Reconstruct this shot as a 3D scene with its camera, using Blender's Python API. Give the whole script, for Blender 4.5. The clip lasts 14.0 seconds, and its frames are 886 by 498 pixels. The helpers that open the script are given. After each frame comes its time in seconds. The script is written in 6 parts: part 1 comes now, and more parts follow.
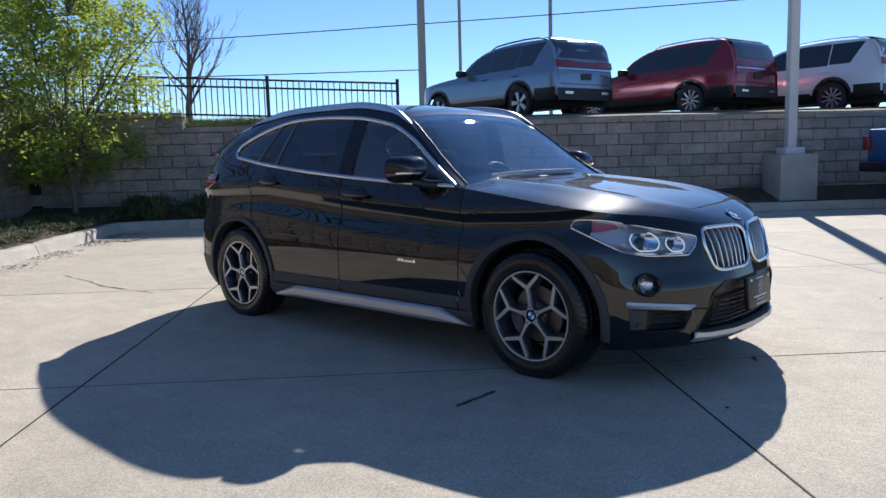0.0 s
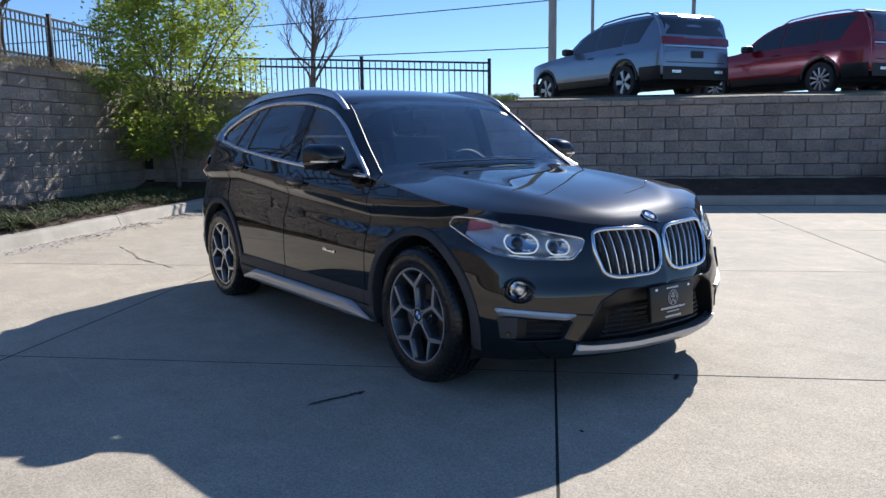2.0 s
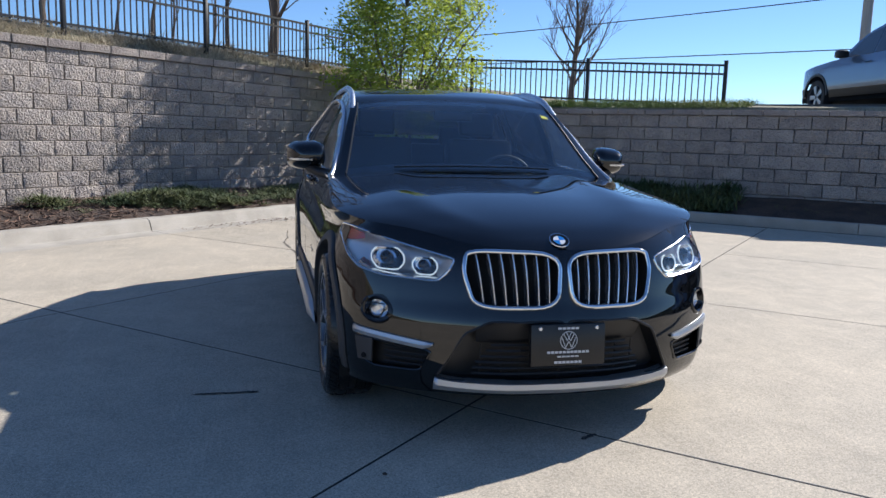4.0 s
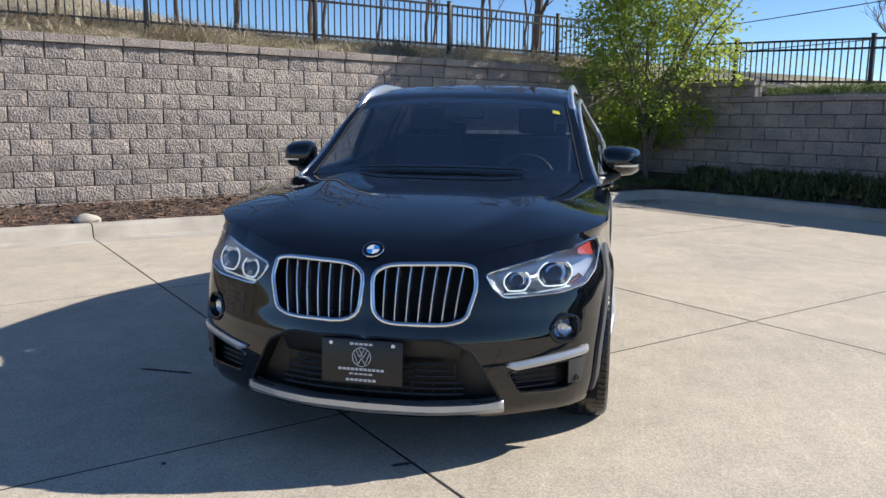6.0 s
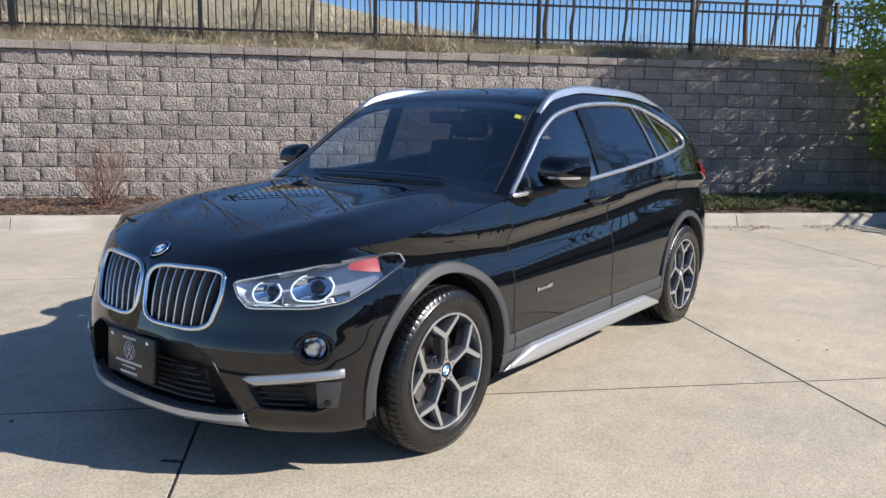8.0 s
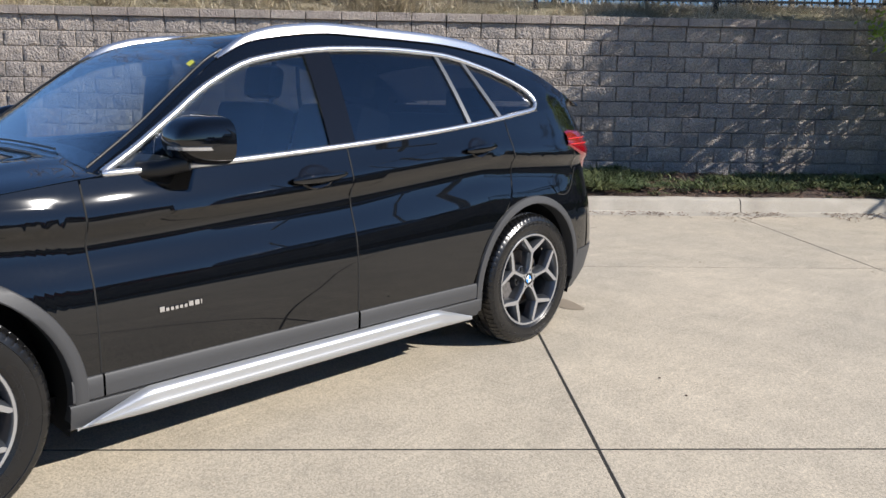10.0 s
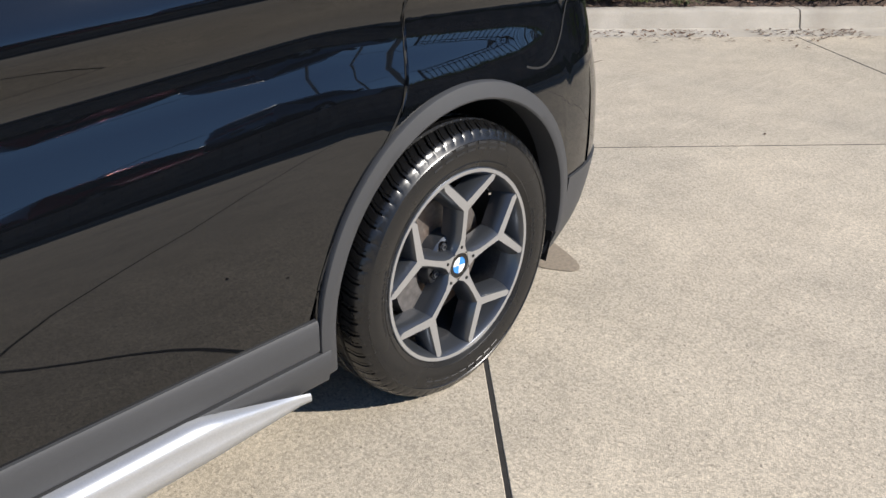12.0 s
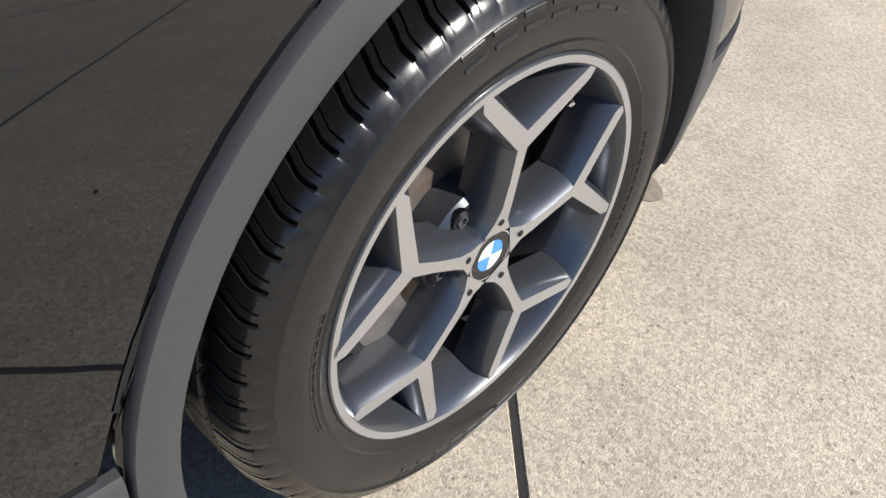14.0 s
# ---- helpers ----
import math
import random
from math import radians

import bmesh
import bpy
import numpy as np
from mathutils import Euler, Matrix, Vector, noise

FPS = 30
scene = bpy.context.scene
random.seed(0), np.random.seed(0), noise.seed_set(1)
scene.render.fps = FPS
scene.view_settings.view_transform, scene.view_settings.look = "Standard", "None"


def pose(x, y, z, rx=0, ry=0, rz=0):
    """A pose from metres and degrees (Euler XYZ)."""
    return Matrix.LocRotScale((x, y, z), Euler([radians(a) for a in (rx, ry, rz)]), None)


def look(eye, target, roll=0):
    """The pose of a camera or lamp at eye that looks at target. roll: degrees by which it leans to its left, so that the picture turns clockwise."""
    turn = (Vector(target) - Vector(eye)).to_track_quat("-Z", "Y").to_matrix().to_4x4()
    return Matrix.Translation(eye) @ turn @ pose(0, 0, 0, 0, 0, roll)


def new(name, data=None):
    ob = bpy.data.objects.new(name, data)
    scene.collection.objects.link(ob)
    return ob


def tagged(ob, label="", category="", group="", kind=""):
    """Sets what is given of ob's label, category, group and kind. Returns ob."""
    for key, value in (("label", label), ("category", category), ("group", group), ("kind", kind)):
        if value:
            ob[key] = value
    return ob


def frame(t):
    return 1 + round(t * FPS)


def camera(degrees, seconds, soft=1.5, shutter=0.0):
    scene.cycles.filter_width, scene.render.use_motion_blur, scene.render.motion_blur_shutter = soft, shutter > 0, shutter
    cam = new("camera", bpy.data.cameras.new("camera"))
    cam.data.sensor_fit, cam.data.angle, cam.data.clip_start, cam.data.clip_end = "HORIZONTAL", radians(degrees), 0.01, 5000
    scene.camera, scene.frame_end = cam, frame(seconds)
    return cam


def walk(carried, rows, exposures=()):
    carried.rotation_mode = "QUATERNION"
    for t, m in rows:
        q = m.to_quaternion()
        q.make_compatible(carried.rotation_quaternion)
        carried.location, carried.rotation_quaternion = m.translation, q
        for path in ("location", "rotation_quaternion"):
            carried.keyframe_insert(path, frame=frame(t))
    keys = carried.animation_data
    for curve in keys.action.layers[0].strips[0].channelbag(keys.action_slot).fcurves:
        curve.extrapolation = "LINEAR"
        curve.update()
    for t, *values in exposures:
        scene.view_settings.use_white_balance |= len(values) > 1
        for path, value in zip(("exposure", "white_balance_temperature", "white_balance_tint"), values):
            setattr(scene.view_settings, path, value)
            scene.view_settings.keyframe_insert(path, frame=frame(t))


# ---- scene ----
cam = camera(60.3, 14.0)
PATH = [
    (0, (3.634, -4.052, 1.172), (2.294, -2.587, 0.925), -1.5),
    (0.5, (3.806, -3.898, 1.166), (2.425, -2.476, 0.898), -1.7),
    (1, (3.953, -3.613, 1.152), (2.511, -2.256, 0.868), -1.7),
    (1.5, (4.155, -3.289, 1.173), (2.639, -2.017, 0.88), -1.4),
    (2, (4.397, -2.938, 1.205), (2.796, -1.775, 0.91), -0.8),
    (2.5, (4.551, -2.541, 1.186), (2.858, -1.516, 0.892), -0.1),
    (3, (4.715, -2.111, 1.194), (2.931, -1.255, 0.906), 0.5),
    (3.5, (4.87, -1.654, 1.227), (3.006, -0.989, 0.939), 1.2),
    (3.7, (4.902, -1.462, 1.215), (3.011, -0.878, 0.926), 1.4),
    (5.8, (4.809, 0.645, 1.276), (2.861, 0.33, 0.951), 0.7),
    (6, (4.758, 0.842, 1.288), (2.827, 0.435, 0.96), 0.6),
    (6.5, (4.565, 1.335, 1.287), (2.697, 0.7, 0.958), 0.6),
    (7, (4.362, 1.825, 1.296), (2.583, 0.971, 0.967), 0.6),
    (7.2, (4.26, 2.004, 1.318), (2.522, 1.07, 0.99), 0.6),
    (9.3, (2.469, 3.258, 1.287), (1.048, 1.895, 0.942), 1.4),
    (9.5, (2.25, 3.286, 1.281), (0.834, 1.919, 0.927), 1.4),
    (10, (1.744, 3.21, 1.238), (0.329, 1.852, 0.849), 0.9),
    (10.5, (1.204, 2.988, 1.27), (-0.192, 1.635, 0.798), 0.5),
    (11, (0.693, 2.643, 1.289), (-0.686, 1.327, 0.686), 0.7),
    (11.5, (0.252, 2.286, 1.235), (-1.093, 1.005, 0.496), 0.2),
    (12, (-0.147, 1.93, 1.155), (-1.457, 0.706, 0.267), 0.3),
    (12.5, (-0.452, 1.64, 1.079), (-1.74, 0.501, 0.057), 0.8),
    (13, (-0.635, 1.376, 0.967), (-1.903, 0.311, -0.155), 1.6),
    (13.5, (-0.738, 1.245, 0.902), (-1.963, 0.228, -0.31), 3.5),
    (14, (-0.809, 1.243, 0.873), (-1.977, 0.267, -0.425), 6.9),
]
walk(cam, [(t, look(eye, target, roll)) for t, eye, target, roll in PATH], ((0.0, 0.63, 6150, 11), (3.7, 0.64, 6150, 11), (6.0, 0.70, 6450, 10), (9.5, 0.63, 6450, 10), (12.5, 0.62, 6480, 10), (14.0, 0.78, 6500, 10)))

# ---- world, sun and exposure ----
LOT_TURN = 46.0
LOT = pose(1.655, -0.282, 0, 0, 0, LOT_TURN)          # the lot's own axes: u along the north wall, v towards it
SUN_AZ, SUN_EL = radians(115.2), radians(32.5)
world = bpy.data.worlds.new("world")
scene.world = world
world.use_nodes = True
wn, wl = world.node_tree.nodes, world.node_tree.links
sky = wn.new("ShaderNodeTexSky")
sky.sky_type, sky.sun_disc = "NISHITA", False
sky.sun_elevation, sky.sun_rotation = SUN_EL, math.pi / 2 - SUN_AZ
sky.air_density, sky.dust_density, sky.ozone_density = 0.75, 0.0, 6.0
wn["Background"].inputs["Strength"].default_value = 0.094
wl.new(sky.outputs[0], wn["Background"].inputs["Color"])
sun_lamp = bpy.data.lights.new("sun", "SUN")
sun_lamp.energy, sun_lamp.angle, sun_lamp.color = 4.5, radians(0.53), (1.0, 0.945, 0.87)
sun = new("sun", sun_lamp)
to_sun = Vector((math.cos(SUN_AZ) * math.cos(SUN_EL), math.sin(SUN_AZ) * math.cos(SUN_EL), math.sin(SUN_EL)))
sun.matrix_world = look(to_sun * 60, (0, 0, 0))


# ---- materials ----
def material(name, base, rough=0.5, metal=0.0, spec=0.5, second=None, grain=0.0, fine=40.0, coarse=2.5, bump=0.0, bump_scale=None,
             coat=0.0, per_object=0.0, island=0.0, rough_var=0.0, space="Object", stretch=None, coarse_amount=0.5):
    """A surface with two scales of colour change, fine relief and optional change from piece to piece."""
    m = bpy.data.materials.new(name)
    m.use_nodes = True
    n, l = m.node_tree.nodes, m.node_tree.links
    p = n["Principled BSDF"]
    p.inputs["Roughness"].default_value = rough
    p.inputs["Metallic"].default_value = metal
    p.inputs["Specular IOR Level"].default_value = spec
    p.inputs["Coat Weight"].default_value = coat
    p.inputs["Coat Roughness"].default_value = 0.02
    p.inputs["Base Color"].default_value = (*base, 1)
    if not (grain or second or bump or per_object or island or rough_var):
        return m
    if space == "World":
        where = n.new("ShaderNodeNewGeometry").outputs["Position"]
    else:
        where = n.new("ShaderNodeTexCoord").outputs["Object"]
    if stretch:
        mp = n.new("ShaderNodeMapping")
        mp.inputs["Scale"].default_value = stretch
        l.new(where, mp.inputs["Vector"])
        where = mp.outputs[0]

    def noise_node(scale, detail):
        t = n.new("ShaderNodeTexNoise")
        t.inputs["Scale"].default_value, t.inputs["Detail"].default_value = scale, detail
        l.new(where, t.inputs["Vector"])
        return t.outputs["Fac"]

    big, small = noise_node(coarse, 4), noise_node(fine, 3)
    mix = n.new("ShaderNodeMix")
    mix.data_type = "RGBA"
    dark = tuple(c * (1 - coarse_amount * grain) for c in base) if second is None else second
    mix.inputs["A"].default_value, mix.inputs["B"].default_value = (*base, 1), (*dark, 1)
    ramp = n.new("ShaderNodeMapRange")
    ramp.inputs["From Min"].default_value, ramp.inputs["From Max"].default_value = 0.35, 0.68
    l.new(big, ramp.inputs["Value"])
    l.new(ramp.outputs[0], mix.inputs["Factor"])
    value = n.new("ShaderNodeMapRange")
    value.inputs["From Min"].default_value, value.inputs["From Max"].default_value = 0.25, 0.75
    value.inputs["To Min"].default_value, value.inputs["To Max"].default_value = 1 - grain, 1 + grain
    l.new(small, value.inputs["Value"])
    factor = value.outputs[0]

    def scaled(source, amount):
        nonlocal factor
        r = n.new("ShaderNodeMapRange")
        r.inputs["To Min"].default_value, r.inputs["To Max"].default_value = 1 - amount, 1 + amount
        l.new(source, r.inputs["Value"])
        times = n.new("ShaderNodeMath")
        times.operation = "MULTIPLY"
        l.new(factor, times.inputs[0])
        l.new(r.outputs[0], times.inputs[1])
        factor = times.outputs[0]

    if per_object:
        scaled(n.new("ShaderNodeObjectInfo").outputs["Random"], per_object)
    if island:
        scaled(n.new("ShaderNodeNewGeometry").outputs["Random Per Island"], island)
    hsv = n.new("ShaderNodeVectorMath")
    hsv.operation = "SCALE"
    l.new(mix.outputs["Result"], hsv.inputs[0])
    l.new(factor, hsv.inputs["Scale"])
    l.new(hsv.outputs[0], p.inputs["Base Color"])
    if rough_var:
        rv = n.new("ShaderNodeMapRange")
        rv.inputs["To Min"].default_value, rv.inputs["To Max"].default_value = rough - rough_var, rough + rough_var
        l.new(big, rv.inputs["Value"])
        l.new(rv.outputs[0], p.inputs["Roughness"])
    if bump:
        b = n.new("ShaderNodeBump")
        b.inputs["Strength"].default_value, b.inputs["Distance"].default_value = 1.0, bump
        l.new(noise_node(bump_scale or fine, 4), b.inputs["Height"])
        l.new(b.outputs[0], p.inputs["Normal"])
    return m


def glass(name, tint, gloss=1.0):
    """A pane: it lets tinted light through and mirrors by its Fresnel."""
    m = bpy.data.materials.new(name)
    m.use_nodes = True
    n, l = m.node_tree.nodes, m.node_tree.links
    n.remove(n["Principled BSDF"])
    clear, shine, mix, facing, power, share = (n.new("ShaderNode" + k) for k in ("BsdfTransparent", "BsdfGlossy", "MixShader", "LayerWeight", "Math", "MapRange"))
    clear.inputs[0].default_value = (*tint, 1)
    shine.inputs["Roughness"].default_value = 0.006
    shine.inputs["Color"].default_value = (gloss, gloss, gloss, 1)
    facing.inputs["Blend"].default_value = 0.5
    power.operation = "POWER"
    power.inputs[1].default_value = 4.5
    share.inputs["To Min"].default_value, share.inputs["To Max"].default_value = 0.085, 0.92
    l.new(facing.outputs["Facing"], power.inputs[0])
    l.new(power.outputs[0], share.inputs["Value"])
    l.new(share.outputs[0], mix.inputs[0])
    l.new(clear.outputs[0], mix.inputs[1])
    l.new(shine.outputs[0], mix.inputs[2])
    l.new(mix.outputs[0], n["Material Output"].inputs["Surface"])
    return m


def glow(name, colour, strength):
    m = material(name, colour, 0.3)
    p = m.node_tree.nodes["Principled BSDF"]
    p.inputs["Emission Color"].default_value = (*colour, 1)
    p.inputs["Emission Strength"].default_value = strength
    return m


PAINT = material("black_paint", (0.0030, 0.0035, 0.0045), 0.34, 0.10, 0.0, grain=0.25, fine=1500, coarse=3, coat=1.0)
PAINT.node_tree.nodes["Principled BSDF"].inputs["Coat IOR"].default_value = 1.65
CLAD = material("grey_plastic", (0.043, 0.044, 0.047), 0.55, grain=0.12, fine=600, coarse=5, bump=0.0002, bump_scale=900)
BLACK = material("black_plastic", (0.010, 0.010, 0.011), 0.42, grain=0.15, fine=300, bump=0.0002)
GLOSS = material("gloss_black", (0.006, 0.006, 0.007), 0.035)
SILVER = material("matt_silver", (0.50, 0.51, 0.525), 0.34, 0.7, grain=0.06, fine=300, coarse=6)
CHROME = material("chrome", (0.78, 0.79, 0.81), 0.07, 1.0)
SATIN = material("satin_aluminium", (0.74, 0.75, 0.77), 0.26, 0.9, grain=0.05, fine=200)
SEAM = material("seam_shadow_gap", (0.002, 0.002, 0.002), 0.8)
RUBBER = material("tyre_rubber", (0.008, 0.008, 0.0085), 0.27, grain=0.3, fine=150, coarse=9, bump=0.00004, bump_scale=300, rough_var=0.10)
RUBBER_MARK = material("tyre_lettering", (0.016, 0.016, 0.017), 0.42)
# inner barrel: the shade behind the spokes is put into its dark colour
BARREL = material("rim_barrel_shaded", (0.045, 0.046, 0.05), 0.5, 0.3, grain=0.25, fine=120, coarse=9)
RIM_GREY = material("rim_grey_paint", (0.088, 0.096, 0.110), 0.30, 0.65, grain=0.10, fine=700, coarse=8, coat=0.5)
RIM_FACE = material("rim_machined_face", (0.50, 0.505, 0.515), 0.34, 0.8, grain=0.10, fine=500, coarse=14)
DISC = material("brake_disc_steel", (0.20, 0.18, 0.165), 0.45, 0.6, second=(0.13, 0.085, 0.06), grain=0.2, fine=90, coarse=12)
RUST = material("rusty_steel", (0.26, 0.11, 0.06), 0.8, 0.1, second=(0.09, 0.045, 0.03), grain=0.35, fine=60, coarse=14)
CALIPER = material("caliper_iron", (0.14, 0.13, 0.125), 0.6, 0.5, grain=0.3, fine=60)
WELL = material("arch_liner", (0.006, 0.006, 0.006), 0.95, grain=0.2, fine=60)
GLASS = glass("clear_glass", (0.92, 0.96, 0.97))
DOOR_GLASS = glass("front_door_glass", (0.86, 0.90, 0.92))
TINT = glass("privacy_glass", (0.42, 0.45, 0.49))
LENS = glass("lamp_lens", (0.93, 0.95, 0.97), 0.8)
LAMP_DARK = material("lamp_housing", (0.62, 0.63, 0.65), 0.28, 0.55)
BOLT = material("wheel_bolt_steel", (0.16, 0.165, 0.175), 0.3, 0.7)
POST = material("window_post_grey", (0.13, 0.135, 0.145), 0.34, 0.5)
LAMP_CHROME = material("lamp_reflector", (0.80, 0.81, 0.83), 0.12, 1.0)
RING = glow("lamp_ring", (0.85, 0.92, 0.90), 0.30)
AMBER = material("red_orange_reflector", (0.45, 0.06, 0.045), 0.22, spec=0.8)
RED_LENS = material("red_tail_lens", (0.20, 0.002, 0.008), 0.10, grain=0.3, fine=120, coarse=30, coat=1.0)
LAMP_BAR = material("lamp_bar_red", (0.62, 0.03, 0.03), 0.2)
BLUE = material("badge_blue", (0.02, 0.22, 0.62), 0.15, coat=1.0)
WHITE = material("badge_white", (0.82, 0.83, 0.84), 0.2, coat=1.0)
PLATE = material("plate_black", (0.012, 0.012, 0.013), 0.32, grain=0.2, fine=60)
PRINT = material("plate_print", (0.62, 0.62, 0.62), 0.5)
LEATHER = material("seat_fabric", (0.03, 0.03, 0.032), 0.7, grain=0.2, fine=160, bump=0.0006)
DASH = material("dashboard_plastic", (0.022, 0.022, 0.024), 0.6, grain=0.2, fine=200, bump=0.0005)
STICKER = material("sticker_yellow", (0.75, 0.72, 0.08), 0.5)

CONCRETE = material("concrete", (0.555, 0.48, 0.37), 0.88, second=(0.455, 0.40, 0.315), grain=0.30, fine=330, coarse=0.8, bump=0.0013,
                    bump_scale=300, per_object=0.035, space="World")


def speckle(m, cells=175, low=0.66, high=1.26, patch=5.0):
    """Stone grains, dark pits, soft blotches and pale brushed scuffs over a material's colour."""
    n, l = m.node_tree.nodes, m.node_tree.links
    p = n["Principled BSDF"]
    colour = p.inputs["Base Color"].links[0].from_socket
    where = n.new("ShaderNodeNewGeometry").outputs["Position"]
    grains, pits, blotch, scuff, turn = (n.new("ShaderNode" + k) for k in ("TexVoronoi", "TexVoronoi", "TexNoise", "TexNoise", "Mapping"))
    grains.inputs["Scale"].default_value, pits.inputs["Scale"].default_value = cells, 38
    blotch.inputs["Scale"].default_value, scuff.inputs["Scale"].default_value = patch, 1.0
    blotch.inputs["Detail"].default_value, scuff.inputs["Detail"].default_value = 6, 7
    turn.inputs["Rotation"].default_value, turn.inputs["Scale"].default_value = (0, 0, 0.5), (2.2, 26, 1)
    l.new(where, turn.inputs["Vector"])
    for t in (grains, pits, blotch):
        l.new(where, t.inputs["Vector"])
    l.new(turn.outputs[0], scuff.inputs["Vector"])
    factor = None
    for source, a, b, c, d in ((grains.outputs["Color"], 0.0, 1.0, low, high), (pits.outputs["Distance"], 0.06, 0.13, 0.45, 1.0),
                               (blotch.outputs["Fac"], 0.3, 0.7, 0.90, 1.07), (scuff.outputs["Fac"], 0.57, 0.70, 1.0, 1.11)):
        r = n.new("ShaderNodeMapRange")
        for k, v in (("From Min", a), ("From Max", b), ("To Min", c), ("To Max", d)):
            r.inputs[k].default_value = v
        l.new(source, r.inputs["Value"])
        if factor is None:
            factor = r.outputs[0]
        else:
            times = n.new("ShaderNodeMath")
            times.operation = "MULTIPLY"
            l.new(factor, times.inputs[0])
            l.new(r.outputs[0], times.inputs[1])
            factor = times.outputs[0]
    mixed = n.new("ShaderNodeVectorMath")
    mixed.operation = "SCALE"
    l.new(colour, mixed.inputs[0])
    l.new(factor, mixed.inputs["Scale"])
    l.new(mixed.outputs[0], p.inputs["Base Color"])


speckle(CONCRETE)
KERB = material("kerb_concrete", (0.50, 0.455, 0.385), 0.88, second=(0.38, 0.34, 0.28), grain=0.16, fine=180, coarse=2.5, bump=0.002, per_object=0.06, space="World")
JOINT = material("joint_filler", (0.028, 0.025, 0.022), 0.95, grain=0.3, fine=60, space="World")
BLOCK = material("split_face_block", (0.42, 0.36, 0.31), 0.93, second=(0.30, 0.265, 0.24), grain=0.36, fine=70, coarse=3.0, bump=0.045,
                 bump_scale=34, per_object=0.14, space="World")
BLOCK_JOINED = material("split_face_block_far", (0.42, 0.36, 0.31), 0.93, second=(0.30, 0.265, 0.24), grain=0.36, fine=70, coarse=3.0, bump=0.045,
                        bump_scale=34, island=0.14, space="World")
CAPSTONE = material("wall_capstone", (0.41, 0.35, 0.30), 0.93, second=(0.29, 0.245, 0.22), grain=0.34, fine=70, coarse=2.5, bump=0.03, bump_scale=44, per_object=0.1, space="World")
WALL_CORE = material("wall_core", (0.05, 0.043, 0.04), 0.95, grain=0.2, fine=40)
SOIL = material("bark_mulch_soil", (0.10, 0.065, 0.045), 0.95, second=(0.055, 0.038, 0.03), grain=0.4, fine=45, coarse=4, bump=0.02, bump_scale=40, space="World")
BANK = material("dry_bank_grass", (0.36, 0.305, 0.215), 0.95, second=(0.20, 0.185, 0.11), grain=0.35, fine=24, coarse=0.7, bump=0.03, bump_scale=30, space="World")
CHIP = material("bark_chip", (0.17, 0.10, 0.065), 0.9, second=(0.08, 0.05, 0.035), grain=0.4, fine=60, island=0.45)
STRAW = material("dry_grass_blade", (0.62, 0.54, 0.40), 0.8, second=(0.38, 0.32, 0.22), grain=0.2, fine=8, coarse=0.8, island=0.4)
GRASS = material("green_grass_blade", (0.17, 0.24, 0.05), 0.7, second=(0.24, 0.27, 0.07), grain=0.2, fine=8, coarse=0.8, island=0.35)
JUNIPER = material("juniper_green", (0.062, 0.092, 0.032), 0.75, second=(0.14, 0.145, 0.05), grain=0.25, fine=10, coarse=1.6, island=0.45)
LEAF = material("spring_leaf", (0.23, 0.31, 0.055), 0.5, second=(0.13, 0.21, 0.04), grain=0.2, fine=6, coarse=1.2, island=0.35)
leaf_n, leaf_l = LEAF.node_tree.nodes, LEAF.node_tree.links
leaf_thin, leaf_mix = leaf_n.new("ShaderNodeBsdfTranslucent"), leaf_n.new("ShaderNodeMixShader")
leaf_thin.inputs["Color"].default_value = (0.46, 0.54, 0.09, 1)
leaf_mix.inputs[0].default_value = 0.5
leaf_l.new(leaf_n["Principled BSDF"].outputs[0], leaf_mix.inputs[1])
leaf_l.new(leaf_thin.outputs[0], leaf_mix.inputs[2])
leaf_l.new(leaf_mix.outputs[0], leaf_n["Material Output"].inputs["Surface"])
BARK = material("bark", (0.20, 0.165, 0.135), 0.9, second=(0.12, 0.10, 0.085), grain=0.35, fine=50, coarse=7, bump=0.006, bump_scale=60, stretch=(1, 1, 0.3))
BARE_BARK = material("bare_bark", (0.105, 0.08, 0.065), 0.9, second=(0.17, 0.135, 0.11), grain=0.3, fine=40, coarse=3, bump=0.004, bump_scale=60)
FENCE = material("fence_black", (0.012, 0.012, 0.013), 0.45, grain=0.2, fine=80)
POLE = material("pole_white_paint", (0.62, 0.62, 0.61), 0.45, grain=0.06, fine=40, coarse=2)
WOOD = material("weathered_pole_wood", (0.42, 0.40, 0.37), 0.9, second=(0.33, 0.31, 0.285), grain=0.2, fine=30, coarse=2, bump=0.004, stretch=(6, 6, 0.5))
PED = material("pedestal_concrete", (0.44, 0.42, 0.38), 0.9, second=(0.36, 0.34, 0.31), grain=0.14, fine=120, coarse=3, bump=0.002)
WIRE = material("wire_black", (0.02, 0.02, 0.02), 0.6)
ASPHALT = material("asphalt", (0.11, 0.11, 0.108), 0.95, grain=0.25, fine=150, coarse=0.5, bump=0.003, space="World")
DARK_TYRE = material("plain_rubber", (0.014, 0.014, 0.015), 0.6, grain=0.25, fine=60)


# ---- mesh helpers ----
def part(name, bm, mat, parent=None, label="", m=None, sharp=35, flip=False):
    """One mesh object from bm, under a thing or a part."""
    if flip:
        bmesh.ops.reverse_faces(bm, faces=bm.faces)
    me = bpy.data.meshes.new(name)
    bm.to_mesh(me)
    bm.free()
    return mesh_part(name, me, mat, parent, label, m, sharp)


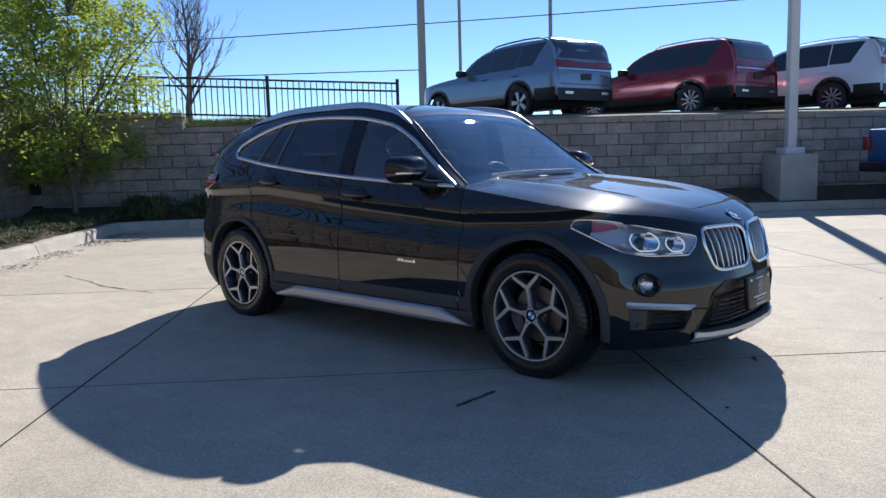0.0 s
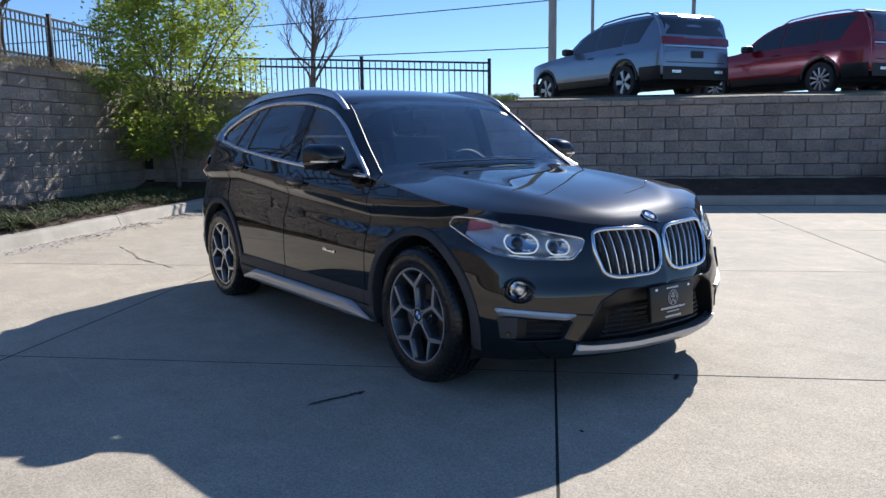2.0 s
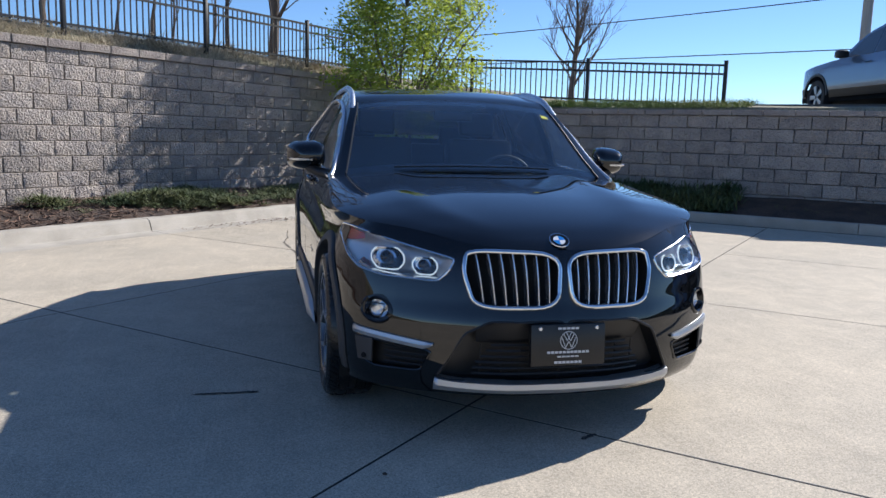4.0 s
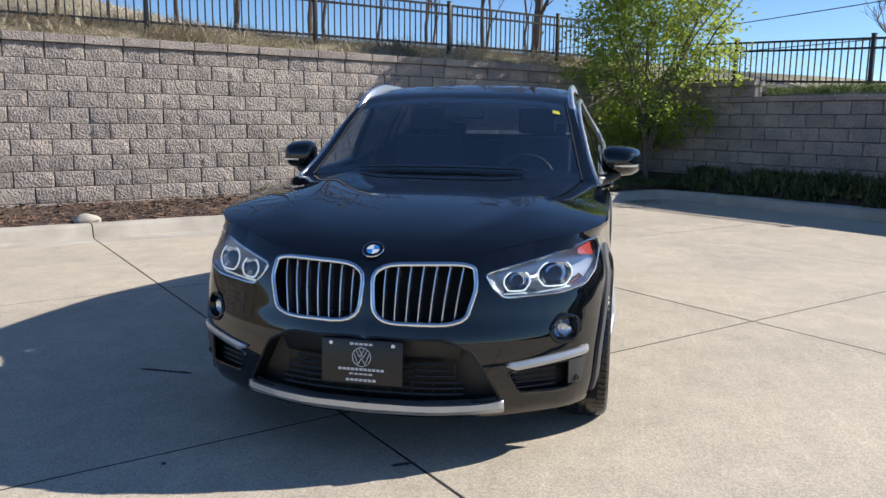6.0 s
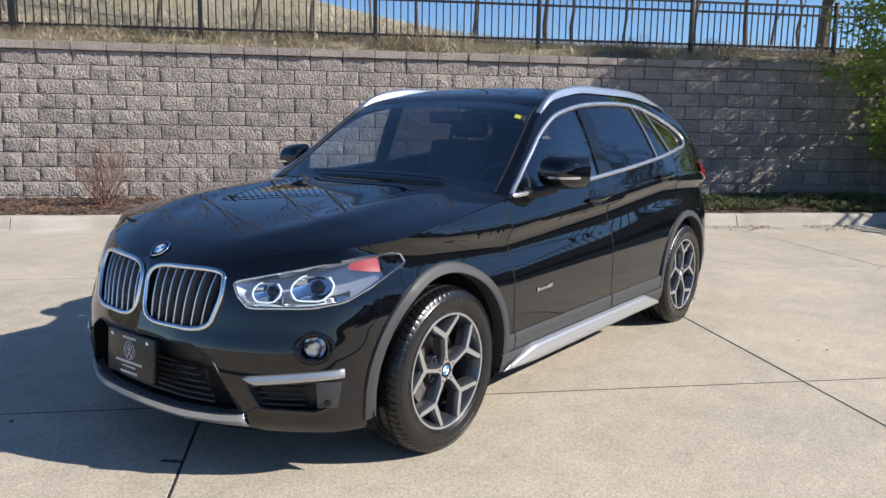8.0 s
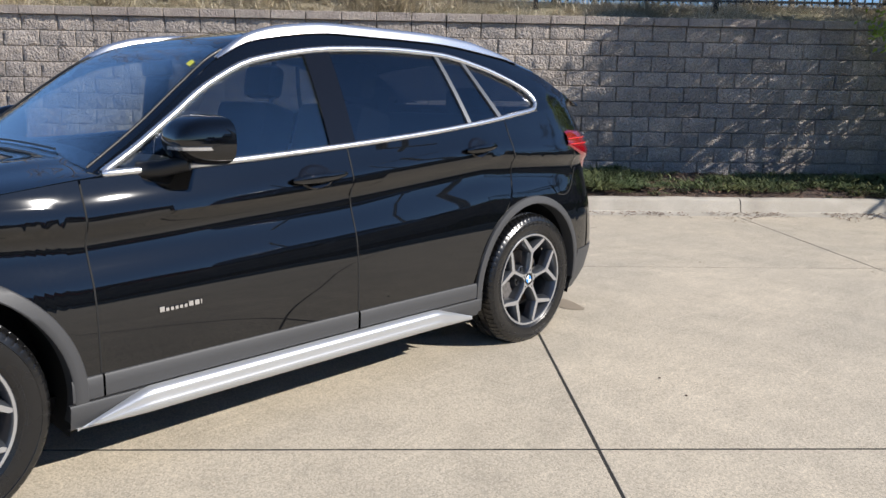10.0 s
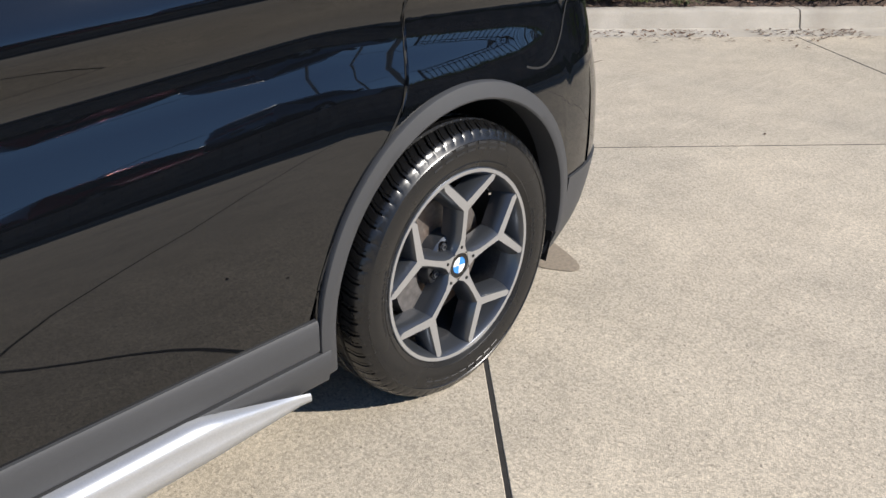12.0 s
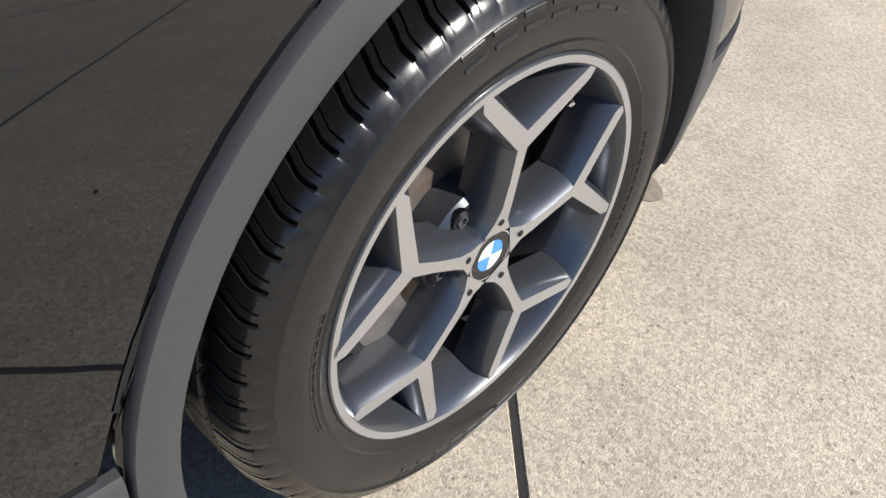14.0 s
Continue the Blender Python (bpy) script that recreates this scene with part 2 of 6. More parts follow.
def mesh_part(name, me, mat, parent=None, label="", m=None, sharp=35):
    for one in (mat if isinstance(mat, (list, tuple)) else [mat]):
        if len(me.materials) < (len(mat) if isinstance(mat, (list, tuple)) else 1):
            me.materials.append(one)
    if sharp is not None:
        me.polygons.foreach_set("use_smooth", [True] * len(me.polygons))
        me.set_sharp_from_angle(angle=radians(sharp))
    ob = new(name, me)
    if parent:
        ob.parent = parent
    if m is not None:
        ob.matrix_basis = m
    return tagged(ob, label)


def thing(name, label, category, group="", kind="", m=None):
    ob = new(name)
    ob.empty_display_size = 0.2
    if m is not None:
        ob.matrix_basis = m
    return tagged(ob, label, category, group, kind)


def add_grid(bm, pts, closed=False, index=0):
    """Quads over a rows x columns array of points."""
    pts = np.asarray(pts, float)
    rows = [[bm.verts.new(p) for p in row] for row in pts]
    n = len(rows[0])
    for a, b in zip(rows, rows[1:]):
        for j in range(n if closed else n - 1):
            k = (j + 1) % n
            f = bm.faces.new((a[j], a[k], b[k], b[j]))
            f.material_index = index
    return rows


def outward(bm, centre):
    """Turn the faces of an open sheet away from a point."""
    c = Vector(centre)
    if sum((f.calc_center_median() - c).dot(f.normal) * f.calc_area() for f in (bm.normal_update(), bm.faces)[1]) < 0:
        bmesh.ops.reverse_faces(bm, faces=bm.faces)


def add_box(bm, x0, x1, y0, y1, z0, z1, m=None, bevel=0.0):
    r = bmesh.ops.create_cube(bm, size=1, matrix=Matrix.LocRotScale(((x0 + x1) / 2, (y0 + y1) / 2, (z0 + z1) / 2), None, (x1 - x0, y1 - y0, z1 - z0)))
    vs = r["verts"]
    if bevel:
        es = list({e for v in vs for e in v.link_edges})
        vs = bmesh.ops.bevel(bm, geom=es, offset=bevel, segments=2, affect="EDGES", profile=0.5)["verts"]
    if m is not None:
        bmesh.ops.transform(bm, matrix=m, verts=vs)
    return vs


def boxed(*args, **kw):
    bm = bmesh.new()
    add_box(bm, *args, **kw)
    return bm


def add_tube(bm, pts, radii, sides=8, cap=True):
    """A round bar along points; radii is one number or one for each point."""
    pts = [Vector(p) for p in pts]
    radii = [radii] * len(pts) if np.isscalar(radii) else radii
    up = Vector((0.13, 0.29, 0.95)).normalized()
    rings = []
    for i, p in enumerate(pts):
        d = (pts[min(i + 1, len(pts) - 1)] - pts[max(i - 1, 0)]).normalized()
        a = d.cross(up)
        a = (a if a.length > 1e-3 else d.cross(Vector((1, 0, 0)))).normalized()
        b = d.cross(a)
        rings.append([bm.verts.new(p + radii[i] * (math.cos(k * math.tau / sides) * a + math.sin(k * math.tau / sides) * b)) for k in range(sides)])
    for r, s in zip(rings, rings[1:]):
        for k in range(sides):
            bm.faces.new((r[k], r[(k + 1) % sides], s[(k + 1) % sides], s[k]))
    if cap:
        bm.faces.new(rings[0][::-1])
        bm.faces.new(rings[-1])


def tube(pts, radii, sides=8, cap=True):
    bm = bmesh.new()
    add_tube(bm, pts, radii, sides, cap)
    return bm


def add_lathe(bm, profile, segments=32, axis="Y", m=None, index=0):
    """Turn (radius, height) points about an axis."""
    rows = []
    for k in range(segments):
        a = k * math.tau / segments
        c, s = math.cos(a), math.sin(a)
        rows.append([(r * c, h, r * s) if axis == "Y" else (r * c, r * s, h) for r, h in profile])
    before = len(bm.verts)
    rows.append(rows[0])
    add_grid(bm, rows, index=index)
    bm.verts.ensure_lookup_table()
    vs = bm.verts[before:]
    bmesh.ops.remove_doubles(bm, verts=vs, dist=1e-5)
    if m is not None:
        bm.verts.ensure_lookup_table()
        bmesh.ops.transform(bm, matrix=m, verts=bm.verts[before:])


def lathe(profile, segments=32, axis="Y", m=None):
    bm = bmesh.new()
    add_lathe(bm, profile, segments, axis, m)
    return bm


def add_prism(bm, outline, y0, y1, m=None):
    """A flat outline of (a, b) points in the x-z plane, y0 to y1 thick."""
    front = [bm.verts.new((a, y1, b)) for a, b in outline]
    back = [bm.verts.new((a, y0, b)) for a, b in outline]
    bm.faces.new(front)
    bm.faces.new(back[::-1])
    for i in range(len(outline)):
        j = (i + 1) % len(outline)
        bm.faces.new((front[j], front[i], back[i], back[j]))
    if m is not None:
        bmesh.ops.transform(bm, matrix=m, verts=front + back)


def spl(xs, ys, q):
    """A smooth curve through (xs, ys), read at q; flat beyond the ends' slopes."""
    xs, ys, q = np.asarray(xs, float), np.asarray(ys, float), np.asarray(q, float)
    if xs[0] > xs[-1]:
        xs, ys = xs[::-1], ys[::-1]
    d = np.diff(ys) / np.diff(xs)
    m = np.empty_like(ys)
    m[0], m[-1] = d[0], d[-1]
    m[1:-1] = np.where(d[:-1] * d[1:] > 0, 2 * d[:-1] * d[1:] / np.where(d[:-1] + d[1:] == 0, 1, d[:-1] + d[1:]), 0)
    i = np.clip(np.searchsorted(xs, q) - 1, 0, len(xs) - 2)
    h = xs[i + 1] - xs[i]
    t = np.clip((q - xs[i]) / h, 0, 1)
    return (2 * t**3 - 3 * t**2 + 1) * ys[i] + (t**3 - 2 * t**2 + t) * h * m[i] + (3 * t**2 - 2 * t**3) * ys[i + 1] + (t**3 - t**2) * h * m[i + 1]


def solid(ob, thickness, offset=-1.0, crisp=True):
    s = ob.modifiers.new("thickness", "SOLIDIFY")
    s.thickness, s.offset = thickness, offset
    if crisp:
        e = ob.modifiers.new("crisp_edges", "EDGE_SPLIT")
        e.split_angle = radians(40)
    return ob

# ---- the lot: ground, pavement, kerbs, walls ----
W_FACE, N_FACE = -8.12, 10.6          # the faces of the two retaining walls
W_TOP, N_TOP = 2.337, 1.78
W_KERB, N_KERB = -5.95, 9.48
UPPER = 1.89                          # the car park above the north wall
SLAB = 3.048
rng = random.Random(7)


def smoothstep(a, b, x):
    t = min(1.0, max(0.0, (x - a) / (b - a)))
    return t * t * (3 - 2 * t)


def terrain(u, v):
    """The height of the bare ground."""
    if u > W_FACE - 0.12 and v < N_FACE + 0.12:
        return -0.10
    west = 2.27 + 0.42 * smoothstep(0.0, 1.1, W_FACE - 0.3 - u)
    hill = (2.4 - 2.0 * smoothstep(-4, 9, v)) * smoothstep(1.0, 11, W_FACE - u) * (1 - smoothstep(60, 160, W_FACE - u))
    north = UPPER + 0.02 * noise.noise((u * 0.7, v * 0.7, 0)) - 0.08 * (1 - smoothstep(0, 1.0, v - N_FACE))
    rise = west + hill + 0.05 * noise.noise((u * 0.9, v * 0.9, 0))
    if v > N_FACE:
        k = min(1.0, max(0.0, (W_FACE + 2.2 - u) / 3.4))
        return north * (1 - k) + rise * k
    return rise


def axis_steps(marks, far):
    out = list(np.arange(marks[0], marks[1], 0.5))
    step, x = 0.6, out[-1]
    while x < far:
        x += step
        step *= 1.35
        out.append(x)
    step, x, low = 0.6, out[0], []
    while x > -far:
        x -= step
        step *= 1.35
        low.append(x)
    return sorted(low) + out


us = sorted(set([round(x, 3) for x in axis_steps((-16, 15), 900)] + [W_FACE - 0.30, W_FACE - 0.10]))
vs = sorted(set([round(x, 3) for x in axis_steps((-14, 16), 900)] + [N_FACE + 0.30, N_FACE + 0.10]))
bm = bmesh.new()
add_grid(bm, [[(u, v, terrain(u, v)) for v in vs] for u in us])
bmesh.ops.recalc_face_normals(bm, faces=bm.faces)
ground = part("ground", bm, BANK, None, "dry spring grass and earth reaching the horizon", LOT, sharp=80)
tagged(ground, category="ground", kind="structure")

pavement = thing("pavement", "sunlit tan concrete lot with dark joints between slabs", "pavement", kind="structure", m=LOT)
part("joint_bed", boxed(-5.9, 21, -24.5, N_KERB + 0.02, -0.09, -0.0014), JOINT, pavement, "dark joint filler between slabs")
for name, u0, u1, v0, v1 in (("upper_lot", -0.9, 40, N_FACE + 0.9, 40, ),):
    upper = part(name, boxed(u0, u1, v0, v1, UPPER - 0.05, UPPER + 0.03), ASPHALT, None, "grey asphalt of the upper car park", LOT)
    tagged(upper, category="ground", kind="structure")

# kerbs: lengths of cast concrete with a rounded nose and a worn top
def kerb_mesh(length, seed):
    r = random.Random(seed)
    prof = [(0.30, -0.05), (0.30, 0.0), (0.012, 0.004), (0.0, 0.012), (-0.035, 0.115), (-0.05, 0.138), (-0.075, 0.15), (-0.20, 0.152), (-0.215, 0.14), (-0.22, -0.05)]
    n = 26
    bm = bmesh.new()
    rows = []
    for i in range(n + 1):
        y = length * i / n
        w = noise.noise((seed, y * 1.7, 0)) * 0.006
        rows.append([(x + (w if 2 < k < 8 else 0) + (r.uniform(-1, 1) * 0.004 if 3 < k < 8 else 0), y, z + (r.uniform(-1, 1) * 0.003 if k > 3 and k < 8 else 0)) for k, (x, z) in enumerate(prof)])
    add_grid(bm, rows)
    bm.faces.new([bm.verts[k] for k in (bm.verts.ensure_lookup_table(), range(len(prof)))[1]])
    bm.faces.new([bm.verts[len(bm.verts) - len(prof) + k] for k in range(len(prof))][::-1])
    bmesh.ops.recalc_face_normals(bm, faces=bm.faces)
    return bm


kerb_w = thing("kerb", "pale worn concrete kerb below the planted bed", "kerb", kind="structure", m=LOT)
v = 3.05 - 6 * SLAB
k = 0
while v < 6.6:
    length = SLAB - 0.012
    part("kerb_stone", kerb_mesh(length, k), KERB, kerb_w, m=pose(W_KERB, v, 0))
    v += SLAB
    k += 1
kerb_n = thing("kerb", "pale concrete kerb in the shade of the wall", "kerb", kind="structure", m=LOT)
u = 19.5
while u > -3.5:
    part("kerb_stone", kerb_mesh(SLAB - 0.012, k), KERB, kerb_n, m=pose(u, N_KERB, 0, 0, 0, 90))
    u -= SLAB
    k += 1
# the bend between the two
bm = bmesh.new()
prof = [(0.30, -0.05), (0.30, 0.0), (0.012, 0.004), (0.0, 0.012), (-0.035, 0.115), (-0.05, 0.138), (-0.075, 0.15), (-0.20, 0.152), (-0.22, -0.05)]
v_end, u_end = v - 0.012, u + SLAB
rows = []
for i in range(25):
    a = i / 24 * math.pi / 2
    cu, cv = u_end, v_end
    ru, rv = u_end - W_KERB, N_KERB - v_end
    n_out = Vector((math.cos(a) / ru, -math.sin(a) / rv, 0)).normalized()
    p = Vector((cu - ru * math.cos(a), cv + rv * math.sin(a), 0))
    rows.append([p + n_out * x + Vector((0, 0, z)) for x, z in prof])
add_grid(bm, rows)
bmesh.ops.recalc_face_normals(bm, faces=bm.faces)
part("kerb_bend", bm, KERB, kerb_n)

# planting beds behind the kerbs
def bed(name, u0, u1, v0, v1, height, label):
    bm = bmesh.new()
    add_grid(bm, [[(u, v, height(u, v)) for v in np.arange(v0, v1 + 0.01, 0.15)] for u in np.linspace(u0, u1, max(24, int(abs(u1 - u0) / 0.25)))])
    bmesh.ops.recalc_face_normals(bm, faces=bm.faces)
    ob = part(name, bm, SOIL, None, label, LOT, sharp=80)
    return tagged(ob, category="bed", kind="structure")


def bed_w_height(u, v):
    return 0.13 + 0.02 * (W_KERB - 0.2 - u) + 0.07 * smoothstep(1.5, 4.0, v) + 0.02 * noise.noise((u * 3, v * 3, 1)) - 0.07 * (1 - smoothstep(0.0, 0.14, W_KERB - 0.17 - u))


def bed_n_height(u, v):
    return 0.12 + 0.16 * max(0.0, (v - N_KERB - 0.15)) / 0.6 + 0.02 * noise.noise((u * 3, v * 3, 5)) - 0.07 * (1 - smoothstep(0.0, 0.14, v - N_KERB - 0.17))


bed("bed", W_FACE - 0.02, W_KERB - 0.17, -14, N_FACE, bed_w_height, "brown bark mulch bed below the block wall")
bed("bed", W_FACE, 20, N_KERB + 0.17, N_FACE + 0.02, bed_n_height, "dark shaded soil strip below the block wall")

# ---- the things on the banks: fences, poles, wires ----
def fence_run(name, label, p0, p1, z0, z1, spacing, height, picket=0.115, first=0):
    """A steel fence: posts, two top rails, a bottom rail and pickets, each an object."""
    root = thing(name, label, "fence", m=LOT)
    a, b = Vector(p0), Vector(p1)
    d = (b - a).normalized()
    total = (b - a).length
    turn = math.degrees(math.atan2(d.y, d.x))
    z = lambda s: z0 + (z1 - z0) * s / total
    bm = boxed(-0.032, 0.032, -0.032, 0.032, -0.25, height + 0.05, bevel=0.004)
    add_box(bm, -0.038, 0.038, -0.038, 0.038, height + 0.05, height + 0.068, bevel=0.006)
    first_post = part("post", bm, FENCE, root, m=pose(a.x, a.y, z(0), 0, 0, turn))
    bar = bmesh.new()
    add_box(bar, -0.009, 0.009, -0.009, 0.009, 0.06, height - 0.015)
    bar_me = bpy.data.meshes.new("picket")
    bar.to_mesh(bar_me)
    bar.free()
    bar_me.materials.append(FENCE)
    s, n = spacing, 0
    while s <= total + 0.01:
        o = first_post.copy()
        scene.collection.objects.link(o)
        o.matrix_basis = pose(*(a + d * s), z(s), 0, 0, turn)
        s += spacing
    slope = math.degrees(math.atan2(z1 - z0, total))
    for h in (0.10, height - 0.17, height - 0.015):
        ra, rb = (*a, z(0) + h), (*b, z(total) + h)
        part("rail", boxed(0, math.dist(ra, rb), -0.016, 0.016, -0.018, 0.018), FENCE, root, m=pose(*ra, 0, -slope, turn))
    s = picket
    while s < total:
        if abs(s / spacing - round(s / spacing)) * spacing > 0.05:
            o = new("picket", bar_me)
            o.parent = root
            o.matrix_basis = pose(*(a + d * s), z(s), 0, 0, turn)
            n += 1
        s += picket
    return root


fence_run("fence", "black steel picket fence on the grassy bank above the wall", (-9.13, 9.52 - 6 * 2.70), (-9.13, 9.52 + 2.0), 2.58, 2.62, 2.70, 0.82)
fence_run("fence", "black steel picket fence above the corner of the wall", (-1.20, 11.6), (-9.1, 11.6), 1.80, 2.15, 2.58, 0.82)

lamp_post = thing("lamp_post", "white painted steel light pole bolted on a concrete pedestal", "lamp post", m=LOT @ pose(6.18, 10.08, 0.14))
bm = boxed(-0.36, 0.36, -0.36, 0.36, 0, 0.86, bevel=0.02)
part("pedestal", bm, PED, lamp_post, "square concrete pedestal")
part("base_cover", boxed(-0.19, 0.19, -0.19, 0.19, 0.86, 0.99, bevel=0.015), POLE, lamp_post)
part("pole", boxed(-0.085, 0.085, -0.085, 0.085, 0.97, 8.2, bevel=0.012), POLE, lamp_post)


def power_pole(u, v, z0, height, r, arm=True):
    root = thing("utility_pole", "weathered wooden utility pole carrying wires", "pole", m=LOT @ pose(u, v, z0))
    part("shaft", tube([(0, 0, -1), (0, 0, height * 0.5), (0, 0, height)], [r, r * 0.9, r * 0.75], 12), WOOD, root)
    if arm:
        part("crossarm", boxed(-1.2, 1.2, -0.06, 0.06, height - 0.8, height - 0.66), WOOD, root)
    return root


def wire(p, q, sag):
    a, b = Vector(p), Vector(q)
    pts = [a.lerp(b, i / 16) - Vector((0, 0, sag * 4 * (i / 16) * (1 - i / 16))) for i in range(17)]
    ob = part("cable", tube(pts, 0.022, 5), WIRE, None, "thin black overhead cable between poles", LOT)
    return tagged(ob, category="cable")


power_pole(0.08, 30.0, 1.5, 13, 0.19)
power_pole(1.75, 30.0, 1.5, 12, 0.075, False)
power_pole(6.38, 33.0, 1.5, 12, 0.10, False)
wire((-60, 34, 6.3), (0.08, 30, 6.8), 0.6)
wire((-60, 34, 4.9), (0.08, 30, 4.85), 0.1)
wire((0.08, 30, 6.8), (60, 30, 11.5), 0.4)

# ---- the black car: front towards +x, left side towards +y ----
car = thing("suv_car", "glossy black compact SUV parked on the concrete lot", "car")
AXLE, HUB_Z = 1.335, 0.325
CAR_MID = (0, 0, 0.7)

PLAN = [(2.165, 0.0), (2.155, 0.2), (2.115, 0.38), (2.05, 0.54), (1.965, 0.68), (1.87, 0.79), (1.74, 0.855), (1.52, 0.892), (1.2, 0.902), (0.6, 0.897), (0.0, 0.895),
        (-0.6, 0.897), (-1.2, 0.905), (-1.55, 0.897), (-1.85, 0.855), (-2.05, 0.77), (-2.17, 0.62), (-2.24, 0.36), (-2.26, 0.0)]
PLAN_S = np.arange(len(PLAN), dtype=float)


def wrap(s, z, off=0.0):
    """The lower body's skin: s runs round the plan from the nose to the tail, z is the height."""
    s, z = np.broadcast_arrays(np.asarray(s, float), np.asarray(z, float))
    x0 = spl(PLAN_S, [p[0] for p in PLAN], s)
    y0 = spl(PLAN_S, [p[1] for p in PLAN], s)
    nose = spl([0.15, 0.19, 0.24, 0.38, 0.48, 0.58, 0.66, 0.74, 0.82, 0.90], [-0.10, -0.045, -0.014, 0.0, -0.006, -0.030, -0.048, -0.070, -0.116, -0.19], z)
    tail = spl([0.2, 0.3, 0.45, 0.6, 0.75, 0.9, 1.05, 1.2], [0.14, 0.05, 0.0, 0.015, 0.05, 0.06, 0.09, 0.18], z)
    rise = np.interp(x0, [-1.7, -1.0, -0.1, 0.85, 1.4, 1.8], [0.05, 0.075, 0.0, -0.055, -0.03, 0.0])   # the crease climbs towards the tail
    zz = z - rise * np.clip((z - 0.5) / 0.3, 0, 1)
    fat = spl([0.15, 0.22, 0.30, 0.40, 0.50, 0.58, 0.66, 0.70, 0.74, 0.80, 0.84, 0.875, 0.895, 0.93, 0.98, 1.08, 1.2], [0.93, 0.965, 0.985, 0.990, 0.993, 0.992, 0.985, 0.976, 0.961, 0.940, 0.934, 0.950, 0.966, 0.959, 0.938, 0.900, 0.85], zz)
    x = x0 + nose * np.clip((x0 - 1.2) / 0.8, 0, 1) ** 1.5 + tail * np.clip((-1.4 - x0) / 0.7, 0, 1) ** 1.5
    y = y0 * fat
    p = np.stack([x, y, z], -1)
    if np.any(off):
        e = 1e-3
        a, b = wrap(np.clip(s + e, 0, PLAN_S[-1]), z), wrap(np.clip(s - e, 0, PLAN_S[-1]), z)
        t = a - b
        n = np.stack([t[..., 1], -t[..., 0], np.zeros_like(t[..., 0])], -1)
        n /= np.maximum(np.linalg.norm(n, axis=-1, keepdims=True), 1e-9)
        n = n * np.where((n[..., :1] * p[..., :1] + n[..., 1:2] * p[..., 1:2] * 4) < 0, -1, 1)
        p = p + n * np.asarray(off)[..., None]
    return p


S_FINE = np.linspace(0, PLAN_S[-1], 1801)


def s_at_x(x, z):
    """The plan place at which the side has this x."""
    x, z = np.broadcast_arrays(np.asarray(x, float), np.asarray(z, float))
    out = np.empty(x.shape)
    for i in np.ndindex(x.shape):
        xs = wrap(S_FINE, z[i])[:, 0]
        out[i] = np.interp(-x[i], -xs, S_FINE)
    return out


def s_at_y(y, z):
    """The plan place on the nose at which the skin has this y."""
    y, z = np.broadcast_arrays(np.asarray(y, float), np.asarray(z, float))
    out = np.empty(y.shape)
    half = S_FINE[S_FINE <= 8]
    for i in np.ndindex(y.shape):
        out[i] = np.interp(y[i], wrap(half, z[i])[:, 1], half)
    return out


def both(name, build, mat, parent=car, label="", thick=0.0, centre=CAR_MID, sharp=35):
    """The same sheet on the left and, mirrored, on the right."""
    obs = []
    for side in (1, -1):
        bm = build()
        if side < 0:
            bmesh.ops.scale(bm, vec=(1, -1, 1), verts=bm.verts)
        outward(bm, (centre[0], centre[1] * side, centre[2]))
        ob = part(name, bm, mat, parent, label, sharp=sharp)
        if thick:
            solid(ob, thick)
        obs.append(ob)
    return obs


def columns(xs, low, high, n=14, off=0.0):
    """A sheet on the side skin between two heights, over a row of x."""
    xs = np.asarray(xs, float)
    lo, hi = (np.array([f(x) for x in xs]) if callable(f) else np.full(len(xs), float(f)) for f in (low, high))
    t = np.linspace(0, 1, n)
    z = lo[:, None] + (hi - lo)[:, None] * t
    return wrap(s_at_x(np.repeat(xs[:, None], n, 1), z), z, off)


def sheet(pts):
    bm = bmesh.new()
    add_grid(bm, pts)
    return bm


BELT_X, BELT_Z = [1.0, 0.79, 0.35, -0.17, -0.73, -1.10, -1.35, -1.6, -1.9], [0.965, 0.98, 1.0, 1.035, 1.085, 1.13, 1.165, 1.19, 1.20]
belt = lambda x: float(spl(BELT_X, BELT_Z, x))
SILL = 0.375
FRONT_IN, FRONT_OUT, REAR_IN, REAR_OUT = 0.397, 0.440, 0.395, 0.434


def arch(x, cx, r):
    d = r * r - (x - cx) ** 2
    return HUB_Z + math.sqrt(d) if d > 0 else -1


def side_low(x):
    return max(SILL if -0.9 < x < 0.95 else 0.26, arch(x, AXLE, FRONT_IN + 0.03), arch(x, -AXLE, REAR_IN + 0.03))


# heights of the fender's and the hood's shared edge
EDGE_X, EDGE_Z = [2.10, 2.02, 1.90, 1.75, 1.60, 1.30, 1.00, 0.80, 0.6], [0.77, 0.795, 0.835, 0.862, 0.885, 0.925, 0.962, 0.985, 1.0]
edge = lambda x: float(spl(EDGE_X, EDGE_Z, x))
HOOD_X, HOOD_Z = [2.10, 2.04, 1.95, 1.85, 1.70, 1.50, 1.25, 1.00, 0.80, 0.6], [0.775, 0.806, 0.850, 0.882, 0.917, 0.952, 0.983, 1.004, 1.016, 1.02]
DOOR_F, DOOR_B, DOOR_R = 0.852, -0.185, -1.19


def xs_arch(a, b, n, cx=None, r=0):
    xs = list(np.linspace(a, b, n))
    if cx is not None:
        xs += [cx + s * r * math.cos(t) for s in (1, -1) for t in np.linspace(0.0, 1.2, 12)]
    return sorted({round(x, 4) for x in xs if min(a, b) <= x <= max(a, b)}, reverse=True)


def rear_door_edge(z):
    return float(spl([0.375, 0.5, 0.65, 0.78, 0.9, 1.15], [-0.885, -0.935, -1.06, -1.165, -1.19, -1.16], z))


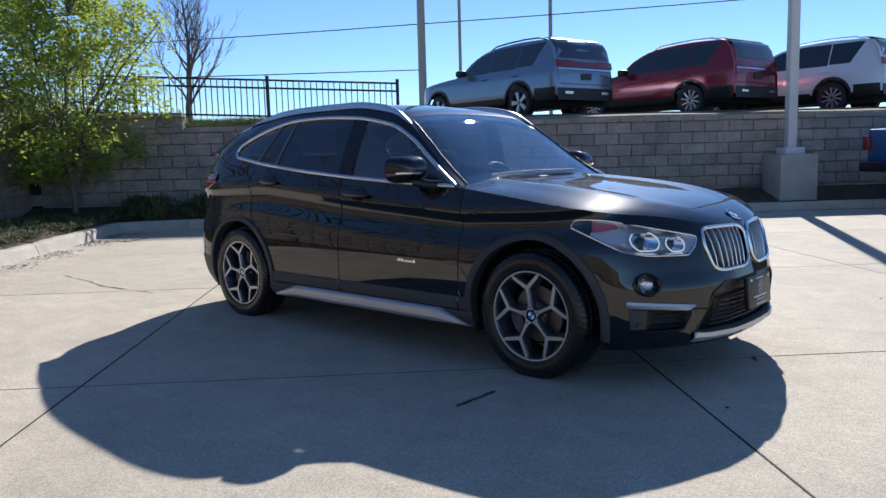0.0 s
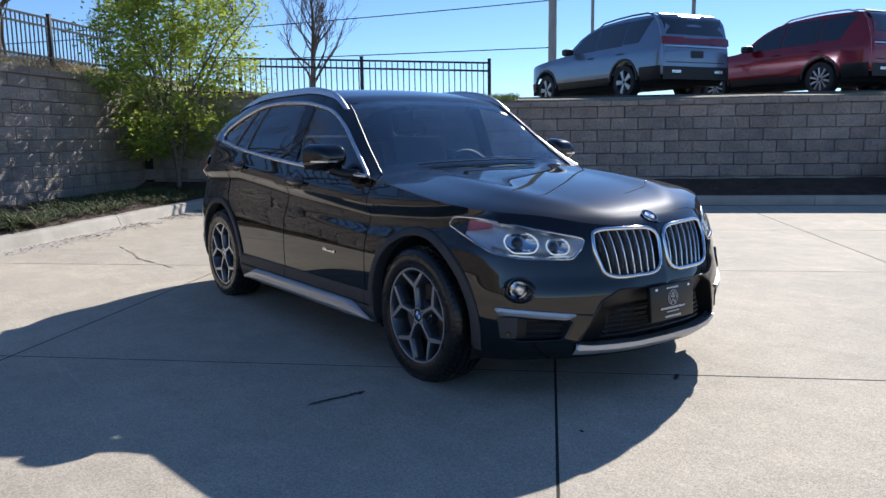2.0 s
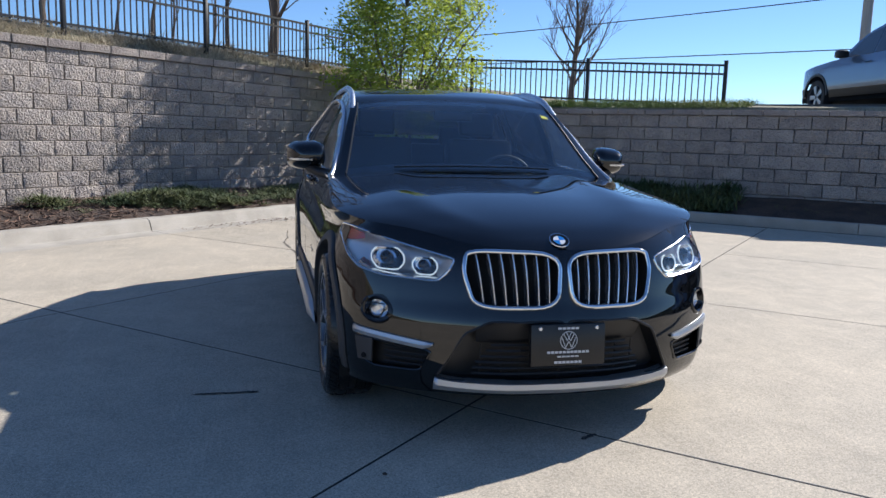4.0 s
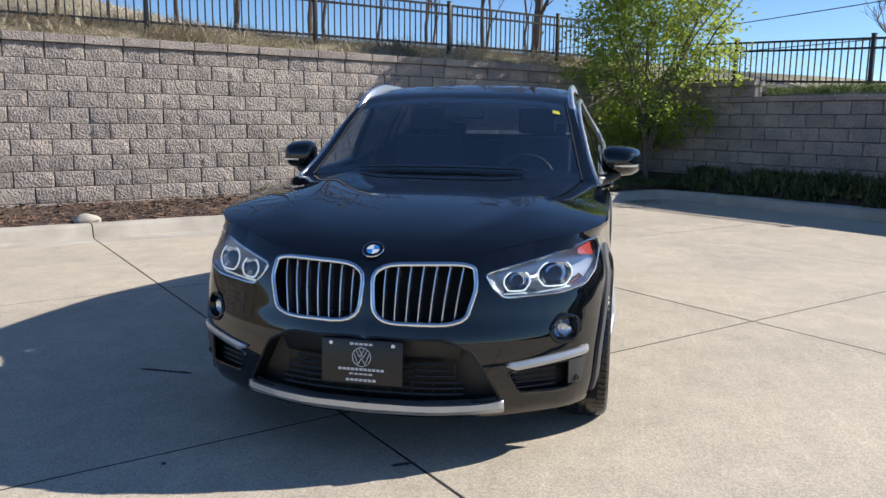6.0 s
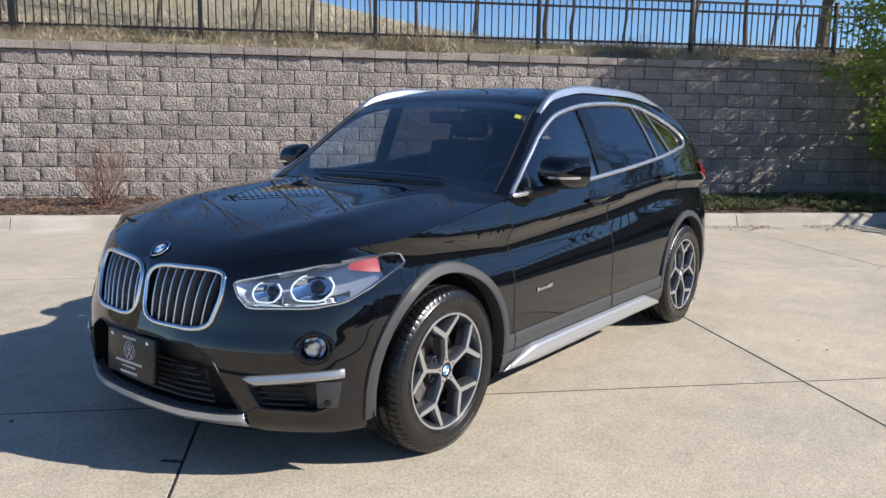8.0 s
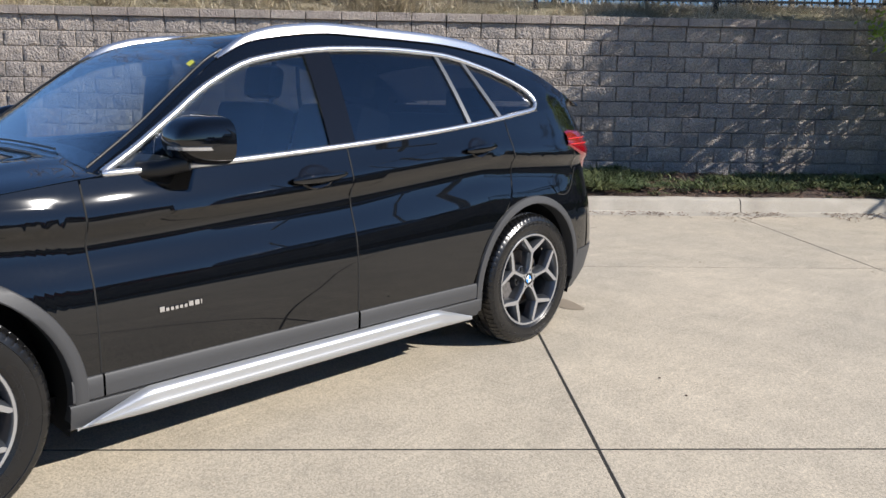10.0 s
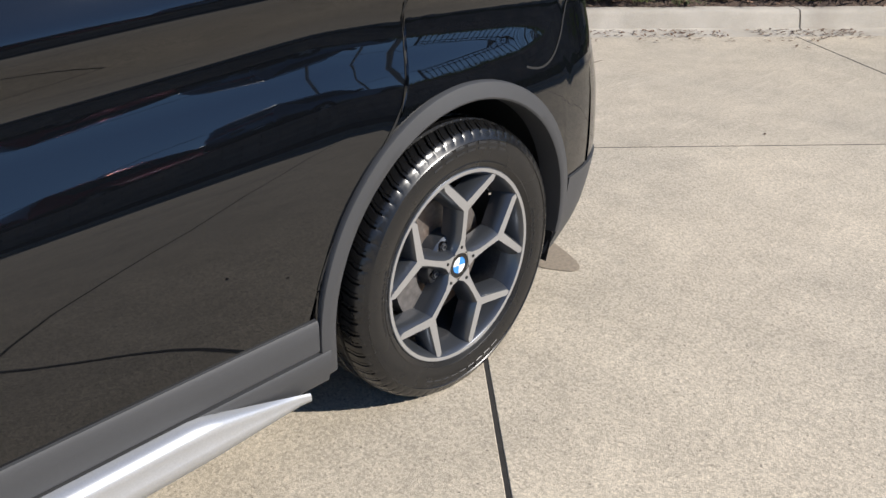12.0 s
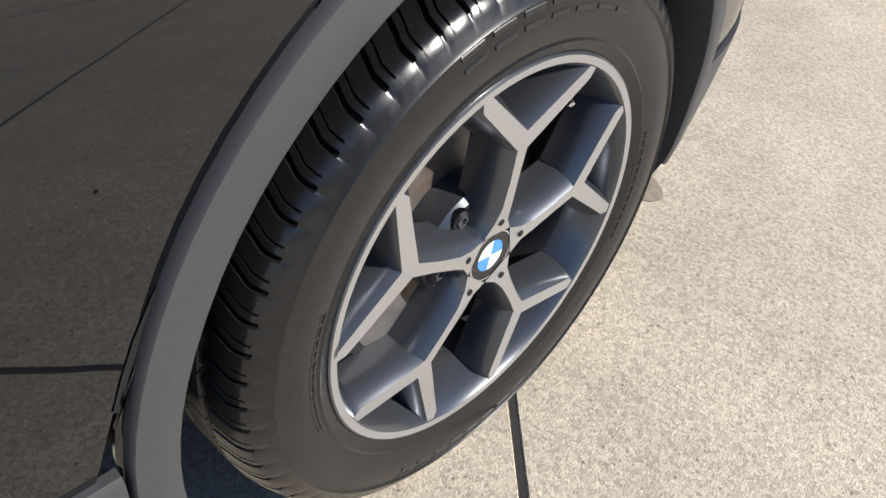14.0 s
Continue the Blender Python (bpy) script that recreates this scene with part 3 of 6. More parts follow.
# fenders, doors and quarter panels
both("front_fender", lambda: sheet(columns(xs_arch(1.66, DOOR_F + 0.003, 30, AXLE, FRONT_IN + 0.03), side_low, lambda x: edge(x) if x > 0.80 else belt(x), 22)), PAINT, thick=0.004)
doors_f = both("front_door", lambda: sheet(columns(np.linspace(DOOR_F - 0.003, DOOR_B + 0.003, 34), side_low, belt, 30)), PAINT, thick=0.004)


def rear_door():
    z = np.linspace(0, 1, 30)
    rows = []
    for t in np.linspace(0, 1, 34):
        zz = np.array([SILL + (1.135 - SILL) * q for q in z])
        x1 = np.array([rear_door_edge(q) for q in zz]) + 0.003
        x = DOOR_B - 0.003 + (x1 - DOOR_B + 0.003) * t
        top = np.array([belt(q) for q in x])
        zc = SILL + (top[-1] - SILL) * z
        x1 = np.array([rear_door_edge(q) for q in zc]) + 0.003
        x = DOOR_B - 0.003 + (x1 - DOOR_B + 0.003) * t
        zc = SILL + (np.array([belt(q) for q in x]) - SILL) * z
        low = np.array([arch(q, -AXLE, REAR_IN + 0.03) for q in x])
        zc = np.maximum(zc, low)
        rows.append(wrap(s_at_x(x, zc), zc))
    return sheet(rows)


doors_r = both("rear_door", rear_door, PAINT, thick=0.004)


def quarter():
    rows = []
    for t in np.linspace(0, 1, 44):
        z = []
        xq = -0.90 - t * 1.0
        lo = max(0.28, arch(xq, -AXLE, REAR_IN + 0.03))
        hi = belt(xq)
        zz = np.linspace(lo, hi, 30)
        x = np.minimum(np.full(30, xq), np.array([rear_door_edge(q) for q in zz]) - 0.003)
        rows.append(wrap(s_at_x(x, zz), zz))
    return sheet(rows)


both("quarter_panel", quarter, PAINT, thick=0.004)
S_REAR = float(s_at_x(-1.90, 0.7))
both("rear_bumper", lambda: sheet([[wrap(s, z) for z in np.linspace(0.30, 0.72, 14)] for s in np.linspace(S_REAR, PLAN_S[-1], 24)]), PAINT, thick=0.004)
both("rear_bumper_skirt", lambda: sheet([[wrap(s, z, 0.006) for z in np.linspace(0.20, 0.42, 8)] for s in np.linspace(float(s_at_x(-1.76, 0.3)), PLAN_S[-1], 24)]), CLAD, thick=0.01)
both("tailgate", lambda: sheet([[wrap(s, z) for z in np.linspace(0.72, 1.19, 14)] for s in np.linspace(S_REAR, PLAN_S[-1], 24)]), PAINT, thick=0.004)

# the seams between panels: the gaps' shade drawn as dark strips on the skin
def seam(xz, width=0.0026, off=0.0012):
    def build():
        pts = np.array(xz)
        rows = []
        for d in (-1, 1):
            row = []
            for i, (x, z) in enumerate(pts):
                a, b = pts[max(i - 1, 0)], pts[min(i + 1, len(pts) - 1)]
                t = (b - a) / max(np.hypot(*(b - a)), 1e-6)
                q = (x - t[1] * d * width, z + t[0] * d * width)
                row.append(wrap(s_at_x(q[0], q[1]), q[1], off))
            rows.append(row)
        return sheet(rows)
    return build


both("panel_seam", seam([(DOOR_F, z) for z in np.linspace(0.30, 0.965, 20)]), SEAM)
both("panel_seam", seam([(DOOR_B, z) for z in np.linspace(0.30, belt(DOOR_B), 20)]), SEAM)
both("panel_seam", seam([(rear_door_edge(z), z) for z in np.linspace(0.44, 1.13, 26)]), SEAM)
both("panel_seam", seam([(-1.555 - 0.25 * t, 0.755 - 0.03 * math.sin(t * 3) + 0.14 * t * t) for t in np.linspace(0, 1, 12)]), SEAM)

# hood: a height field down to the fender edge
def side_y(x, z):
    return float(wrap(s_at_x(x, z), z)[1])


def hood_z(x, y, ye):
    zc, ze = float(spl(HOOD_X, HOOD_Z, x)), edge(x)
    t = min(1.0, abs(y) / max(ye, 1e-3))
    ridge = 0.012 * math.exp(-((t - 0.60) / 0.13) ** 2) * min(1, max(0, (2.0 - x) / 0.4))
    return zc + (ze - zc) * (0.35 * t**2 + 0.65 * t**5) + ridge


EDGE_CURVE = []                                     # the plan of the shared edge: from the nose's middle to the screen's corner
for s in np.linspace(0, float(s_at_x(0.80, 0.98)), 120):
    z = 0.80
    for _ in range(6):
        p = wrap(s, z)
        z = edge(p[0])
    EDGE_CURVE.append(tuple(wrap(s, z)))
EC = np.array(EDGE_CURVE)
COWL_Y, COWL_X = [0.0, 0.3, 0.5, 0.65, 0.8, 0.9], [0.80, 0.785, 0.755, 0.715, 0.66, 0.62]


X_TURN = 1.50                                        # where the shared edge starts to swing round the nose
Y_TURN = float(np.interp(-X_TURN, -EC[:, 0], EC[:, 1]))
FRONT_EC = EC[EC[:, 0] >= X_TURN]


def hood_half():
    rows = []
    for t in np.linspace(0, 1, 44):
        f = math.sin(t * math.pi / 2)
        x1 = float(np.interp(f * Y_TURN, FRONT_EC[:, 1], FRONT_EC[:, 0])) if f < 0.9999 else X_TURN
        x0 = float(np.interp(f * 0.84, COWL_Y, COWL_X))
        row = []
        for k in np.linspace(0, 1, 48):
            x = x0 + (x1 - x0) * k
            ye = float(np.interp(-x, -EC[:, 0], EC[:, 1]))
            y = f * (ye + 0.001 if x < X_TURN else Y_TURN)
            row.append((x, y, hood_z(x, y, max(ye, y))))
        rows.append(row)
    return sheet(rows)


bm = hood_half()
bm2 = hood_half()
bmesh.ops.scale(bm2, vec=(1, -1, 1), verts=bm2.verts)
me = bpy.data.meshes.new("tmp")
bm2.to_mesh(me)
bm2.free()
bm.from_mesh(me)
bpy.data.meshes.remove(me)
bmesh.ops.remove_doubles(bm, verts=bm.verts, dist=1e-4)
bmesh.ops.recalc_face_normals(bm, faces=bm.faces)
outward(bm, (1.2, 0, 0))
solid(part("hood", bm, PAINT, car, "long sculpted black hood with two soft ridges"), 0.004)

# the greenhouse: skin from the belt to the roof's edge
ROOF_X, ROOF_E = [0.80, 0.60, 0.42, 0.27, 0.10, -0.30, -0.80, -1.35, -1.60, -1.80, -1.95], [0.985, 1.115, 1.255, 1.365, 1.440, 1.488, 1.485, 1.440, 1.382, 1.29, 1.202]
roof_edge = lambda x: float(spl(ROOF_X, ROOF_E, x))
roof_y = lambda x: float(spl([0.80, 0.6, 0.42, 0.27, 0.0, -0.8, -1.4, -1.95], [0.785, 0.735, 0.69, 0.652, 0.628, 0.622, 0.612, 0.70], x))


def house(x, z, off=0.0):
    """The skin beside the windows."""
    zb, ze = belt(x), roof_edge(x)
    yb, ye = side_y(x, zb), roof_y(x)
    t = np.clip((z - zb) / max(ze - zb, 1e-3), 0, 1.2)
    tilt = np.array([0.0, 0.92, 0.38])
    y = yb + (ye - yb) * (0.72 * t + 0.28 * t * t)
    return np.array([x, y, z]) + off * tilt


WT_X, WT_Z = [0.775, 0.66, 0.51, 0.35, 0.13, -0.27, -0.60, -0.85, -1.13, -1.30, -1.40, -1.445, -1.455], [0.99, 1.055, 1.155, 1.265, 1.365, 1.425, 1.437, 1.430, 1.382, 1.330, 1.285, 1.25, 1.225]
win_top = lambda x: float(spl(WT_X, WT_Z, x))


def win_low(x):
    return belt(x) + 0.012 if x > -1.36 else float(spl([-1.36, -1.42, -1.455], [belt(-1.36) + 0.012, 1.19, 1.222], x))


def pane(a, b, tilt_a=0.0, tilt_b=0.0, off=0.0, n=20):
    """A window between two x at mid height; tilts slant its ends."""
    rows = []
    for t in np.linspace(0, 1, n):
        row = []
        for q in np.linspace(0, 1, 12):
            x = a + tilt_a * (q - 0.5) + (b + tilt_b * (q - 0.5) - a - tilt_a * (q - 0.5)) * t
            x = min(max(x, -1.455), 0.775)
            lo, hi = win_low(x), win_top(x)
            row.append(house(x, lo + (hi - lo) * q, off))
        rows.append(row)
    return sheet(rows)


def frame_band(lo, hi, xs, n=6, off=0.0):
    return sheet([[house(x, lo(x) + (hi(x) - lo(x)) * t, off) for t in np.linspace(0, 1, n)] for x in xs])


XW = [0.775 - (0.775 + 1.455) * (0.5 - 0.5 * math.cos(t)) for t in np.linspace(0, math.pi, 60)]
both("window_surround", lambda: frame_band(win_top, roof_edge, XW), PAINT, thick=0.01)
both("pillar", lambda: frame_band(belt, roof_edge, np.linspace(0.80, 0.775, 4)), PAINT, thick=0.01)
both("pillar", lambda: frame_band(belt, roof_edge, np.linspace(-1.455, -1.95, 24), 12), PAINT, thick=0.01)
both("window_sill_band", lambda: frame_band(belt, win_low, XW), BLACK, thick=0.006)
for side_obs, a, b, ta, tb, mat in ((doors_f, 0.775, -0.10, 0.0, 0.012, DOOR_GLASS), (doors_r, -0.225, -0.866, 0.012, 0.075, TINT), (doors_r, -0.890, -1.062, 0.075, 0.13, TINT), (None, -1.090, -1.455, 0.13, 0.0, TINT)):
    panes = both("window_pane", lambda: pane(a, b, ta, tb, -0.006), mat, thick=0.004, sharp=60)
    for o, door in zip(panes, side_obs or ()):
        o.parent = door
        o.visible_shadow = True
for a, b, ta, tb, mat in ((-0.10, -0.225, 0.012, 0.012, GLOSS), (-0.866, -0.890, 0.075, 0.075, POST), (-1.062, -1.090, 0.13, 0.13, POST)):
    both("window_post", lambda: pane(a, b, ta, tb, 0.0015, 4), mat, thick=0.012)


def chrome_line(fn, xs, w, off=0.004):
    def build():
        pts = [house(x, fn(x), off) for x in xs]
        return tube(pts, w, 12)
    return build


both("window_trim", chrome_line(win_top, XW, 0.0128), SATIN, label="satin aluminium window trim", sharp=60)
both("window_trim", chrome_line(lambda x: win_low(x) - 0.004, XW, 0.0120), SATIN, label="satin aluminium window trim", sharp=60)

# roof and tailgate glass
RC = [(0.80, 0.80, 1.02), (0.27, 0.20, 1.425), (0.10, 0.06, 1.475), (-0.30, -0.30, 1.528), (-0.80, -0.80, 1.535), (-1.35, -1.40, 1.50), (-1.60, -1.80, 1.455), (-1.80, -2.02, 1.33), (-1.95, -2.15, 1.21)]


def roof_row(xe, y):
    ye = roof_y(xe)
    xc = float(spl([r[0] for r in RC], [r[1] for r in RC], xe))
    zc = float(spl([r[0] for r in RC], [r[2] for r in RC], xe))
    t = abs(y)
    return (xc + (xe - xc) * t**2, ye * y, zc + (roof_edge(xe) - zc) * (0.55 * t**2 + 0.45 * t**6))


def span(xs, ys=np.linspace(-1, 1, 41), dz=0.0):
    bm = sheet([[Vector(roof_row(x, y)) + Vector((0, 0, dz)) for y in ys] for x in xs])
    outward(bm, (-0.5, 0, 0.9))
    return bm


solid(part("roof", span(np.linspace(0.235, -1.62, 50)), PAINT, car, "black roof panel"), 0.01)
solid(part("rear_screen", span(np.linspace(-1.62, -1.93, 14)), TINT, car, "dark tinted rear screen"), 0.005)
WS = np.linspace(0.79, 0.235, 24)
shield = part("windscreen", span(WS, np.linspace(-0.935, 0.935, 41)), GLASS, car, "clear windscreen", sharp=80)
solid(shield, 0.005)
for y0, y1 in ((-1.0, -0.933), (0.933, 1.0)):
    bm = sheet([[Vector(roof_row(x, y)) + Vector((0, 0, 0.003)) for y in np.linspace(y0, y1, 5)] for x in np.linspace(0.80, 0.22, 24)])
    outward(bm, (0.3, 0, 0.9))
    solid(part("windscreen_pillar", bm, PAINT, car), 0.012)
    ym = -0.931 if y0 < 0 else 0.931
    part("windscreen_trim", tube([Vector(roof_row(x, ym)) + Vector((0, 0, 0.004)) for x in np.linspace(0.79, 0.235, 24)], 0.0045, 6), BLACK, car)
part("windscreen_band", span(np.linspace(0.30, 0.232, 6), np.linspace(-0.95, 0.95, 41), -0.007), GLOSS, car)
part("windscreen_band", span(np.linspace(0.79, 0.735, 6), np.linspace(-0.95, 0.95, 41), -0.007), GLOSS, car)
part("sticker", span(np.linspace(0.36, 0.335, 3), np.linspace(0.80, 0.86, 3), 0.003), STICKER, car, "small yellow service sticker")

# roof rails: low aluminium bars that curve down at both ends
def roof_rail():
    bm = bmesh.new()
    rows = []
    xs = np.linspace(0.275, -1.50, 60)
    for x in xs:
        base = Vector((x, roof_y(x) - 0.012, roof_edge(x) + 0.004))
        lift = 0.036 * min(1.0, (0.275 - x) / 0.25) ** 0.7 * min(1.0, max(0.0, (x + 1.50) / 0.35)) ** 0.8
        w = 0.018
        rows.append([base + Vector((0, w * math.cos(a) * (1 if math.sin(a) > 0 else 1.2), max(0, math.sin(a)) * lift + 0.004 * math.sin(a))) for a in np.linspace(-0.4, math.pi + 0.4, 9)])
    add_grid(bm, rows)
    return bm


both("roof_rail", roof_rail, SATIN, label="satin aluminium roof rail", centre=(-0.6, 0.6, 1.3), sharp=60)

# ---- lower cladding, arches and side steps ----
def arch_ring(cx, r0, r1, a0, a1, off=0.012):
    def build():
        rows = []
        for a in np.linspace(a0, a1, 48):
            row = []
            for k, r in enumerate((r0 - 0.001, r0, r0 + 0.004, (r0 + r1) / 2, r1 - 0.003, r1, r1 + 0.001)):
                x, z = cx + r * math.cos(a), HUB_Z + r * math.sin(a)
                o = (-0.05, off - 0.003, off, off, off - 0.001, off - 0.005, -0.004)[k]
                row.append(wrap(s_at_x(x, z), z, o))
            rows.append(row)
        return sheet(rows)
    return build


both("arch_trim", arch_ring(AXLE, FRONT_IN, FRONT_OUT, radians(-12), radians(193)), CLAD, label="grey plastic wheel-arch trim", centre=(AXLE, 0.4, 0.3), sharp=38)
both("arch_trim", arch_ring(-AXLE, REAR_IN, REAR_OUT, radians(-13), radians(187)), CLAD, label="grey plastic wheel-arch trim", centre=(-AXLE, 0.4, 0.3), sharp=38)


def sill_panel(z0, z1, x0, x1, off):
    def build():
        rows = []
        for x in np.linspace(x0, x1, 40):
            rows.append([wrap(s_at_x(x, z), z, o) for z, o in ((z1 + 0.001, -0.003), (z1, off - 0.004), (z1 - 0.008, off), ((z0 + z1) / 2, off), (z0 + 0.006, off), (z0, off - 0.006), (z0 - 0.001, -0.01))])
        return sheet(rows)
    return build


both("door_cladding", sill_panel(0.302, 0.378, 0.845, -0.179, 0.010), CLAD, label="grey plastic lower door trim")
both("door_cladding", sill_panel(0.302, 0.378, -0.191, -0.899, 0.010), CLAD, label="grey plastic lower door trim")
both("door_cladding", sill_panel(0.302, 0.378, 0.945, 0.852, 0.010), CLAD)
both("sill_trim", sill_panel(0.215, 0.300, 0.955, -0.925, 0.016), CLAD, label="grey plastic sill")


def side_step():
    rows = []
    for x in np.linspace(0.94, -0.865, 64):
        w = min(1.0, (0.94 - x) / 0.22)
        v = min(1.0, max(0.0, (x + 0.865) / 0.24))
        top = 0.222 + 0.082 * max(0.0, w) * (0.06 + 0.94 * v)
        low = 0.222 - 0.012 * (1 - v)
        yb = side_y(x, 0.28) + 0.017
        out = 0.034 * w * max(0.12, v)
        rows.append([(x, yb, top), (x, yb + out * 0.55, top - 0.004), (x, yb + out, top - (top - low) * 0.30), (x, yb + out * 0.78, top - (top - low) * 0.46), (x, yb + out * 1.05, top - (top - low) * 0.58),
                     (x, yb + out * 0.95, low + 0.006 * v), (x, yb + out * 0.6, low), (x, yb - 0.06, low)])
    return sheet(rows)


both("side_step", side_step, SILVER, label="matt silver side sill strip", centre=(0, 0.5, 0.26), sharp=80)

# floor pan, wheel wells
bm = bmesh.new()
add_box(bm, -2.0, 1.70, -0.70, 0.70, 0.21, 0.27)
add_box(bm, 1.70, 1.95, -0.50, 0.50, 0.22, 0.27)
add_box(bm, -0.86, 0.88, -0.855, 0.855, 0.215, 0.30)
part("floor_pan", bm, WELL, car)
def well(cx):
    bm = bmesh.new()
    rows = []
    for a in np.linspace(radians(-20), radians(200), 30):
        rows.append([(cx + 0.412 * math.cos(a), y, HUB_Z + 0.412 * math.sin(a)) for y in (0.55, 0.70, 0.85)])
    add_grid(bm, rows)
    add_grid(bm, [[(cx + r * math.cos(a), 0.55, HUB_Z + r * math.sin(a)) for r in (0.412, 0.0)] for a in np.linspace(radians(-20), radians(200), 30)])
    return bm


both("wheel_well", lambda: well(AXLE), WELL)
both("wheel_well", lambda: well(-AXLE), WELL)

# ---- wheels: outward is +y in the wheel's own axes ----
def tyre_mesh():
    """Tyre with ribs, shoulder blocks and sipes."""
    prof = [(0.230, 0.088), (0.2375, 0.100), (0.243, 0.104), (0.250, 0.1065), (0.253, 0.1085), (0.256, 0.1075), (0.272, 0.1115), (0.288, 0.1125), (0.303, 0.1105), (0.305, 0.1125), (0.308, 0.1105), (0.318, 0.1065), (0.3265, 0.1015)]
    tread = [0.0965, 0.088, 0.078, 0.0655, 0.0635, 0.0565, 0.0545, 0.040, 0.024, 0.022, 0.013, 0.011, 0.0]
    groove = {0.0635, 0.0565, 0.022, 0.013}
    ZIG_H, ZIG_A = [0.0, 0.012, 0.024, 0.040, 0.055, 0.0655, 0.078, 0.088, 0.0965], [0.018, 0.026, 0.010, 0.034, 0.016, 0.040, 0.022, 0.004, 0.0]
    pitch = 68
    bm = bmesh.new()
    rows = []
    for k in range(pitch):
        for f, cut in ((0.0, 0), (0.40, 0), (0.44, 1), (0.56, 1), (0.60, 0), (0.80, 0), (0.82, 2), (0.86, 2), (0.88, 0)):
            row = []
            side = []
            for r, h in prof:
                rr = r - (0.0025 if cut == 1 and r > 0.319 else 0)
                side.append((rr, h, 0.0))
            for h in tread:
                r = 0.3425 - 0.9 * max(0, h - 0.06) ** 1.6 * 2.2
                r -= 0.0016 * (h / 0.08) ** 2
                if h in groove:
                    r -= 0.0065
                elif cut == 1 and h > 0.06:
                    r -= 0.0055
                elif cut == 2 and 0.0 < h:
                    r -= 0.0025
                side.append((r, h, float(np.interp(h, ZIG_H, ZIG_A))))
            full = side + [(r, -h, 0.036 - tw) for r, h, tw in side[-2::-1]]
            a0 = (k + f) * math.tau / pitch
            rows.append([(r * math.cos(a0 + tw), h, r * math.sin(a0 + tw)) for r, h, tw in full])
    rows.append(rows[0])
    add_grid(bm, rows)
    bmesh.ops.remove_doubles(bm, verts=bm.verts, dist=1e-6)
    bmesh.ops.recalc_face_normals(bm, faces=bm.faces)
    return bm


def spoke_outline(grow=0.0):
    """Half a forked spoke, mirrored to a closed outline of (radial, lateral) points."""
    tip = radians(21.5)
    g = grow
    half = [(0.030, 0.0210 + 0.6 * g), (0.046, 0.0110 + g), (0.066, 0.0074 + g), (0.100, 0.0064 + g), (0.134, 0.0076 + g)]
    ax, ay = 0.2245 * math.cos(tip), 0.2245 * math.sin(tip)
    n = Vector((-(ay - 0.006), ax - 0.140)).normalized()
    w = 0.0044 + g
    half += [(ax + n.x * w - 0.012, ay + n.y * w - 0.004), (ax + n.x * w, ay + n.y * w), (ax - n.x * w, ay - n.y * w), (0.1545 + 0.75 * g, 0.0)]
    return half + [(x, -y) for x, y in half[-2::-1]]


def rim_mesh():
    bm = bmesh.new()
    # lip and barrel
    add_lathe(bm, [(0.2335, 0.092), (0.2345, 0.099), (0.2325, 0.1035), (0.2305, 0.1045)], 96, index=0)
    add_lathe(bm, [(0.2305, 0.1045), (0.2225, 0.1035)], 96, index=1)
    add_lathe(bm, [(0.2225, 0.1035), (0.2190, 0.1000), (0.2145, 0.088), (0.2090, 0.072), (0.2035, 0.052)], 96, index=0)
    add_lathe(bm, [(0.2035, 0.052), (0.2010, 0.040), (0.2000, 0.0), (0.2050, -0.09), (0.225, -0.1)], 96, index=2)
    # five forked spokes: machined face, chamfer, deep painted flanks
    for k in range(5):
        a = k * math.tau / 5 + math.pi / 2
        c, s = math.cos(a), math.sin(a)

        def ring(grow, drop):
            out = []
            for x, y in spoke_outline(grow):
                r = math.hypot(x, y)
                h = 0.0965 + (0.1025 - 0.0965) * max(0, (r - 0.15) / 0.075) - 0.010 * max(0, 1 - r / 0.07) - drop
                out.append(bm.verts.new((c * x - s * y, h, s * x + c * y)))
            return out

        levels = [ring(0.0, 0.0), ring(0.0011, 0.0014), ring(0.0050, 0.0065), ring(0.0095, 0.016), ring(0.0125, 0.030), ring(0.0135, 0.052)]
        top = levels[0]
        f = bm.faces.new(top)
        f.material_index = 1
        for p, q in zip(levels, levels[1:]):
            for i in range(len(top)):
                j = (i + 1) % len(top)
                g = bm.faces.new((p[j], p[i], q[i], q[j]))
                g.material_index = 0
    bmesh.ops.scale(bm, vec=(1.03, 1, 1.03), verts=bm.verts)
    # hub
    add_lathe(bm, [(0.0345, 0.072), (0.0350, 0.0885), (0.041, 0.0875), (0.0445, 0.0820), (0.0475, 0.0660), (0.066, 0.0635), (0.072, 0.057), (0.076, 0.030), (0.076, -0.01), (0.0, -0.01)], 60, index=0)
    bmesh.ops.recalc_face_normals(bm, faces=bm.faces)
    return bm


def badge(name, r, parent, m, thick=0.004):
    """A round badge: dark ring, silver edge, blue and white quarters."""
    ring = part(name, lathe([(0, 0), (r, 0), (r, thick * 0.6), (r * 0.95, thick), (r * 0.62, thick), (r * 0.62, thick * 0.6), (0, thick * 0.6)], 40), GLOSS, parent, "round badge with blue and white quarters", m)
    part("badge_edge", lathe([(r * 0.97, thick * 0.4), (r * 1.03, thick * 0.6), (r * 1.0, thick * 1.15), (r * 0.94, thick * 1.15), (r * 0.94, thick)], 40), CHROME, ring)
    for k in range(4):
        bm = bmesh.new()
        pts = [(0, 0)] + [(r * 0.61 * math.cos(k * math.pi / 2 + a), r * 0.61 * math.sin(k * math.pi / 2 + a)) for a in np.linspace(0, math.pi / 2, 9)]
        add_prism(bm, pts, thick * 0.5, thick * 0.95)
        bmesh.ops.recalc_face_normals(bm, faces=bm.faces)
        part("badge_quarter", bm, BLUE if k % 2 else WHITE, ring)
    return ring


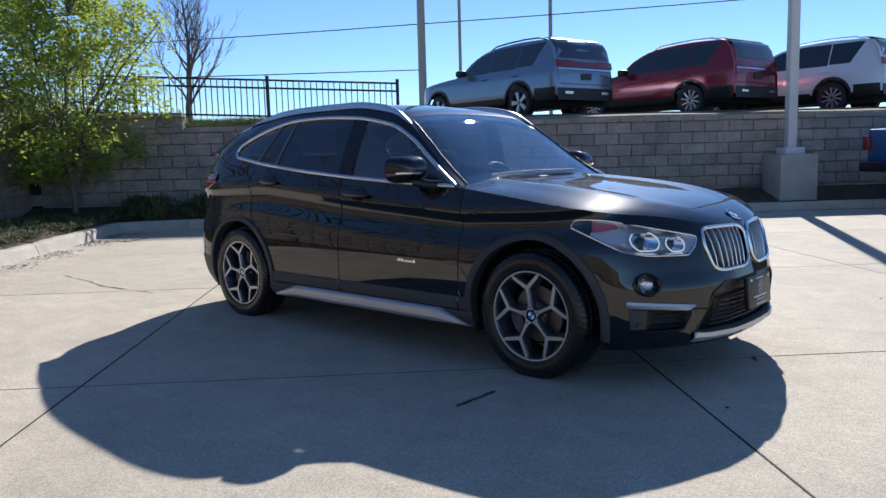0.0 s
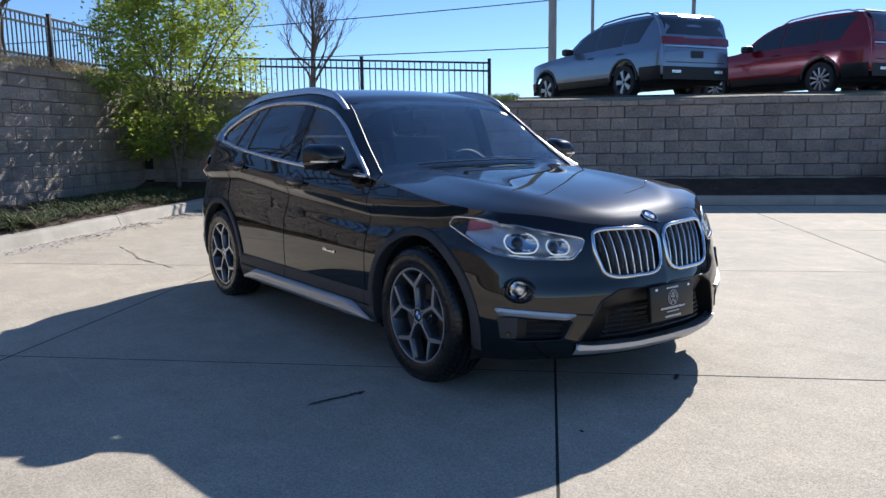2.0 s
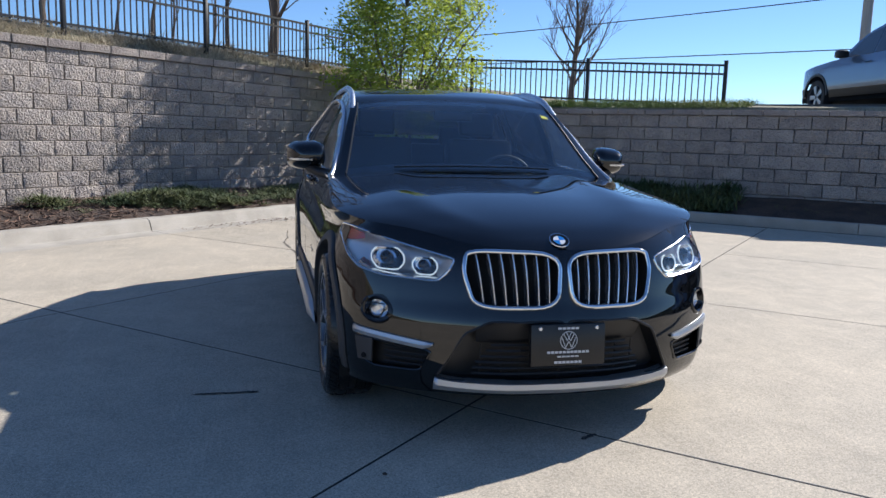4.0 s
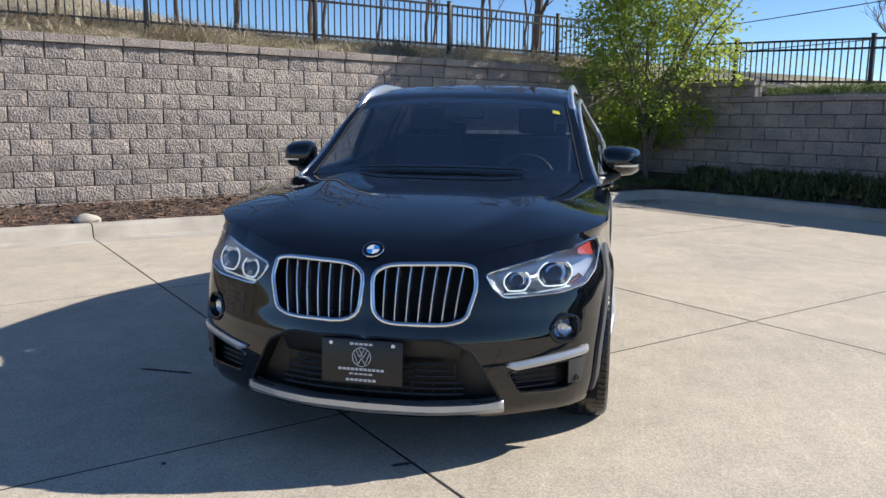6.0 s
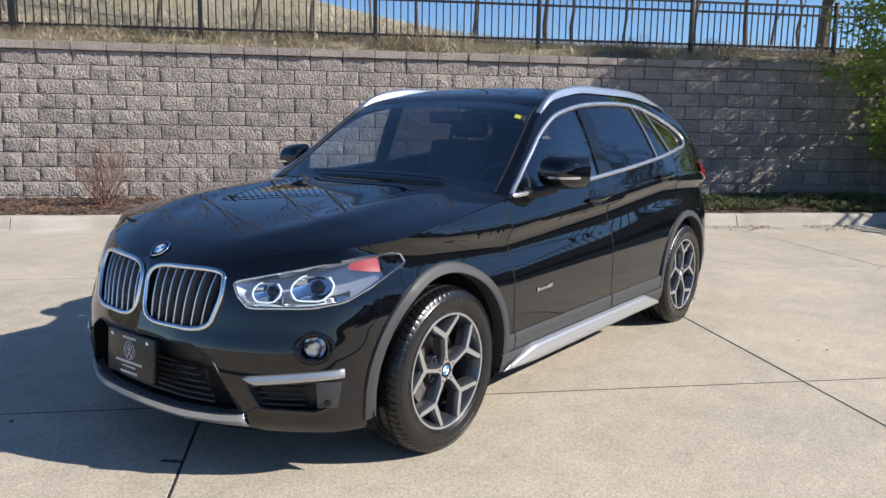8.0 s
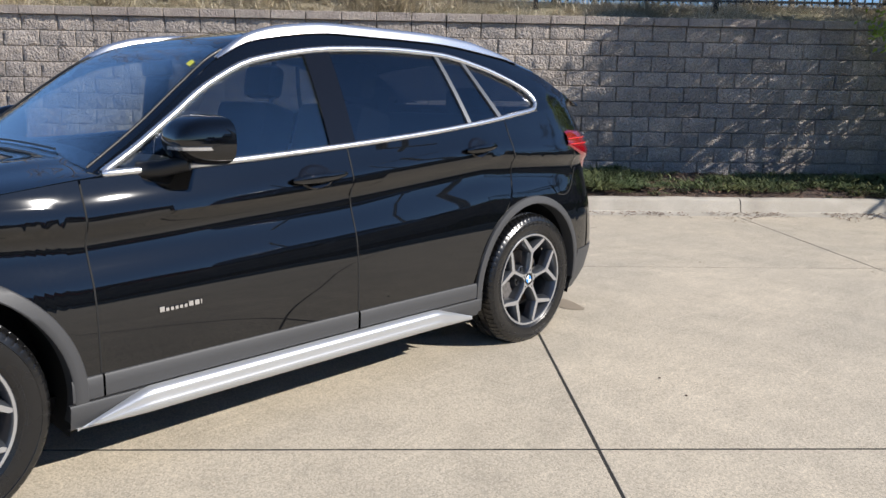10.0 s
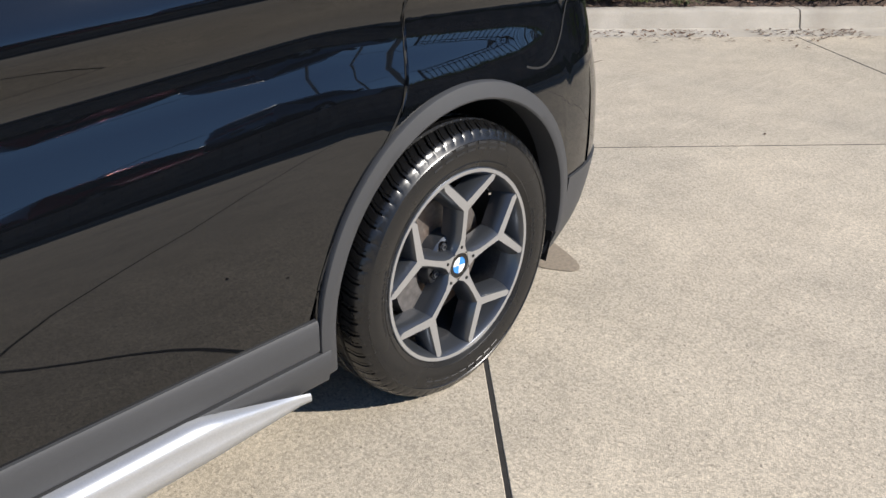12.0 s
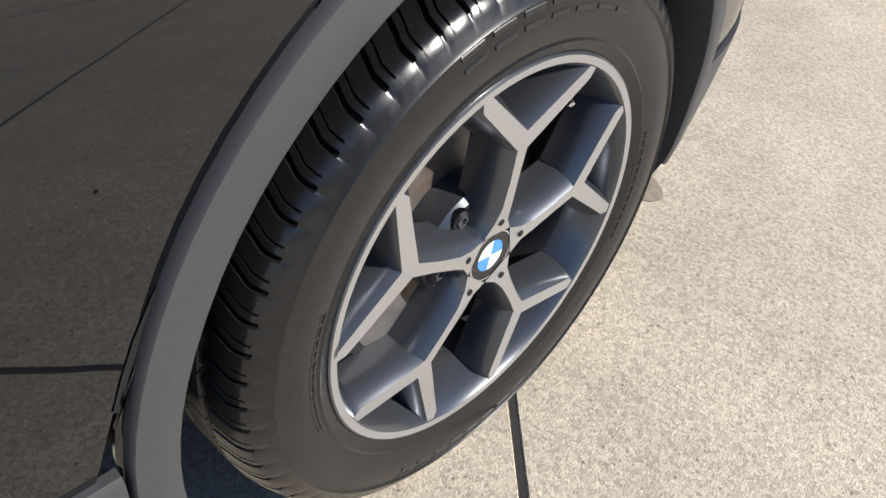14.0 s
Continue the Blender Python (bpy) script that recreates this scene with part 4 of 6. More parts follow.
def build_wheel(m, steer, spin, name="wheel"):
    wheel = new(name)
    wheel.parent = car
    wheel.matrix_basis = m
    turn = pose(0, 0, 0, 0, spin, 0)
    if "tyre" not in SHARED:
        SHARED["tyre"] = tyre_mesh()
        SHARED["rim"] = rim_mesh()
        for key, mats in (("tyre", [RUBBER]), ("rim", [RIM_GREY, RIM_FACE, BARREL])):
            me = bpy.data.meshes.new(key)
            SHARED[key].to_mesh(me)
            SHARED[key].free()
            for q in mats:
                me.materials.append(q)
            me.polygons.foreach_set("use_smooth", [True] * len(me.polygons))
            me.set_sharp_from_angle(angle=radians(32))
            SHARED[key] = me
    for key, label in (("tyre", "black treaded rubber tyre"), ("rim", "five forked spokes, machined silver on grey")):
        o = new(key, SHARED[key])
        o.parent, o.matrix_basis = wheel, turn
        tagged(o, label)
    badge("centre_cap", 0.0335, wheel, turn @ pose(0, 0.0865, 0), 0.004)
    for k in range(5):
        a = (k + 0.5) * math.tau / 5 + math.pi / 2
        bm = lathe([(0.0090, 0.040), (0.0090, 0.060), (0.0080, 0.063), (0.0052, 0.063), (0.0048, 0.058), (0, 0.058)], 6)
        seat = lathe([(0, 0.0590), (0.0122, 0.0590), (0.0122, 0.0625), (0.0142, 0.0625), (0.0142, 0.050)], 18)
        part("bolt_seat", seat, GLOSS, wheel, m=turn @ pose(0.056 * math.cos(a), 0.004, 0.056 * math.sin(a)))
        part("wheel_bolt", bm, BOLT, wheel, m=turn @ pose(0.056 * math.cos(a), 0.006, 0.056 * math.sin(a)))
        b = k * math.tau / 5 + math.pi / 2
        # no hole is cut: a near-black disc draws the darkness inside it
        part("bolt_hole", lathe([(0, 0.0), (0.0042, 0.0), (0.0042, 0.002), (0, 0.002)], 12), SEAM, wheel, m=turn @ pose(0.047 * math.cos(b), 0.0925, 0.047 * math.sin(b)))
    # dark backing disc, added to make the gaps between the spokes look shaded
    part("dust_shield", lathe([(0.06, -0.022), (0.165, -0.022), (0.172, -0.016), (0.172, -0.024), (0.06, -0.028)], 40), WELL, wheel)
    part("brake_disc", lathe([(0.07, 0.012), (0.075, 0.022), (0.148, 0.022), (0.150, 0.020), (0.150, 0.0), (0.148, -0.002), (0.07, -0.002)], 48), DISC, wheel, "worn steel brake disc with a rusty hat")
    part("disc_hat", lathe([(0, 0.034), (0.060, 0.034), (0.074, 0.030), (0.078, 0.0)], 36), RUST, wheel)
    bm = bmesh.new()
    pts = [(r * math.cos(a), r * math.sin(a)) for r, aa in ((0.165, np.linspace(-0.55, 0.55, 9)), (0.098, np.linspace(0.5, -0.5, 9))) for a in aa]
    add_prism(bm, pts, -0.035, 0.045)
    bmesh.ops.recalc_face_normals(bm, faces=bm.faces)
    part("brake_caliper", bm, CALIPER, wheel, m=pose(0, 0, 0, 0, 14, 0) if steer else pose(0, 0, 0, 0, 12, 0))
    a = radians(118) - radians(spin)
    part("valve", tube([(0.203 * math.cos(a), 0.050, 0.203 * math.sin(a)), (0.186 * math.cos(a), 0.078, 0.186 * math.sin(a))], [0.0045, 0.0038], 8), CHROME, wheel, m=turn)
    # raised ridges and worn lettering strokes on the sidewall
    for a0, a1, r0, r1, n in ((62, 112, 0.284, 0.302, 7), (-122, -66, 0.284, 0.300, 9), (158, 196, 0.259, 0.265, 12), (-22, 14, 0.259, 0.266, 12)):
        for i in range(n):
            u0 = radians(a0 + (a1 - a0) * i / n)
            u1 = radians(a0 + (a1 - a0) * (i + 0.72) / n)
            h = lambda r: float(np.interp(r, [0.256, 0.272, 0.288, 0.303], [0.1076, 0.1116, 0.1126, 0.1106]))
            bm = bmesh.new()
            outer = [[(r * math.cos(t), h(r) + o, r * math.sin(t)) for t in np.linspace(u0, u1, 4)] for r, o in ((r0, 0.0), (r0 + 0.001, 0.0008), (r0 + (r1 - r0) * 0.28, 0.0008), (r0 + (r1 - r0) * 0.30, 0.0))]
            add_grid(bm, outer)
            outer = [[(r * math.cos(t), h(r) + o, r * math.sin(t)) for t in np.linspace(u0, u1, 4)] for r, o in ((r1 - (r1 - r0) * 0.30, 0.0), (r1 - (r1 - r0) * 0.28, 0.0008), (r1 - 0.001, 0.0008), (r1, 0.0))]
            add_grid(bm, outer)
            part("sidewall_bar", bm, RUBBER_MARK, wheel, m=turn)
    return wheel


SHARED = {}
WHEEL_Y = 0.782
build_wheel(pose(AXLE, WHEEL_Y, HUB_Z), True, 5)
build_wheel(pose(-AXLE, WHEEL_Y, HUB_Z), False, -6)
build_wheel(pose(AXLE, -WHEEL_Y, HUB_Z, 0, 0, 180), True, 8)
build_wheel(pose(-AXLE, -WHEEL_Y, HUB_Z, 0, 0, 180), False, 8)

# ---- the nose: bumper skin with real openings, kidneys, lamps, plate ----
def rounded(pts, r=0.35, n=5):
    """A closed outline with its corners rounded off."""
    out, k = [], len(pts)
    for i in range(k):
        a, b, c = (np.array(pts[(i + d) % k], float) for d in (-1, 0, 1))
        p, q = b + (a - b) * r, b + (c - b) * r
        for t in np.linspace(0, 1, n):
            out.append(tuple((1 - t) ** 2 * p + 2 * t * (1 - t) * b + t * t * q))
    return out


def inside(pt, poly):
    x, y = pt
    hit = False
    for (x0, y0), (x1, y1) in zip(poly, poly[1:] + poly[:1]):
        if (y0 > y) != (y1 > y) and x < (x1 - x0) * (y - y0) / (y1 - y0) + x0:
            hit = not hit
    return hit


def nose(y, z, off=0.0):
    """The place on the nose's skin at this y (either side) and z."""
    p = wrap(s_at_y(abs(y), z), z, off)
    return Vector((p[0], p[1] * (1 if y >= 0 else -1), p[2]))


KIDNEY = rounded([(0.014, 0.765), (0.385, 0.775), (0.400, 0.69), (0.362, 0.558), (0.030, 0.556)], 0.30, 6)
TRAPEZE = rounded([(0.0, 0.505), (0.305, 0.503), (0.40, 0.455), (0.505, 0.262), (0.0, 0.238)], 0.12, 4)
INLET = rounded([(0.520, 0.378), (0.790, 0.404), (0.785, 0.312), (0.725, 0.285), (0.560, 0.290)], 0.16, 4)
LAMP = rounded([(0.428, 0.738), (0.62, 0.784), (0.790, 0.832), (0.822, 0.832), (0.832, 0.790), (0.820, 0.722), (0.785, 0.680), (0.70, 0.658), (0.50, 0.650), (0.455, 0.690)], 0.18, 4)
FOG = [(0.722 + 0.052 * math.cos(a), 0.520 + 0.048 * math.sin(a)) for a in np.linspace(0, math.tau, 24, endpoint=False)]
S_END = float(s_at_x(1.655, 0.6))


def bumper_skin():
    """The skin from the nose's middle to the wheel arch, without the faces that lie in an opening."""
    bm = bmesh.new()
    ss = np.concatenate([np.linspace(0, 5.5, 120), np.linspace(5.5, S_END + 1.2, 40)[1:]])
    holes = [KIDNEY, TRAPEZE, INLET, LAMP, FOG]
    rows = []
    for s in ss:
        hi = edge(wrap(s, 0.8)[0])
        hi = edge(wrap(s, hi)[0])
        rows.append(wrap(np.full(70, s), np.linspace(0.195, hi, 70)))
    grid = add_grid(bm, rows)
    gone = []
    for f in bm.faces:
        c = f.calc_center_median()
        if any(inside((c.y, c.z), h) for h in holes) or math.hypot(c.x - AXLE, c.z - HUB_Z) < FRONT_IN + 0.03 or c.x < 1.655:
            gone.append(f)
    bmesh.ops.delete(bm, geom=gone, context="FACES")
    return bm


both("front_bumper", bumper_skin, PAINT, label="black front bumper and nose panel", thick=0.006)


def bowl(poly, depth, off=0.0, floor=True, shrink=0.97, side=1, n_rings=3):
    """A recess behind an opening: walls going back from its outline, and a floor."""
    bm = bmesh.new()
    cy, cz = np.mean([p[0] for p in poly]), np.mean([p[1] for p in poly])
    rows = []
    for k in range(n_rings + 1):
        t = k / n_rings
        sc = 1 + (shrink - 1) * t
        rows.append([nose(side * (cy + (y - cy) * sc), cz + (z - cz) * sc, off) - Vector((depth * t, 0, 0)) for y, z in poly])
    grid = add_grid(bm, rows, closed=True)
    if floor:
        bm.faces.new(grid[-1])
    return bm


def outline_tube(poly, r, side=1, off=0.002, flat=1.0):
    bm = bmesh.new()
    pts = [nose(side * y, z, off) for y, z in poly]
    pts.append(pts[0])
    pts.append(pts[1])
    add_tube(bm, pts, r, 8, cap=False)
    return bm


for side in (1, -1):
    grille = part("kidney_grille", bowl(KIDNEY, 0.07, side=side), WELL, car, "chrome-framed kidney grille with upright slats")
    part("grille_frame", outline_tube(KIDNEY, 0.0098, side, 0.003), CHROME, grille, "chrome surround", sharp=60)
    for k in range(7):
        y = 0.062 + k * 0.0455
        zs = [q for q in np.linspace(0.54, 0.79, 140) if inside((y + (q - 0.66) * 0.12 * (k / 6), q), KIDNEY)]
        if len(zs) < 3:
            continue
        bm = bmesh.new()
        rows = []
        for z in np.linspace(zs[0], zs[-1], 14):
            yy = y + (z - 0.66) * 0.12 * (k / 6)
            p = nose(side * yy, z, 0.0)
            bow = 0.006 * math.sin((z - zs[0]) / (zs[-1] - zs[0]) * math.pi)
            rows.append([p + Vector((dx + bow - 0.012, dy, 0)) for dx, dy in ((-0.035, -0.0044), (0.004, -0.0030), (0.007, 0), (0.004, 0.0030), (-0.035, 0.0044))])
        add_grid(bm, rows)
        bmesh.ops.recalc_face_normals(bm, faces=bm.faces)
        part("grille_slat", bm, SATIN, grille, "satin chrome slat")

# lower opening, its mesh and the number plate bracket
full = [(y, z) for y, z in TRAPEZE if y > 0.001]
loop = full + [(-y, z) for y, z in full[::-1]]
bm = bmesh.new()
rows = []
for k in range(4):
    t = k / 3
    sc = 1 - 0.04 * t
    rows.append([nose(y * sc, 0.37 + (z - 0.37) * sc, 0.0) - Vector((0.085 * t, 0, 0)) for y, z in loop])
grid = add_grid(bm, rows, closed=True)
bm.faces.new(grid[-1])
intake = part("lower_intake", bm, BLACK, car, "black trapezoid lower air intake")
part("intake_edge", tube([nose(y, z, 0.0) for y, z in loop] + [nose(*loop[0], 0.0)], 0.006, 6), BLACK, intake)
bm = bmesh.new()                                               # the smooth apron above the mesh
ys = np.linspace(-0.36, 0.36, 25)
add_grid(bm, [[nose(y * (1 - 0.25 * (z > 0.47)), z, -0.012 - 0.05 * (0.498 - z) / 0.09) for y in ys] for z in (0.498, 0.47, 0.44, 0.408)])
part("intake_apron", bm, BLACK, intake)
for i in range(6):
    z = 0.402 - i * 0.024
    y1 = min(0.37, 0.30 + 0.02 * i)
    pts = [nose(y, z, -0.045) for y in np.linspace(-y1, y1, 50)]
    part("intake_bar", tube(pts, 0.0058, 6), BLACK, intake)
for y in np.linspace(-0.34, 0.34, 9):
    part("intake_rib", tube([nose(y, 0.405, -0.052), nose(y, 0.27, -0.052)], 0.004, 6), BLACK, intake)

# silver underguard
def guard():
    bm = bmesh.new()
    rows = []
    for y in np.linspace(-0.505, 0.505, 50):
        k = abs(y) / 0.505
        rise = 0.006 * (1 if 0.22 < abs(y) < 0.40 else 0)
        z0 = 0.205 + 0.01 * k
        z1 = 0.252 + 0.016 * k**6 + rise * 0.6
        rows.append([nose(y, z1 + 0.008, -0.03), nose(y, z1, 0.012 + rise), nose(y, (z0 + z1) / 2, 0.018 + rise), nose(y, z0, 0.008), nose(y, z0 - 0.004, -0.04)])
    add_grid(bm, rows)
    outward(bm, (1.6, 0, 0.3))
    return bm


solid(part("underguard", guard(), SILVER, car, "matt silver front underguard", sharp=30), 0.006, crisp=False)
for side in (1, -1):
    # side inlets with their silver bars
    inlet = part("side_inlet", bowl(INLET, 0.05, side=side), BLACK, car, "black bumper inlet with bars")
    for i in range(4):
        z = 0.372 - i * 0.022
        span_y = [q for q in np.linspace(0.50, 0.80, 90) if inside((q, z), INLET)]
        part("inlet_bar", tube([nose(side * y, z, -0.022) for y in np.linspace(span_y[0], min(span_y[-1], 0.70), 20)], 0.005, 6), BLACK, inlet)
    bm = bmesh.new()
    rows = []
    for y in np.linspace(0.515, 0.800, 24):
        zt = 0.402 + 0.035 * (y - 0.515) / 0.285 + 0.008
        h = 0.030 * min(1, (y - 0.50) / 0.05)
        rows.append([nose(side * y, zt + 0.003, -0.004), nose(side * y, zt, 0.010), nose(side * y, zt - h * 0.5, 0.014), nose(side * y, zt - h, 0.009), nose(side * y, zt - h - 0.004, -0.008)])
    add_grid(bm, rows)
    outward(bm, (1.6, 0, 0.4))
    solid(part("inlet_strip", bm, SILVER, car, "silver strip over the bumper inlet", sharp=30), 0.004, crisp=False)
    bm = bmesh.new()
    zs = np.linspace(0.40, 0.305, 8)
    add_grid(bm, [[nose(side * y, z, 0.007) for y in np.linspace(0.735, 0.795 - 0.12 * (0.40 - z), 6)] for z in zs])
    outward(bm, (1.6, 0, 0.4))
    solid(part("inlet_panel", bm, CLAD, car, "grey inlet side panel"), 0.006)
    p = nose(side * 0.762, 0.325, 0.008)
    part("parking_sensor", lathe([(0, 0.006), (0.010, 0.006), (0.012, 0.0)], 16, m=Matrix.Translation(p) @ Vector((0.72, 0.69 * side, 0)).to_track_quat("Y", "Z").to_matrix().to_4x4()), GLOSS, car)
    # fog lamp
    fog_m = Matrix.Translation(nose(side * 0.722, 0.520, -0.012)) @ Vector((0.86, 0.50 * side, 0)).to_track_quat("Y", "Z").to_matrix().to_4x4()
    fog = part("fog_lamp", lathe([(0.062, 0.010), (0.054, 0.012), (0.048, -0.002), (0.040, -0.018), (0.036, -0.022)], 32), GLOSS, car, "round fog lamp in a black collar", fog_m)
    part("fog_reflector", lathe([(0.040, -0.012), (0.030, -0.024), (0.015, -0.034), (0, -0.037)], 24), LAMP_CHROME, fog)
    part("fog_bulb", lathe([(0.012, -0.030), (0.012, -0.012), (0.008, -0.006), (0, -0.005)], 16), LAMP_CHROME, fog)
    part("fog_lens", lathe([(0.040, -0.006), (0.030, 0.002), (0.015, 0.006), (0, 0.007)], 24), LENS, fog, "clear fog lens")
    part("fog_bezel", outline_tube(FOG, 0.010, side, -0.002), GLOSS, car)
    part("inlet_edge", outline_tube(INLET, 0.0065, side, -0.001), PAINT, inlet)
    # head lamp: housing, reflectors, light rings, amber corner, clear lens
    head = part("head_lamp", bowl(LAMP, 0.06, side=side, shrink=0.9), LAMP_DARK, car, "swept-back headlamp with two light rings")
    part("lamp_edge", outline_tube(LAMP, 0.0045, side, 0.0), LAMP_CHROME, head)
    brow = [p for p in LAMP if p[1] > 0.735 and 0.45 < p[0] < 0.80]
    bm = bmesh.new()
    add_grid(bm, [[nose(side * y, z - 0.006 - d, -0.006 - 2 * d) for d in (0.0, 0.008, 0.016)] for y, z in sorted(brow)])
    outward(bm, (1.4, 0, 0.8))
    part("lamp_brow", bm, LAMP_CHROME, head)
    lower = sorted([p for p in LAMP if p[1] < 0.705])
    bm = bmesh.new()
    add_grid(bm, [[nose(side * y, z + 0.006 + d, -0.006 - 2 * d) for d in (0.0, 0.01, 0.018)] for y, z in lower])
    outward(bm, (1.4, 0, 0.7))
    part("lamp_floor", bm, LAMP_CHROME, head)
    for cy, cz, ry, rz in ((0.545, 0.703, 0.046, 0.034), (0.682, 0.722, 0.062, 0.043)):
        poly = [(cy + ry * sgn * a, cz + rz * b) for a, b, sgn in ((-0.62, 1, 1), (0.62, 1, 1), (1, 0.35, 1), (1, -0.3, 1), (0.62, -1, 1), (-0.62, -1, 1), (-1, -0.3, 1), (-1, 0.35, 1))]
        poly = rounded(poly, 0.3, 4)
        c = nose(side * cy, cz, -0.03)
        ringpts = [nose(side * y, z, -0.016) for y, z in poly]
        start = 6
        part("light_ring", tube(ringpts[start:] + ringpts[: start - 3], 0.0032, 8), RING, head, "white light ring")
        bm = bmesh.new()
        rws = [[nose(side * (cy + (y - cy) * k), cz + (z - cz) * k, -0.016) - Vector((d, 0, 0)) for y, z in poly] for k, d in ((0.96, 0.0), (0.80, 0.02), (0.62, 0.034))]
        g = add_grid(bm, rws, closed=True)
        bm.faces.new(g[-1])
        part("lamp_bowl", bm, LAMP_CHROME, head)
        bm = bmesh.new()
        bmesh.ops.create_uvsphere(bm, u_segments=20, v_segments=12, radius=rz * 0.62, matrix=Matrix.Translation(nose(side * cy, cz, -0.016) - Vector((0.03, 0, 0))))
        part("projector", bm, GLOSS, head)
    bm = bmesh.new()
    add_grid(bm, [[nose(side * (0.758 + 0.066 * a), 0.803 + 0.012 * a + (0.044 * b - 0.028) * (0.30 + 0.70 * a), -0.008) for a in np.linspace(0, 1, 6)] for b in np.linspace(-0.4, 1, 6)])
    outward(bm, (1.4, 0, 0.8))
    part("amber_corner", bm, AMBER, head, "amber side reflector")
    bm = bmesh.new()
    cy, cz = 0.645, 0.735
    rws = [[nose(side * (cy + (y - cy) * k), cz + (z - cz) * k, 0.002) for y, z in LAMP] for k in (1.0, 0.8, 0.6, 0.4, 0.2, 0.02)]
    add_grid(bm, rws, closed=True)
    outward(bm, (1.4, 0, 0.7))
    part("lamp_lens", bm, LENS, head, "clear headlamp lens", sharp=80)

# round hood badge
hb = Vector((2.036, 0, float(spl(HOOD_X, HOOD_Z, 2.036)) + 0.001))
badge("hood_badge", 0.041, car, Matrix.Translation(hb) @ Vector((0.55, 0, 0.83)).to_track_quat("Y", "Z").to_matrix().to_4x4(), 0.006)

# dealer's plate on its bracket
plate_m = pose(2.176, 0, 0.418, -4, 0, 90)
plate = part("number_plate", boxed(-0.156, 0.156, -0.012, 0.012, -0.083, 0.083, bevel=0.006), PLATE, car, "black dealer plate with a round emblem and pale print", plate_m)
part("plate_frame", boxed(-0.1, 0.1, 0.012, 0.03, -0.05, 0.05), BLACK, plate)
front = pose(0, -0.0135, 0)
for x, z, w, h in ((0, 0.066, 0.090, 0.0085), (0, -0.028, 0.178, 0.0095), (0, -0.0455, 0.092, 0.006), (0, -0.068, 0.118, 0.0095)):
    n = max(3, int(w / 0.016))
    for i in range(n):
        x0 = x - w / 2 + w * i / n
        part("print_bar", boxed(x0, x0 + w / n * 0.78, -0.0015, 0.0, z - h / 2, z + h / 2), PRINT, plate, m=front)
bm = bmesh.new()
add_lathe(bm, [(0.0365, 0), (0.0365, 0.0015), (0.0335, 0.0015), (0.0335, 0)], 40)
bmesh.ops.transform(bm, matrix=pose(0, -0.0015, 0.018), verts=bm.verts)
part("emblem_ring", bm, PRINT, plate, m=front)
for s in (1, -1):
    for (x0, z0), (x1, z1) in (((0.021, 0.024), (0.007, -0.001)), ((0.007, -0.001), (0.0, 0.009)), ((0.010, 0.031), (0.0, 0.010)), ((0.029, 0.012), (0.013, -0.028)), ((0.013, -0.028), (0.0, -0.004))):
        part("emblem_stroke", tube([(s * x0, -0.0008, 0.018 + z0), (s * x1, -0.0008, 0.018 + z1)], 0.0017, 6), PRINT, plate, m=front)
    part("plate_screw", lathe([(0, 0.003), (0.0065, 0.003), (0.0085, 0)], 14, m=pose(s * 0.118, 0, 0.066, 0, 0, 180)), SATIN, plate, m=front)

# ---- mirrors, handles, tail lamps, script badges ----
def mirror_bm():
    """The mirror's housing: a domed shell with a rounded square outline, flat behind."""
    bm = bmesh.new()
    rows = []
    for t in np.linspace(0, 1, 16):                      # from the glass forwards
        d = max(0.02, 1 - t**2.7) ** (1 / 2.3)
        ring = []
        for k in range(40):
            a = k / 40 * math.tau
            c, q = math.cos(a), math.sin(a)
            y = math.copysign(abs(c) ** 0.62, c) * 0.100
            z = math.copysign(abs(q) ** 0.62, q) * 0.088
            z *= 1 - 0.13 * (y / 0.100 + 1) * (0.5 if z < 0 else 0.7)
            ring.append((0.447 + 0.150 * t - 0.15 * y * (1 - t), 0.930 - 0.030 * t + y * (0.35 + 0.65 * d), 1.092 + z * d))
        rows.append(ring)
    g = add_grid(bm, rows, closed=True)
    bm.faces.new(g[0])
    bm.faces.new(g[-1][::-1])
    return bm


def mirror_front(y, z):
    """How far forward the shell reaches at a place of its outline."""
    r = min(1.0, abs((y - 0.921) / 0.100) ** 3 + abs((z - 1.092) / 0.088) ** 3)
    return 0.447 + 0.150 * (1 - r) ** 0.38 - 0.15 * (y - 0.934) * (1 - (1 - r) ** 0.38)


